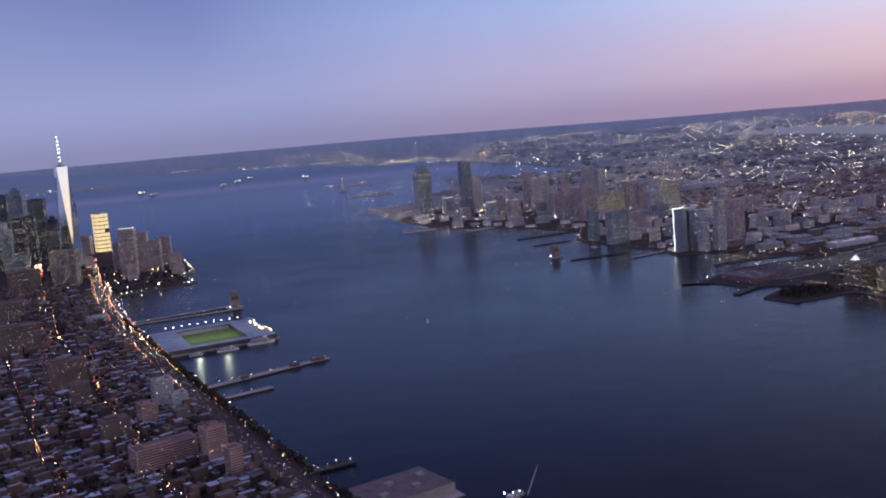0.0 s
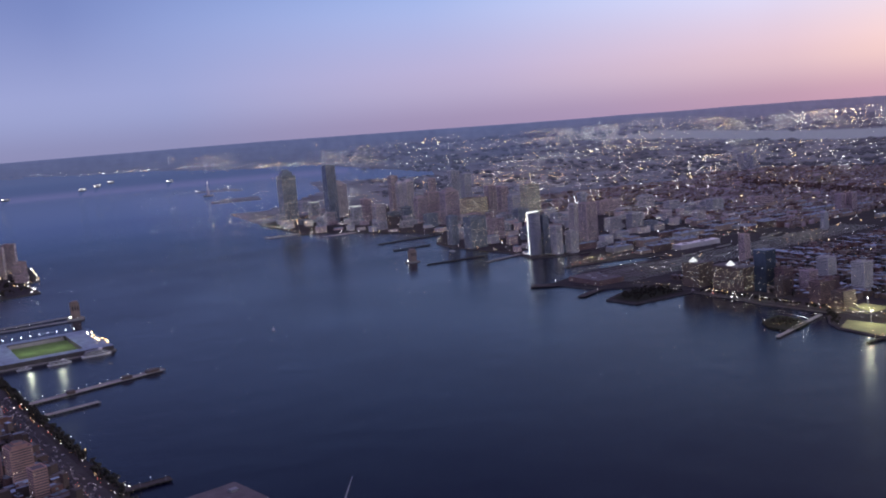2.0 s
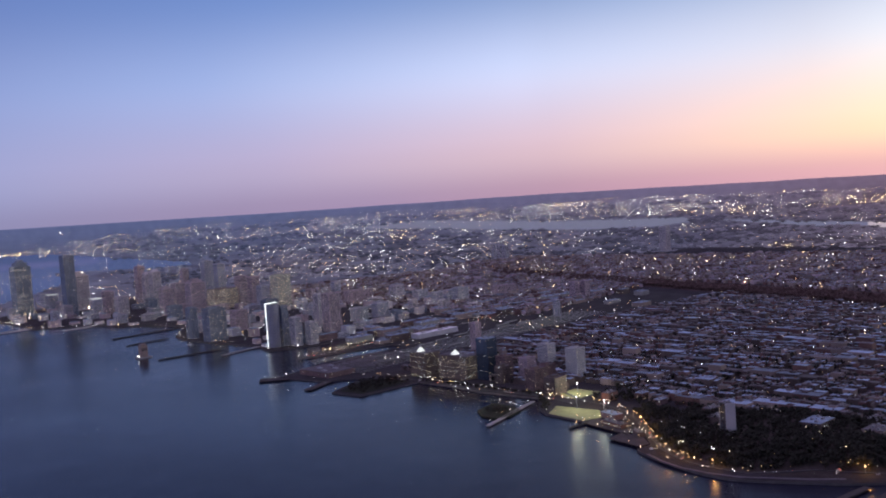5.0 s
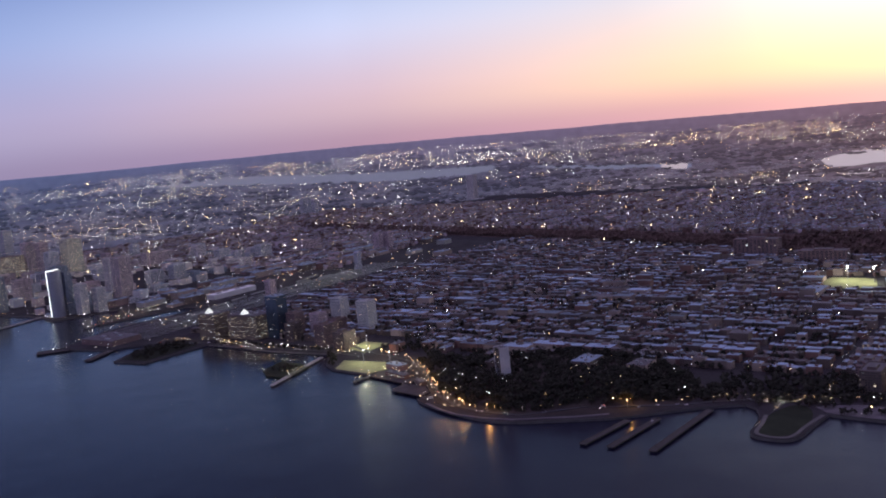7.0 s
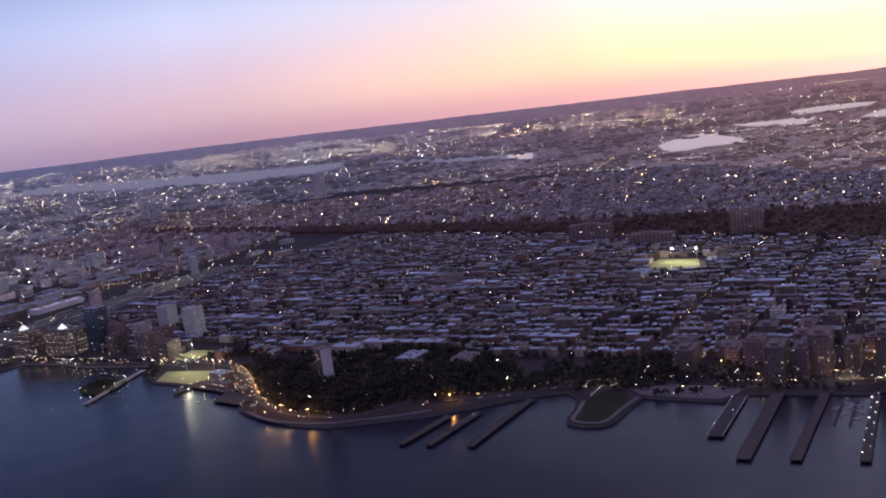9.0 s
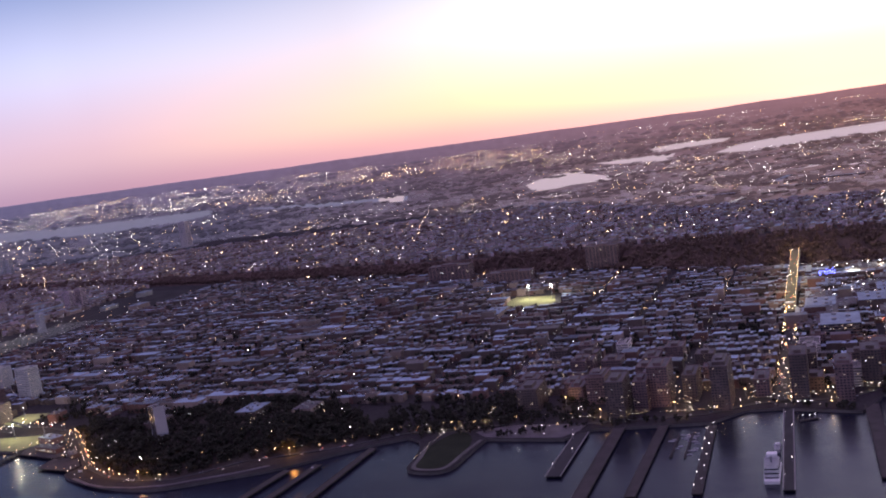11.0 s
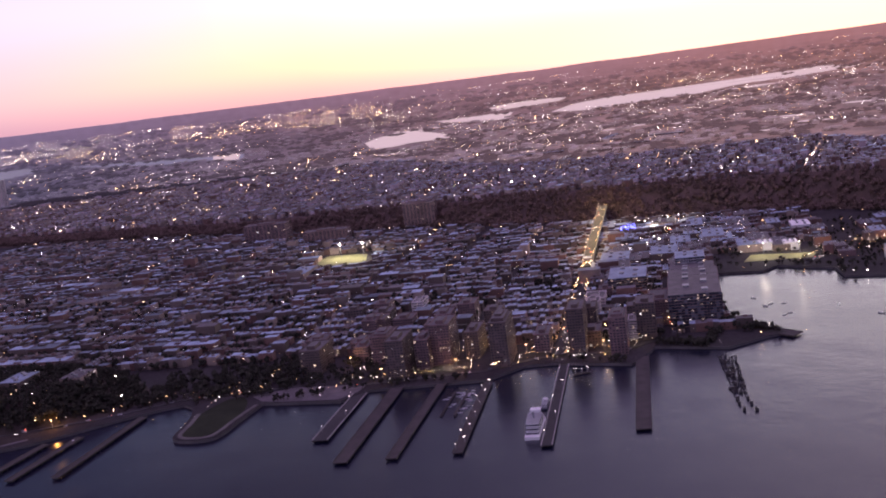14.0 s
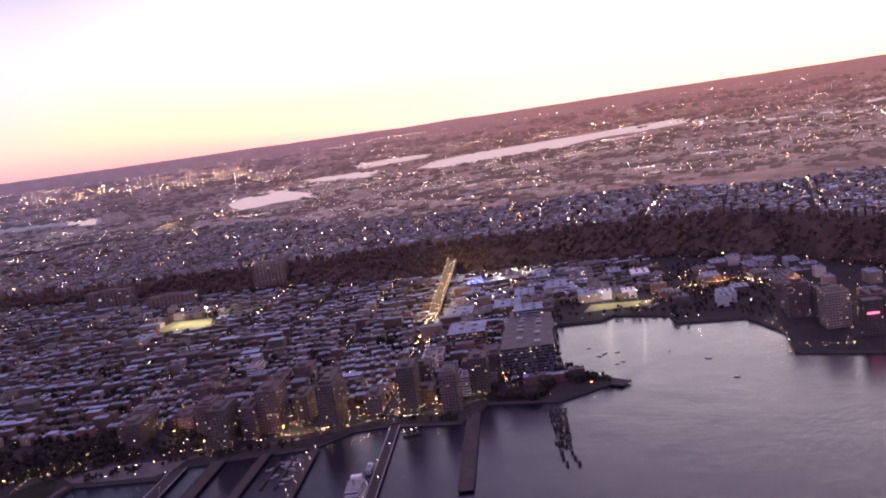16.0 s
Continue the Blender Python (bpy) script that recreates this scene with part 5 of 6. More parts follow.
def pier(name, a, b, width, mat, label, lamps=0, deck=2.2, rail=True, lamp_mat=None):
    """A deck on piles between two plan points, with edge beams and lamps."""
    (ax, ay), (bx, by) = a, b
    length, turn = math.hypot(bx - ax, by - ay), math.degrees(math.atan2(by - ay, bx - ax))
    root = thing(name, (ax + bx) / 2, (ay + by) / 2, 0, label, "pier", "", turn)
    s = Shape()
    s.box(0, 0, deck - 0.8, length, width, 0.8, 0, mat)
    s.part("deck", root)
    for side in (-1, 1):
        s = Shape()
        s.box(0, side * (width / 2 - 0.35), deck, length, 0.7, 0.5, 0, CONCRETE if mat is not TIMBER else TIMBER)
        s.part("edge_beam", root)
    s = Shape()
    for k in range(int(length / 7)):
        for side in (-1, 0, 1):
            s.box(-length / 2 + 3 + k * 7, side * (width / 2 - 1), -2, 0.9, 0.9, deck + 1.2, 0, TIMBER)
    tagged(s.part("pile", root), kind="stuff")
    for k in range(lamps):
        x, side = -length / 2 + (k + 0.5) * length / lamps, (-1 if k % 2 else 1)
        s = Shape()
        s.box(x, side * width * 0.3, deck, 0.3, 0.3, 4.2, 0, STEEL)
        post = s.part("lamp_post", root)
        s = Shape()
        s.gem(x, side * width * 0.3, deck + 4.6, 0.34, lamp_mat or LAMP_WHITE)
        s.part("lamp", post)
    return root


pier("pier", (-892, 301), (-1005, 315), 14, ASPHALT, "pale concrete finger pier", 3)
pier("pier", (-840, 328), (-1022, 351), 12, TIMBER, "bare dark timber pier", 0)
pier("pier", (-839, 368), (-1012, 392), 9, TIMBER, "bare dark timber pier", 0)
pier("pier", (-838, 419), (-1000, 435), 8, TIMBER, "marina pier with lamps and clutter", 12)
pier("pier", (-836, 486), (-1030, 505), 9, ASPHALT, "ferry pier with white lamps", 5)
pier("pier", (-851, 559), (-1030, 577), 12, TIMBER, "derelict dark timber pier", 0)
pier("pier", (-869, 14), (-950, 34), 8, TIMBER, "derelict dark timber pier below the knoll", 0)
pier("pier", (-867, 43), (-960, 62), 8, TIMBER, "derelict dark timber pier below the knoll", 0)
pier("pier", (-865, 85), (-1000, 106), 8, TIMBER, "derelict dark timber pier below the knoll", 0)
pier("pier", (-1001, -476), (-1150, -502), 6, CONCRETE, "narrow concrete walkway pier", 5)
pier("ferry_slip", (-1110, -1080), (-1150, -1040), 30, TIMBER, "dark ferry slips of the rail terminal", 3)
pier("ferry_slip", (-1080, -920), (-1150, -940), 14, TIMBER, "dark ferry slip of the rail terminal", 2)
pier("breakwater", (-1359, -1962), (-1583, -1952), 10, TIMBER, "low dark breakwater off the downtown", 0)
pier("breakwater", (-1301, -1805), (-1416, -1795), 8, TIMBER, "low dark breakwater off the downtown", 0)
pier("breakwater", (-1191, -1514), (-1342, -1490), 8, TIMBER, "low dark breakwater off the downtown", 0)
pier("breakwater", (-1280, -1405), (-1421, -1422), 8, CONCRETE, "pale stone breakwater off the downtown", 0)
pier("pier", (-1430, -2480), (-1300, -2500), 30, CONCRETE, "long lit pier of the downtown", 6)
pier("pier", (-1510, -2300), (-1420, -2310), 30, CONCRETE, "long lit pier of the downtown", 6)
pier("pier", (-150, -635), (-200, -631), 12, TIMBER, "small park pier with lamps", 4)
pier("pier", (-165, -1060), (-380, -1088), 13, CONCRETE, "long park pier with lamps and trees", 14)
pier("pier", (-175, -985), (-252, -990), 9, CONCRETE, "short park pier with lamps", 6)
pier("pier", (-228, -1676), (-446, -1645), 8, CONCRETE, "twin walkway to the tunnel ventilation tower", 10)
pier("pier", (-230, -1700), (-446, -1696), 8, CONCRETE, "twin walkway to the tunnel ventilation tower", 0)
pier("float_dock", (-925, 398), (-985, 406), 1.6, TIMBER, "low floating dock of the marina", 0, deck=0.9)
pier("float_dock", (-922, 410), (-985, 418), 1.6, TIMBER, "low floating dock of the marina", 0, deck=0.9)
pier("float_dock", (-1000, 512), (-1004, 528), 2.0, TIMBER, "small boat landing with lamps beside the ferry pier", 3, deck=1.0)
pier("jetty", (-1110, 668), (-1050, 722), 16, TIMBER, "overgrown broken jetty at the cove mouth", 0)


for x, y, w in ((-362, -1086, 20), (-322, -1080, 14), (-240, -1069, 10)):
    root = thing("pier_pavilion", x, y, 2.2, "low dark pavilion on the park pier", "pavilion", "", 7)
    s = Shape()
    s.box(0, 0, 0, w, 7, 3.2, 0, BROWN)
    s.part("wall", root)
    s = Shape()
    s.box(0, 0, 3.204, w + 1.6, 8.4, 1.4, 0, TAR, taper=0.7)
    s.part("roof", root)


def vent_tower(x, y, h, label):
    root = thing("vent_tower", x, y, 0, label, "tower", turn=GRID)
    s = Shape()
    s.box(0, 0, -1, 30, 20, 4, 0, CONCRETE)
    s.part("island", root)
    s = Shape()
    s.box(0, 0, 3, 16, 13, h, 0, TAN, TAR)
    s.part("wall", root)
    for k in (-1, 0, 1):
        s = Shape()
        s.box(k * 4.6, 0, h * 0.62, 2.4, 13.3, h * 0.28, 0, DARKGLASS)
        s.part("louvre", root)
    s = Shape()
    s.box(0, 0, h + 3, 12, 9, 3, 0, TAN)
    s.part("crown", root)
    s = Shape()
    s.gem(9, -7, 5, 1.5, LAMP_WHITE)
    s.part("lamp", root)


vent_tower(-1204, -1588, 26, "tan brick tunnel ventilation tower standing in the river")
vent_tower(-438, -1668, 30, "tan brick tunnel ventilation tower at a pier's end")


def boat(name, x, y, length, turn, label, decks=2, lit=0.3, hull=None):
    """A passenger boat: tapered hull, stacked decks, bridge and lamps."""
    root = thing(name, x, y, 0, label, "boat", "", turn)
    w = length * 0.26
    outline = [(-0.5, -0.42), (0.25, -0.5), (0.42, -0.3), (0.5, 0), (0.42, 0.3), (0.25, 0.5), (-0.5, 0.42)]
    s = Shape()
    s.prism([(a * length, b * w) for a, b in outline], -0.5, length * 0.05, hull or WHITE)
    s.part("hull", root)
    z = length * 0.05
    for k in range(decks):
        s = Shape()
        q = 0.86 - 0.13 * k
        s.prism([(a * length * q - length * 0.03 * k, b * w * 0.88) for a, b in outline], z, z + length * 0.05, WHITE, STEEL)
        deck = s.part("deck_house", root)
        s = Shape()
        s.prism([(a * length * q * 1.004 - length * 0.03 * k, b * w * 0.9) for a, b in outline], z + length * 0.014, z + length * 0.038, DARKGLASS)
        s.part("window_band", deck)
        z += length * 0.05
    s = Shape()
    s.box(length * 0.16, 0, z, length * 0.12, w * 0.6, length * 0.045, 0, WHITE)
    s.part("bridge", root)
    s = Shape()
    s.box(-length * 0.1, 0, z, length * 0.03, length * 0.03, length * 0.09, 0, STEEL)
    s.part("mast", root)
    return root


boat("cruise_boat", -880, 478, 52, 174, "white three-decked cruise boat moored at the ferry pier", 3)
boat("ferry", -930, 486, 24, 174, "small dark ferry moored at the ferry pier", 2, hull=HULL)
boat("ferry", -955, 58, 16, 10, "small white ferry among derelict piers", 1)
boat("ferry", -620, -1197, 18, 60, "small lit ferry under way on the river", 1)
boat("ferry", -1367, -1640, 18, 100, "small lit ferry under way near the downtown", 1)
boat("ferry", -1453, -3812, 30, 200, "lit ferry under way in the bay", 2)
for lx, ly in ((-620, -1197), (-1367, -1640), (-1453, -3812)):
    LAMPS.gem(lx, ly, 5, 0.5, LAMP_WHITE)
rng = random.Random(13)
for x, y in ((-1203, 714), (-1172, 725), (-1170, 738), (-1131, 735), (-1096, 812), (-1023, 816), (-1143, 786), (-1165, 718), (-1125, 728)):
    boat("small_boat", x, y, rng.uniform(5, 8), rng.uniform(0, 360), "small dark boat at anchor in the cove", 1, hull=HULL)
for k in range(26):
    boat("yacht", -958 + rng.uniform(-28, 28), 408 + rng.uniform(-12, 14), rng.uniform(4, 7), 80 + rng.uniform(-8, 8), "small grey-white yacht berthed in the marina", 1, hull=GREYWALL)
for x, y, n in ((-2340, -7300, 70), (-2600, -7700, 60), (-1700, -7000, 70), (-1750, -7500, 60), (-3000, -7200, 50), (-2900, -8200, 60)):
    px, py, pz = drawn_in(x, y, 2)
    root = boat("anchored_ship", px, py, 90 * math.hypot(px, py) / math.hypot(x, y), 20, "distant anchored ship with bright deck lamps", 2, hull=HULL)
    root.matrix_basis = pose(px, py, pz, 0, 0, 20)
    for k in range(4):
        s = Shape()
        s.gem((k - 1.5) * 13, 0, 9, 2.2, LAMP_WHITE)
        s.part("lamp", root)


hall("pier_shed", -190, -512, 78, 60, 9, CONCRETE, "broad pier shed with a pale weathered flat roof", 0.0, turn=3, roof=TAR)
pier("pier", (-120, -512), (-235, -506), 70, CONCRETE, "wide pier under a long shed", 0)
boat("sailing_ship", -262, -437, 30, 20, "old lightship with bright deck lamps and a tall raked mast", 2, hull=HULL)
mast = thing("mast", -275, -433, 2.0, "tall pale raked mast of a moored ship", "mast")
spar = Shape()
spar.add([(0.5, 0.5, 0), (-0.5, 0.5, 0), (-0.5, -0.5, 0), (0.5, -0.5, 0), (-9.3, 5.9, 27), (-9.6, 5.9, 27), (-9.6, 5.6, 27), (-9.3, 5.6, 27)], [(0, 1, 5, 4), (1, 2, 6, 5), (2, 3, 7, 6), (3, 0, 4, 7), (4, 5, 6, 7)], PALE)
spar.part("spar", mast)
for lx, ly in ((-255, -440), (-262, -437), (-268, -435)):
    LAMPS.gem(lx, ly, 7, 0.7, LAMP_WHITE)


def piles():
    rng = random.Random(14)
    s = Shape()
    for k in range(150):
        t = 0.68 * rng.random() ** 0.85
        x, y = -1010 + 145 * t + rng.uniform(-4, 4), 650 - 12 * t + rng.uniform(-8, 8) * (1 - 0.5 * t)
        s.box(x, y, -2, 0.8, 0.8, 2 + rng.uniform(1.0, 3.0), rng.uniform(0, 90), TIMBER)
        if rng.random() < 0.16:
            s.box(x, y, 0.6, 6, 1.2, 0.6, rng.uniform(0, 180), TIMBER)
    # a few clusters standing alone further out
    for t, side in ((0.76, -4), (0.78, 4), (0.84, -5), (0.86, 4), (0.93, -4), (0.95, 5)):
        for k in range(5):
            s.box(-1010 + 145 * t + rng.uniform(-1, 1), 641 + side + rng.uniform(-1, 1), -2, 0.8, 0.8, 2 + rng.uniform(1.5, 3.0), rng.uniform(0, 90), TIMBER)
    s.thing("old_piles", "rotted timber piles of a vanished pier", "piles", kind="stuff")


piles()


shore_trees = Shape()
rng = random.Random(15)
for (ax, ay), (bx, by), n in (((-1330, 690), (-1110, 668), 90), ((-1108, 662), (-1060, 706), 110), ((-1034, 640), (-1058, 596), 60), ((-1120, 680), (-1040, 640), 70), ((-1014, 560), (-1038, 490), 16), ((-1012, 430), (-1016, 330), 30), ((-1015, 320), (-1000, 230), 26), ((-1337, 775), (-1300, 828), 22), ((-1205, -770), (-1180, -510), 70), ((-1160, -500), (-1100, -450), 30), ((-1200, -830), (-1100, -850), 60)):
    for k in range(n):
        q = rng.random()
        tree_stack(shore_trees, ax + (bx - ax) * q - rng.uniform(2, 12), ay + (by - ay) * q + rng.uniform(-4, 4), rng.uniform(2.0, 3.6), rng, 2.5)
for k in range(220):
    x, y = rng.uniform(-1570, -1345), rng.uniform(690, 1010)
    if x > cliff_x(y) and all(inside(x + a, y + b, NJ) for a, b in ((12, 0), (0, -12), (0, 12))) and not inside(x, y, [(-1365, 730), (-1355, 825), (-1388, 836), (-1418, 750)]):
        tree_stack(shore_trees, x, y, rng.uniform(2.0, 3.8), rng, 2.5)
for k in range(330):
    x, y = rng.uniform(-1430, -1215), rng.uniform(832, 1010)
    if all(inside(x + a, y + b, NJ) for a, b in ((8, 0), (0, -8))) and noise.noise((x * 0.02, y * 0.02, 4)) > -0.12:
        tree_stack(shore_trees, x, y, rng.uniform(1.8, 3.6), rng, 2.5)
    elif inside(x + 5, y - 5, NJ) and rng.random() < 0.3:
        LAMPS.gem(x, y, 8, dot(x, y, rng, 0.8), LAMP_AMBER)
shore_trees.thing("waterfront_trees", "dark trees along the waterfront walks", "trees", kind="stuff")


# ---- parks, stadium, fields ----
def slab(name, ring, z0, z1, mat, label, category, kind="structure"):
    s = Shape()
    s.prism(ring, z0, z1, mat)
    return s.thing(name, label, category, kind=kind)


slab("pavement", [(-1070, -547), (-1118, -552), (-1112, -510), (-1099, -489), (-1060, -480), (-1039, -487), (-1045, -520)], -1, 2.4, GRASS, "round park island pier", "park")
slab("lawn", [(-1091, -436), (-1075, -369), (-1100, -355), (-1136, -380), (-1136, -452)], 2.4, 2.7, TURF, "floodlit green riverside playing field", "field")
slab("lawn", [(-1205, -491), (-1184, -448), (-1243, -441), (-1249, -490)], 2.4, 2.7, TURF, "floodlit green square", "field")
slab("lawn", [(-1723, 108), (-1780, 125), (-1757, 195), (-1676, 205), (-1668, 147)], 2.4, 2.7, TURF, "floodlit stadium turf", "field")
slab("lawn", [(-1373, 739), (-1360, 818), (-1384, 830), (-1410, 755)], 2.4, 2.7, TURF, "floodlit long green field", "field")
slab("lawn", rounded([(-1000, 212), (-930, 200), (-924, 172), (-945, 164), (-1000, 166), (-1040, 190)][::-1], True), 2.4, 2.65, GRASS, "dark lawn of the cove park", "lawn")
slab("lawn", [(-1200, -790), (-1092, -802), (-1094, -856), (-1168, -880), (-1215, -868)][::-1], 2.4, 2.65, GRASS, "dark lawn of the pier park", "lawn")


slab("pavement", [(-1009, 219), (-1002, 240), (-992, 296), (-1008, 312), (-1028, 318), (-1042, 242), (-1026, 206)], 2.3, 2.7, TAR, "grey paved waterside terrace", "pavement")


def flood_mast(x, y, z, power, size=1.6):
    root = thing("floodlight", x, y, height(x, y), "tall sports floodlight mast, switched on", "floodlight")
    h = z - height(x, y)
    s = Shape()
    s.prism(circle(0.3, 6), 0, h, STEEL)
    s.part("pole", root)
    s = Shape()
    s.gem(0, 0, h + 1.0, size, FLOOD)
    s.part("lamp", root)
    lamp = new("flood_beam", bpy.data.lights.new("flood_beam", "POINT"))
    lamp.data.energy, lamp.data.color, lamp.data.shadow_soft_size = power, (1.0, 0.97, 0.75), 0.25
    lamp.parent = root
    lamp.location = (3.0, 0, h - 1.0)


flood_mast(-1742, 153, 25, 60000, 1.4)
flood_mast(-1720, 196, 27, 60000, 1.4)
flood_mast(-1128, -412, 20, 24000, 0.6)
flood_mast(-1122, -364, 20, 16000, 0.6)
flood_mast(-1222, -468, 17, 22000, 0.6)
flood_mast(-1404, 770, 16, 17000, 0.5)
flood_mast(-1392, 812, 16, 15000, 0.5)
flood_mast(-1690, 705, 18, 22000, 0.5)
flood_mast(-1650, 660, 18, 14000, 0.5)


# ---- roads ----
def road(name, points, width, label, z=2.9, lamps=0.0, cars=0.0, mats=(LAMP_WHITE, LAMP_AMBER), seed=0, px=1.0, surface=None):
    """A strip of asphalt along a line, with kerbs, lamps and the lights of its traffic."""
    rng = random.Random(seed)
    s = Shape()
    verts, faces = [], []
    for n, (x, y) in enumerate(points):
        a, b = points[max(0, n - 1)], points[min(len(points) - 1, n + 1)]
        l = math.hypot(b[0] - a[0], b[1] - a[1])
        nx, ny = -(b[1] - a[1]) / l * width / 2, (b[0] - a[0]) / l * width / 2
        zz = z + height(x, y) - 2.5
        verts += [(x + nx, y + ny, zz), (x - nx, y - ny, zz), (x + nx, y + ny, zz - 0.6), (x - nx, y - ny, zz - 0.6)]
        if n:
            k = 4 * n
            faces += [(k - 4, k - 3, k + 1, k), (k - 4, k, k + 2, k - 2), (k - 3, k - 1, k + 3, k + 1)]
    s.add(verts, faces, surface or ASPHALT)
    s.thing(name, label, "road", kind="structure")
    for a, b in zip(points, points[1:]):
        l = math.hypot(b[0] - a[0], b[1] - a[1])
        ux, uy = (b[0] - a[0]) / l, (b[1] - a[1]) / l
        for k in range(int(l * lamps)):
            q, side = (k + rng.uniform(0.35, 0.65)) / max(1, int(l * lamps)) * l, rng.choice((-1, 1)) * rng.uniform(0.35, 0.65) * width
            x, y = a[0] + ux * q - uy * side, a[1] + uy * q + ux * side
            LAMPS.gem(x, y, height(x, y) + 7, dot(x, y, rng, px), rng.choice(mats))
        for k in range(int(l * cars)):
            q, lane = rng.uniform(0, l), rng.uniform(-0.42, 0.42) * width
            x, y = a[0] + ux * q - uy * lane, a[1] + uy * q + ux * lane
            z0 = z + height(x, y) - 2.5
            turn = math.degrees(math.atan2(uy, ux))
            CARS.box(x, y, z0, 3.4, 1.4, 0.6, turn, rng.choice((WHITE, HULL, STEEL)))
            CARS.box(x - ux * 0.2, y - uy * 0.2, z0 + 0.6, 1.8, 1.2, 0.5, turn, DARKGLASS, taper=0.8)
            LAMPS.gem(x + ux * 1.8, y + uy * 1.8, z0 + 0.6, dot(x, y, rng, px * 0.85), LAMP_RED if lane > 0 else LAMP_WHITE)


CARS = Shape()
quarter = random.Random(57)
for k in range(330):
    x, y = town(quarter.uniform(-6, 150), quarter.uniform(-170, 120))
    if inside(x + 8, y, NJ):
        LAMPS.gem(x, y, quarter.uniform(4, 12), dot(x, y, quarter, 0.75), quarter.choice((LAMP_AMBER, LAMP_AMBER, LAMP_WHITE)))
WEST_STREET = [(-90, 200), (-118, -300), (-127, -564), (-136, -761), (-155, -1035), (-175, -1305), (-203, -1675), (-262, -2100), (-300, -2316), (-450, -3123)]
road("road", WEST_STREET, 22, "wide riverside highway full of evening traffic", lamps=0.16, cars=0.34, seed=21, px=0.95, mats=(LAMP_WHITE, LAMP_AMBER, LAMP_AMBER, LAMP_RED))
road("slip_road", [(-190, -1290), (-222, -1670), (-282, -2100), (-322, -2320)], 12, "side lanes of the riverside highway", lamps=0.1, cars=0.26, seed=31, px=1.0, mats=(LAMP_WHITE, LAMP_AMBER, LAMP_RED))
road("road", [(80, -500), (60, -900), (34, -1100), (-43, -1457), (-142, -2153), (-280, -3081)], 12, "city avenue with evening traffic", lamps=0.09, cars=0.14, mats=(LAMP_AMBER, LAMP_AMBER, LAMP_RED), seed=22, px=1.15)
road("road", [(-20, -600), (-35, -800), (-50, -1000), (-70, -1225), (-150, -1830)], 10, "city avenue with evening traffic", lamps=0.09, cars=0.14, mats=(LAMP_AMBER, LAMP_AMBER, LAMP_RED), seed=23, px=1.15)
road("road", [town(-4, 0), town(120, 0), town(260, 0), town(420, 0)], 14, "broad street leading inland from the ferry", lamps=0.29, cars=0.22, seed=24, px=1.15, mats=(LAMP_WHITE, LAMP_AMBER, LAMP_AMBER))
road("road", [town(60, 110), town(300, 112), town(480, 113), town(690, 114)], 12, "street below the warehouses", lamps=0.18, cars=0.12, seed=25, mats=(LAMP_WHITE, LAMP_AMBER, LAMP_RED))
road("road", [(-1220, -494), (-1178, -427), (-1169, -393), (-1142, -341), (-1095, -295), (-1040, -252), (-991, -212), (-959, -170), (-945, -130), (-942, -87), (-959, -61), (-979, -25), (-1005, 60), (-1038, 130), (-1044, 250)], 6, "riverside road round the foot of the knoll", lamps=0.12, cars=0.05, mats=(LAMP_AMBER, LAMP_AMBER, LAMP_WHITE), seed=26, px=1.15)
road("path", rounded([(-1000, 217), (-962, 206), (-932, 201), (-923, 193), (-926, 173), (-935, 164), (-960, 166), (-990, 164)]), 4, "pale stone path round the cove park", z=3.0, surface=BULKHEAD)
road("path", [(-964, -216), (-944, -186), (-931, -158), (-925, -122), (-926, -88), (-948, -25), (-965, 8)], 4, "pale riverside walk under the knoll", lamps=0.07, seed=33, px=1.0, mats=(LAMP_WHITE, LAMP_WHITE, LAMP_AMBER), surface=TAR)
road("road", [(-1027, 300), (-1030, 340), (-1032, 430), (-1056, 480), (-1052, 560), (-1080, 600)], 7, "waterfront street under the apartment blocks", lamps=0.3, cars=0.05, seed=27, px=0.85)
road("road", [(-1200, -900), (-1215, -780), (-1190, -640), (-1185, -520), (-1160, -440)], 8, "riverside street of the old town", lamps=0.22, cars=0.06, seed=28)
road("road", [(-1330, 800), (-1395, 865), (-1410, 943), (-1330, 1000), (-1150, 1010)], 8, "road round the head of the cove", lamps=0.25, cars=0.1, mats=(LAMP_AMBER, LAMP_AMBER, LAMP_WHITE), seed=29)
road("road", [(-1300, -1180), (-1640, -1160), (-2000, -1120), (-2350, -1250)], 12, "main street between rail yard and downtown", lamps=0.12, cars=0.12, seed=30)


def lamp_pools(points, power, color):
    """The light that rows of street lamps throw on their road."""
    data = bpy.data.lights.new("street_light", "POINT")
    data.energy, data.color, data.shadow_soft_size = power, color, 0.2
    for x, y in points:
        root = thing("tall_street_lamp", x, y, height(x, y), "tall amber street lamp on a steel post", "street lamp", "riverside lamps")
        s = Shape()
        s.prism(circle(0.2, 6), 0, 8, STEEL)
        s.part("post", root)
        s = Shape()
        s.gem(0, 0, 8.6, 0.7, LAMP_AMBER)
        s.part("lamp", root)
        light = new("street_light", data)
        light.parent = root
        light.location = (0, 1.5, 9.5)


lamp_pools([(-1385, 855), (-1408, 930), (-1335, 996), (-1240, 1006)], 9000, (1.0, 0.5, 0.16))
lamp_pools([(-1172, -410), (-1150, -355), (-1120, -318), (-1092, -292), (-1064, -270), (-1038, -249), (-1012, -228), (-985, -203), (-962, -170), (-948, -128), (-990, 20)], 4600, (1.0, 0.48, 0.13))
lamp_pools([(-1046, 330), (-1052, 402), (-1078, 470), (-1064, 545), (-1122, 508), (-1182, 516), (-1244, 524), (-1112, 440), (-1108, 596), (-1182, 606), (-1240, 612), (-1096, 290)], 2600, (1.0, 0.6, 0.25))


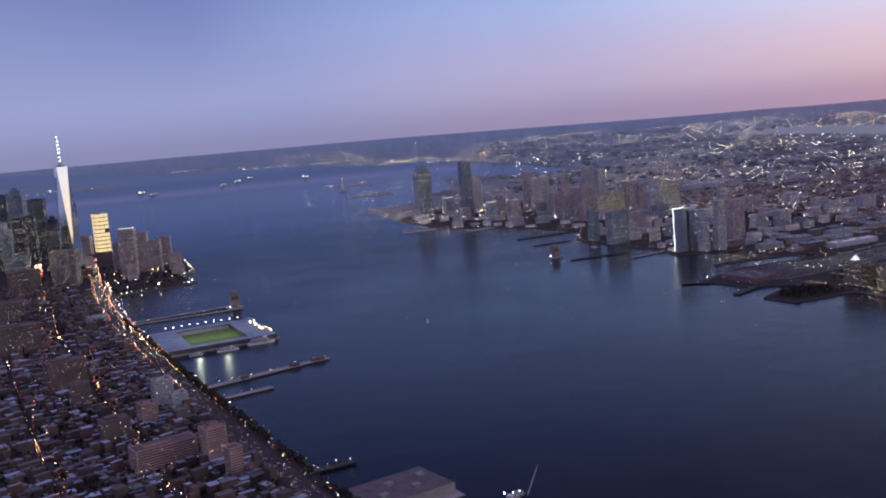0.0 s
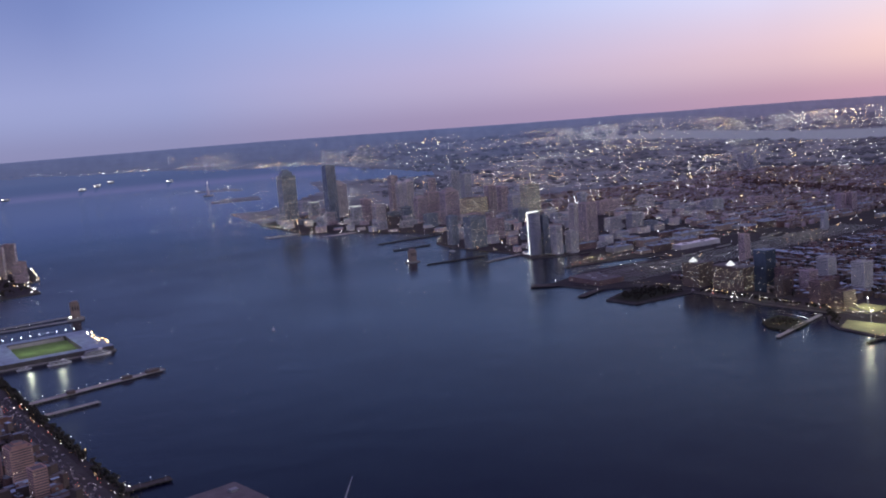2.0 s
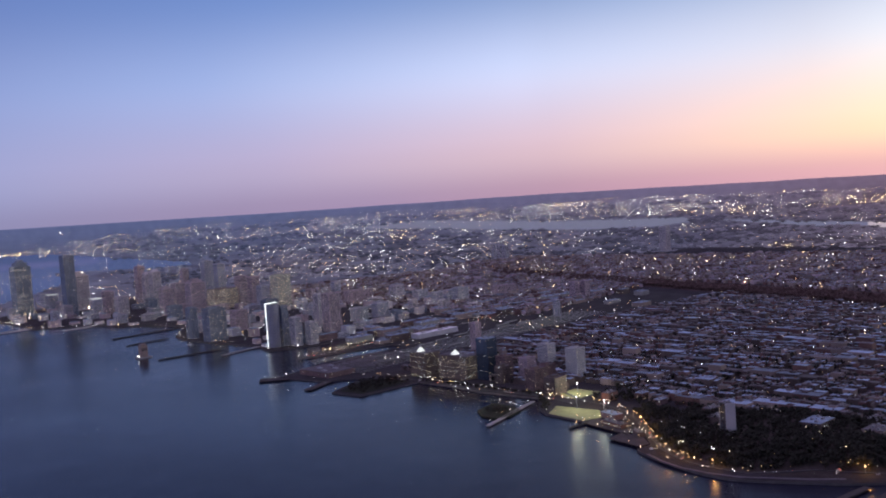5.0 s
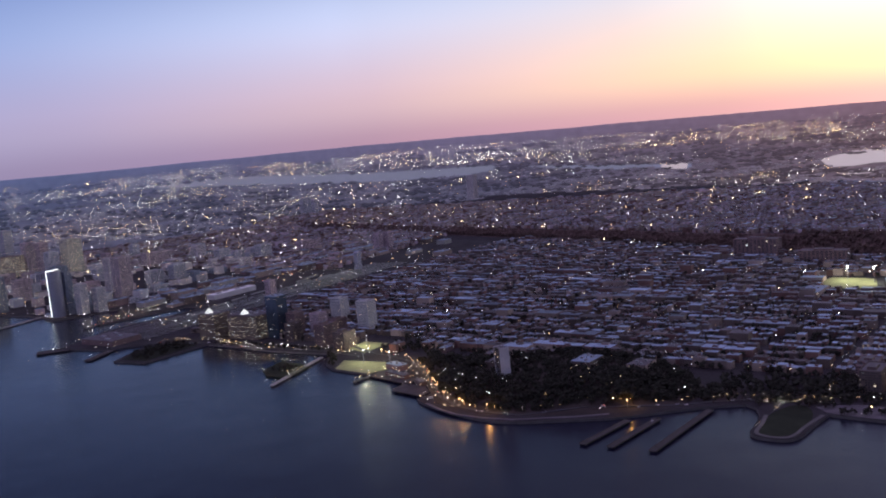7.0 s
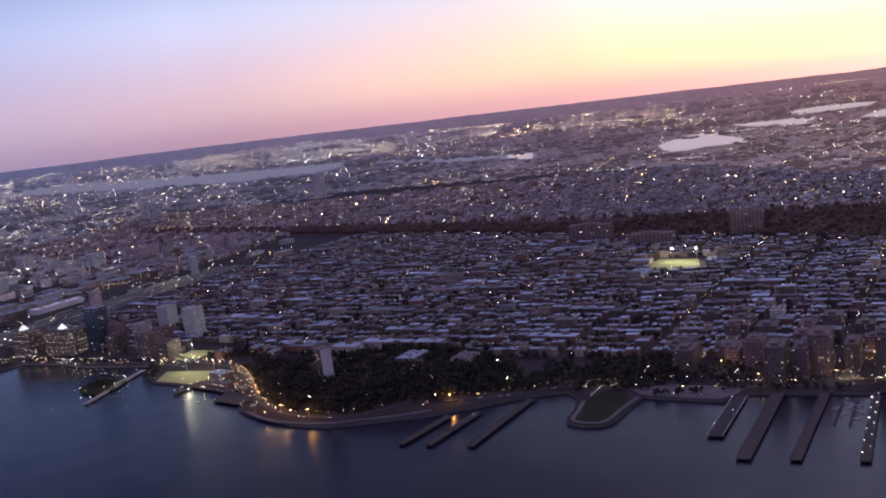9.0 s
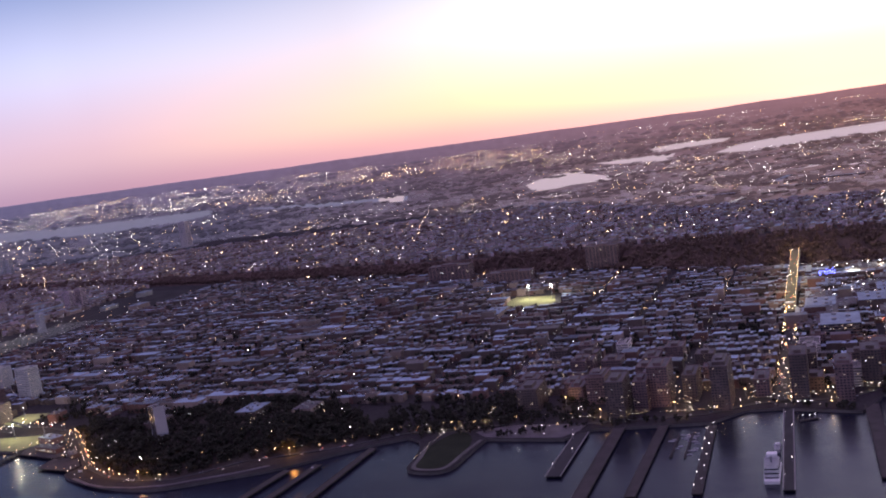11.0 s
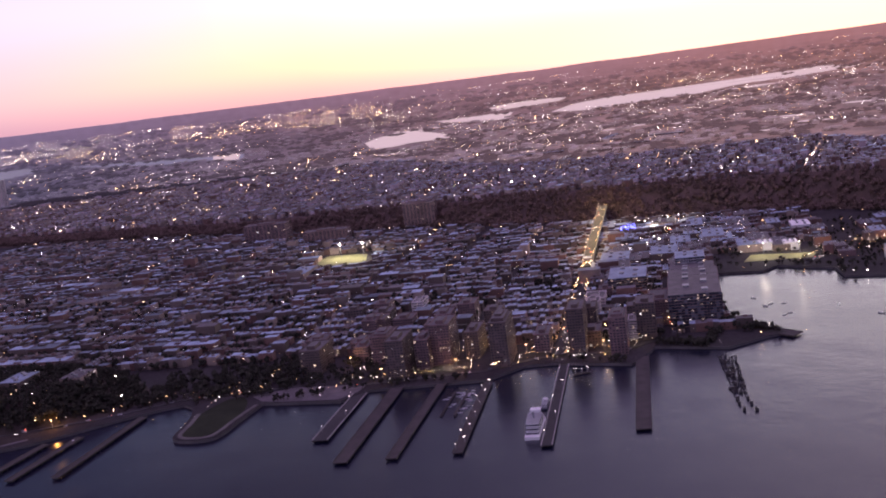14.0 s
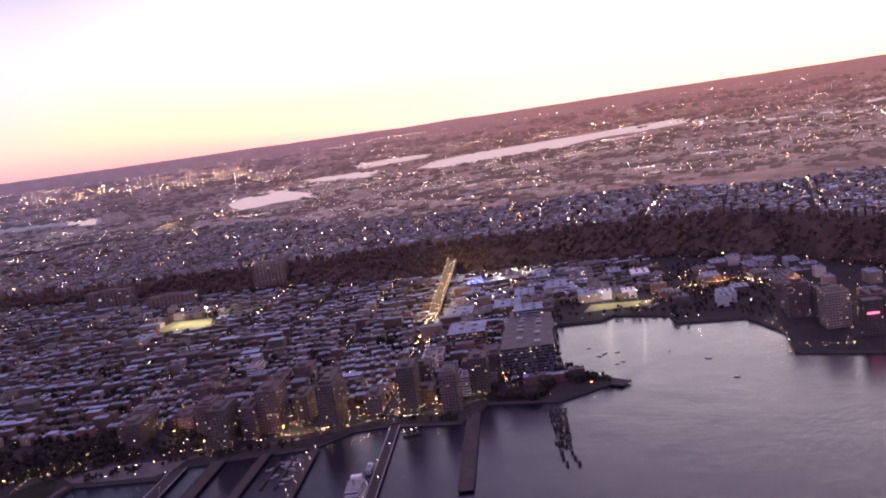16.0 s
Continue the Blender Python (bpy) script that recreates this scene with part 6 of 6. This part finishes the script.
def boat_deck(ring, label, lamps, seed):
    """A timber deck on piles, with an edge beam and lamps round it."""
    rng = random.Random(seed)
    root = thing("boathouse_deck", ring[0][0], ring[0][1], 0, label, "deck", "boathouse decks")
    local = [(x - ring[0][0], y - ring[0][1]) for x, y in ring]
    s = Shape()
    s.prism(local, 1.6, 2.2, TIMBER)
    s.part("decking", root)
    for (ax, ay), (bx, by) in zip(local, local[1:] + local[:1]):
        l, turn = math.hypot(bx - ax, by - ay), math.degrees(math.atan2(by - ay, bx - ax))
        s = Shape()
        s.box((ax + bx) / 2, (ay + by) / 2, 2.204, l - 0.6, 0.5, 0.5, turn, TIMBER)
        s.part("edge_beam", root)
        for k in range(int(l / 9)):
            q = (k + 0.5) / int(l / 9)
            s = Shape()
            s.prism(circle(0.35, 6, ax + (bx - ax) * q, ay + (by - ay) * q), -3, 1.6, TIMBER)
            s.part("pile", root)
        for k in range(int(l * lamps)):
            q = (k + rng.uniform(0.3, 0.7)) / max(1, int(l * lamps))
            x, y = ring[0][0] + ax + (bx - ax) * q, ring[0][1] + ay + (by - ay) * q
            LAMPS.gem(x, y, 5.5, dot(x, y, rng, 0.9), rng.choice((LAMP_AMBER, LAMP_AMBER, LAMP_WHITE)))


boat_deck([(-1065, -363), (-1034, -280), (-1064, -290), (-1094, -340), (-1095, -361)], "broad timber boathouse deck ringed with lamps", 0.1, 91)
boat_deck([(-1007, -292), (-990, -240), (-1006, -236), (-1031, -256), (-1042, -291)], "dark timber boat deck below the riverside road", 0.08, 92)
pier("boathouse_pier", (-1035, -367), (-1070, -361), 5, TIMBER, "narrow timber landing strung with lamps", 5, lamp_mat=LAMP_AMBER)
hall("boathouse", -1104, -342, 30, 16, 7, PLUM, "low grey-roofed boathouse by the playing field", 0.2, turn=66)
hall("boathouse", -1068, -318, 42, 12, 5, BRICK, "long low red boathouse on the timber deck", 0.3, turn=68, roof=TAR)
hall("boathouse", -1040, -268, 22, 10, 4.5, BROWN, "low brown boat shed below the riverside road", 0.2, turn=48, roof=TAR)
yard = random.Random(83)
for k in range(46):
    q = yard.random()
    x, y = -1124 + 150 * q + yard.uniform(-10, 8), -336 + 135 * q + yard.uniform(-12, 8)
    if inside(x + 6, y - 6, NJ):
        LAMPS.gem(x, y, 6.5, dot(x, y, yard, 0.85), yard.choice((LAMP_AMBER, LAMP_AMBER, LAMP_WHITE)))
for k in range(26):
    q = yard.random()
    x, y = -1105 + 150 * q + yard.uniform(-8, 8), -332 + 130 * q + yard.uniform(-8, 8)
    if inside(x + 6, y - 6, NJ):
        CARS.box(x, y, 2.6, 3.8, 1.6, 1.3, yard.uniform(0, 180), yard.choice((WHITE, HULL, STEEL)))


def viaduct():
    """The viaduct that climbs from the street grid to the clifftop."""
    root = thing("viaduct", 0, 0, 0, "long steel viaduct with lit deck climbing to the clifftop", "bridge")
    a, b = Vector((-1435, 547, 7)), Vector((-1815, 597, 28))
    along = (b - a).normalized()
    side = Vector((-along.y, along.x, 0)).normalized()

    def strip(lo, hi, drop, thick, mat, name):
        s = Shape()
        v = []
        for p in (a, b):
            for q, dz in ((lo, 0), (hi, 0), (lo, -thick), (hi, -thick)):
                v.append(tuple(p + side * q + Vector((0, 0, dz + drop))))
        s.add(v, [(0, 1, 5, 4), (0, 4, 6, 2), (1, 3, 7, 5), (2, 6, 7, 3), (0, 2, 3, 1), (4, 5, 7, 6)], mat)
        return s.part(name, root)

    strip(-7, 7, 0, 1.2, ASPHALT, "deck")
    strip(-7.4, -7.05, 1.0, 1.6, CONCRETE, "parapet")
    strip(7.05, 7.4, 1.0, 1.6, CONCRETE, "parapet")
    for k in range(1, 15):
        p = a.lerp(b, k / 15)
        s = Shape()
        for q in (-5, 5):
            s.box(p.x + side.x * q, p.y + side.y * q, 2, 1.2, 1.2, p.z - 3.2, GRID, STEEL)
        s.part("trestle", root)
    rng = random.Random(31)
    for k in range(34):
        p = a.lerp(b, (k + 0.5) / 34) + side * (6.6 if k % 2 else -6.6)
        s = Shape()
        s.box(p.x, p.y, p.z, 0.25, 0.25, 5.0, 0, STEEL)
        post = s.part("lamp_post", root)
        s = Shape()
        s.gem(p.x, p.y, p.z + 5.2, 0.45, LAMP_AMBER if k % 3 else LAMP_WHITE)
        s.part("lamp", post)
    lamp = bpy.data.lights.new("deck_light", "POINT")
    lamp.energy, lamp.color, lamp.shadow_soft_size = 14000, (1.0, 0.76, 0.34), 0.2
    for k in range(13):
        ob = new("deck_light", lamp)
        ob.location = a.lerp(b, (k + 0.5) / 13) + Vector((0, 0, 13))
        ob.parent = root
    for k in range(40):
        p = a.lerp(b, rng.random()) + side * rng.uniform(-5, 5)
        LAMPS.gem(p.x, p.y, p.z + 0.8, dot(p.x, p.y, rng, 0.8), rng.choice((LAMP_WHITE, LAMP_AMBER, LAMP_RED)))


viaduct()


# ---- the island's low streets ----
def build_village():
    rng = random.Random(17)
    s, trees = Shape(), Shape()
    for a in range(0, 46):
        for b in range(-190, 9):
            y = -450 + b * 11
            shore = float(np.interp(y, [-2100, -1675, -1035, -545, 200], [-262, -203, -155, -127, -95]))
            x = shore + 22 + a * 11
            if a % 9 == 8 or b % 7 == 0:
                if rng.random() < 0.3:
                    tree_stack(trees, x, y, rng.uniform(2.0, 3.6), rng, 2.5)
                if rng.random() < (0.4 if a % 9 == 8 else 0.16):
                    LAMPS.gem(x, y, 8, dot(x, y, rng, 1.25), rng.choice((LAMP_AMBER, LAMP_AMBER, LAMP_WHITE, LAMP_RED)))
                continue
            if rng.random() < 0.4:
                tree_stack(trees, x, y, rng.uniform(2.5, 4.2), rng, 2.5)
                continue
            h = rng.choice((6, 7, 8, 9, 10, 12, 15)) * (1 + (1.0 if y < -1500 else 0.15) * rng.random())
            s.box(x + rng.uniform(-3, 3), y + rng.uniform(-2, 2), 2.0, rng.choice((6, 8, 10, 13, 17)), rng.choice((5, 6, 8, 10, 12)), h * rng.uniform(0.7, 1.0), 4 + rng.choice((0, 0, 14)), rng.choice((BRICK, BROWN, BRICK, BROWN, BROWN)), rng.choice((ROOF, ROOF, TAR, TAR)))
            if rng.random() < 0.5:
                s.box(x + rng.uniform(-3, 3), y + rng.uniform(-3, 3), 2 + h, 2.6, 2.2, 1.9, 4, rng.choice((BRICK, TAN, STEEL)), TAR)
            if rng.random() < 0.05:
                LAMPS.gem(x + 5.5, y + 5.5, rng.uniform(4, 10), dot(x, y, rng, 1.0), rng.choice((LAMP_AMBER, LAMP_WHITE)))
    s.thing("village_blocks", "close brick blocks of the old village streets", "buildings", kind="stuff")
    for k in range(420):
        y = rng.uniform(-1750, -380)
        x = np.interp(y, [-2100, -1675, -1035, -545, 200], [-262, -203, -155, -127, -95]) - rng.uniform(13, 22)
        tree_stack(trees, float(x), y, rng.uniform(3.0, 4.6), rng, 2.5)
    for k in range(95):
        y = -1780 + k * 15 + rng.uniform(-4, 4)
        x = float(np.interp(y, [-2100, -1675, -1035, -545, 200], [-262, -203, -155, -127, -95])) - rng.choice((9, 16, 24))
        LAMPS.gem(x, y, 9, dot(x, y, rng, 0.85), rng.choice((LAMP_WHITE, LAMP_WHITE, LAMP_AMBER)))
    trees.thing("riverside_trees", "dark trees of the riverside park and streets", "trees", kind="stuff")


build_village()
row_of_towers("""
-40 -760 66 24 28 w plant
-85 -728 22 22 42 w step
-88 -676 14 16 32 w none
-110 -1017 24 20 36 c plant
-72 -948 20 20 26 w plant
-24 -1212 52 34 46 v plant
-20 -894 32 24 30 v plant
-170 -1690 36 24 26 c plant
-5 -1557 76 40 54 m plant
-20 -1089 24 20 36 m plant
-118 -975 20 18 24 c plant
-40 -1900 60 40 50 m plant
-130 -2300 70 40 70 m plant
""", "apartment house above the village streets", "village blocks", turn=4, lit=0.12)


def build_pier40():
    root = thing("sports_pier", -300, -1400, 0, "square pier building round a floodlit green playing field", "pier", turn=-6)
    s = Shape()
    s.box(0, 0, -1, 190, 190, 3.4, 0, CONCRETE)
    s.part("deck", root)
    for x, y, w, d in ((0, -82, 184, 22), (0, 82, 184, 22), (-70, 0, 44, 141), (70, 0, 44, 141)):
        s = Shape()
        s.box(x, y, 2.4, w, d, 7, 0, BULKHEAD, ROOF)
        s.part("wing", root)
    s = Shape()
    s.box(0, 0, 2.6, 95, 141, 0.3, 0, PITCH)
    s.part("turf", root, "floodlit green turf")
    for side in (-1, 1):
        s = Shape()
        for k in range(4):
            s.box(0, side * (70 - 2.2 * k), 2.9, 90, 2.0, 4.6 - 1.1 * k, 0, CONCRETE)
        s.part("stand", root, "pale stepped stand beside the turf")
    for n in range(10):
        for side in (-1,):
            s = Shape()
            s.box(-66 + n * 14.6, side * 78, 10.4, 0.4, 0.4, 7, 0, STEEL)
            post = s.part("lamp_post", root)
            s = Shape()
            s.gem(-66 + n * 14.6, side * 78, 18, 0.9, LAMP_COOL)
            s.part("lamp", post)
    rng = random.Random(41)
    for k in range(16):
        s = Shape()
        s.gem(-84 + rng.uniform(-7, 7), rng.uniform(-70, 80), 12.5, 1.2, LAMP_AMBER if k % 4 else LAMP_WHITE)
        s.part("lamp", root)
    for x in (-25, 25):
        lamp = new("flood_beam", bpy.data.lights.new("flood_beam", "POINT"))
        lamp.data.energy, lamp.data.color, lamp.data.shadow_soft_size = 17000, (0.95, 1.0, 0.78), 0.25
        lamp.parent = root
        lamp.location = (x, 0, 28)


build_pier40()
boat("ferry", -350, -1290, 46, 174, "white excursion boat moored at the sports pier", 3)
boat("ferry", -290, -1284, 36, 176, "white excursion boat moored at the sports pier", 2)
boat("ferry", -240, -1296, 22, 176, "small white boat moored at the sports pier", 2)


def statue():
    x, y, z = drawn_in(-2243, -4929, 0)
    k = math.hypot(x, y) / math.hypot(2243, 4929)
    s = Shape()
    s.prism([(x + a * k, y + b * k) for a, b in circle(30, 10)], z, z + 8 * k, CONCRETE)
    s.box(x, y, z + 8 * k, 14 * k, 14 * k, 28 * k, 20, PALE, taper=0.8)
    s.box(x, y, z + 36 * k, 8 * k, 8 * k, 30 * k, 20, WHITE, taper=0.5)
    s.box(x - 3 * k, y, z + 62 * k, 2 * k, 2 * k, 14 * k, 20, WHITE)
    s.gem(x - 3 * k, y, z + 78 * k, 3 * k, LAMP_WHITE)
    s.thing("statue", "pale floodlit colossal statue on its harbour island", "statue")


statue()
landfill = Shape()
rng = random.Random(53)
for k in range(260):
    x, y = rng.uniform(-620, -300), rng.uniform(-2700, -2110)
    if inside(x - 12, y, MANHATTAN) and inside(x, y + 12, MANHATTAN):
        tree_stack(landfill, x, y, rng.uniform(3, 5.5), rng, 2.5)
        if k % 3 == 0:
            LAMPS.gem(x + 5, y, 8, dot(x, y, rng, 1.3), rng.choice((LAMP_AMBER, LAMP_WHITE)))
landfill.thing("promenade_trees", "dark trees on the island's landfill promenade", "trees", kind="stuff")
sign = thing("sign", -1075.6, 968, 24, "glowing pink sign high on a block by the cove", "sign", turn=GRID)
board = Shape()
board.box(0, 0, 0, 0.5, 11, 1.6, 0, PINK_SIGN)
board.part("panel", sign)


def build_yards():
    """Tracks and platform roofs of the rail terminal, and the brightly lit store yards below the cliff."""
    rng = random.Random(19)
    s = Shape()
    for k in range(16):
        q = k / 15
        ax, ay, bx, by = -1230, -940 - 110 * q, -2050, -895 - 95 * q
        s.box((ax + bx) / 2, (ay + by) / 2, 2.55, 822, 1.0, 0.35, math.degrees(math.atan2(by - ay, bx - ax)), STEEL)
    s.thing("rail_tracks", "parallel steel tracks of the rail yard", "tracks", kind="stuff")
    for k in range(6):
        root = thing("platform_roof", -1330, -955 - 19 * k, 2.5, "long dark platform roof at the rail terminal", "roof", "platform roofs", 177)
        s = Shape()
        s.box(0, 0, 4, 150, 7, 0.7, 0, TAR)
        s.part("roof", root)
        for j in range(8):
            s = Shape()
            s.box(-65 + j * 18.5, 0, 0, 0.6, 0.6, 4, 0, STEEL)
            s.part("post", root)
    hall("rail_terminal", -1205, -1000, 60, 90, 9, PLUM, "low dark-roofed rail terminal on the river", 0.05, roof=TAR)
    hall("train_shed", -1640, -1100, 120, 26, 10, PALE, "long pale-roofed shed beside the rail yard", 0.0, roof=WHITE)
    for k in range(230):
        x, y = rng.uniform(-1790, -1500), rng.uniform(590, 790)
        if x > cliff_x(y) + 20:
            LAMPS.gem(x, y, rng.uniform(8, 14), dot(x, y, rng, 1.35), rng.choice((LAMP_WHITE, LAMP_COOL, LAMP_WHITE)))
    for k in range(26):
        LAMPS.gem(rng.uniform(-1648, -1630), rng.uniform(608, 632), rng.uniform(12, 20), 1.0, BLUE_SIGN)
    for k in range(800):
        x, y = rng.uniform(-2300, -1380), rng.uniform(-2950, -1330)
        if inside(x + 20, y, NJ):
            LAMPS.gem(x, y, rng.uniform(5, 34), dot(x, y, rng, 1.1), rng.choice((LAMP_WHITE, LAMP_COOL, LAMP_WHITE, LAMP_AMBER)))
    for k in range(420):
        x, y = rng.uniform(-2300, -1300), rng.uniform(-1330, -860)
        if inside(x + 20, y, NJ):
            LAMPS.gem(x, y, rng.uniform(5, 10), dot(x, y, rng, 1.1), rng.choice(CITY_LAMPS))
    for k in range(70):
        x, y = rng.uniform(-2090, -2330), rng.uniform(290, 440)
        LAMPS.gem(x, y, height(x, y) + 7, dot(x, y, rng, 1.1), rng.choice((LAMP_WHITE, LAMP_GREEN, LAMP_AMBER)))
    for k in range(240):
        x, y = rng.uniform(-1640, -1060), rng.uniform(870, 1200)
        if x > cliff_x(y) and inside(x + 5, y - 10, NJ):
            LAMPS.gem(x, y, height(x, y) + 6, dot(x, y, rng, 1.0), rng.choice((LAMP_AMBER, LAMP_AMBER, LAMP_WHITE)))
    # lamps along the water's edge
    for ring, gap, keep in ((NJ_SHORE, 14, 0.45), ([(-938, 163), (-990, 170), (-1045, 178)], 8, 0.95), ([(-1026, 160), (-1025, 208)], 7, 0.95), ([(-1060, 178), (-1060, 210), (-1113, 215)], 6, 0.95), ([(-1054, 230), (-1048, 284), (-1061, 316)], 8, 0.9), (SOUTH_SHORE[9:21], 10, 0.6), (SOUTH_SHORE[1:9], 12, 0.5), ([(-1190, 915), (-1094, 892), (-1074, 892), (-1036, 956)], 7, 0.8), ([(-1240, 985), (-1080, 985)], 9, 0.9), ([(-290, -2110), (-490, -2125), (-505, -2300), (-555, -2340), (-615, -2640)], 12, 0.85), (CASTLE_SHORE[8:], 13, 0.5)):
        for (ax, ay), (bx, by) in zip(ring, ring[1:]):
            l = math.hypot(bx - ax, by - ay)
            for j in range(int(l / gap)):
                if rng.random() < keep:
                    q = (j + 0.5) * gap / l
                    x, y = ax + (bx - ax) * q - 5, ay + (by - ay) * q
                    LAMPS.gem(x, y, 6.5, dot(x, y, rng, 1.0), rng.choice((LAMP_WHITE, LAMP_WHITE, LAMP_AMBER)))


build_yards()
rng = random.Random(47)
for line, gap in (([(-1024, 210), (-1066, 214), (-1109, 209)], 6), ([(-1031, 147), (-1040, 174), (-1024, 210)], 7), ([(-1020, 255), (-1015, 289), (-1077, 310)], 8), ([(-1038, 391), (-1034, 433), (-1047, 463), (-1042, 500), (-1030, 549)], 6), ([(-1105, -571), (-1118, -552), (-1112, -510), (-1099, -489), (-1060, -480), (-1045, -520), (-1070, -547)], 8)):
    for (ax, ay), (bx, by) in zip(line, line[1:]):
        l = math.hypot(bx - ax, by - ay)
        for j in range(int(l / gap)):
            q = (j + 0.5) * gap / l
            x, y = ax + (bx - ax) * q, ay + (by - ay) * q
            LAMPS.gem(x, y, height(x, y) + 5, dot(x, y, rng, 1.05), rng.choice((LAMP_WHITE, LAMP_AMBER)))
LAMPS.gem(-1125, -155, 18, 1.3, BLUE_SIGN)
LAMPS.thing("street_lamps", "countless lit white and amber street lamps", "lights", kind="stuff")
CARS.thing("traffic", "small cars with lights on along the roads", "cars", kind="stuff")
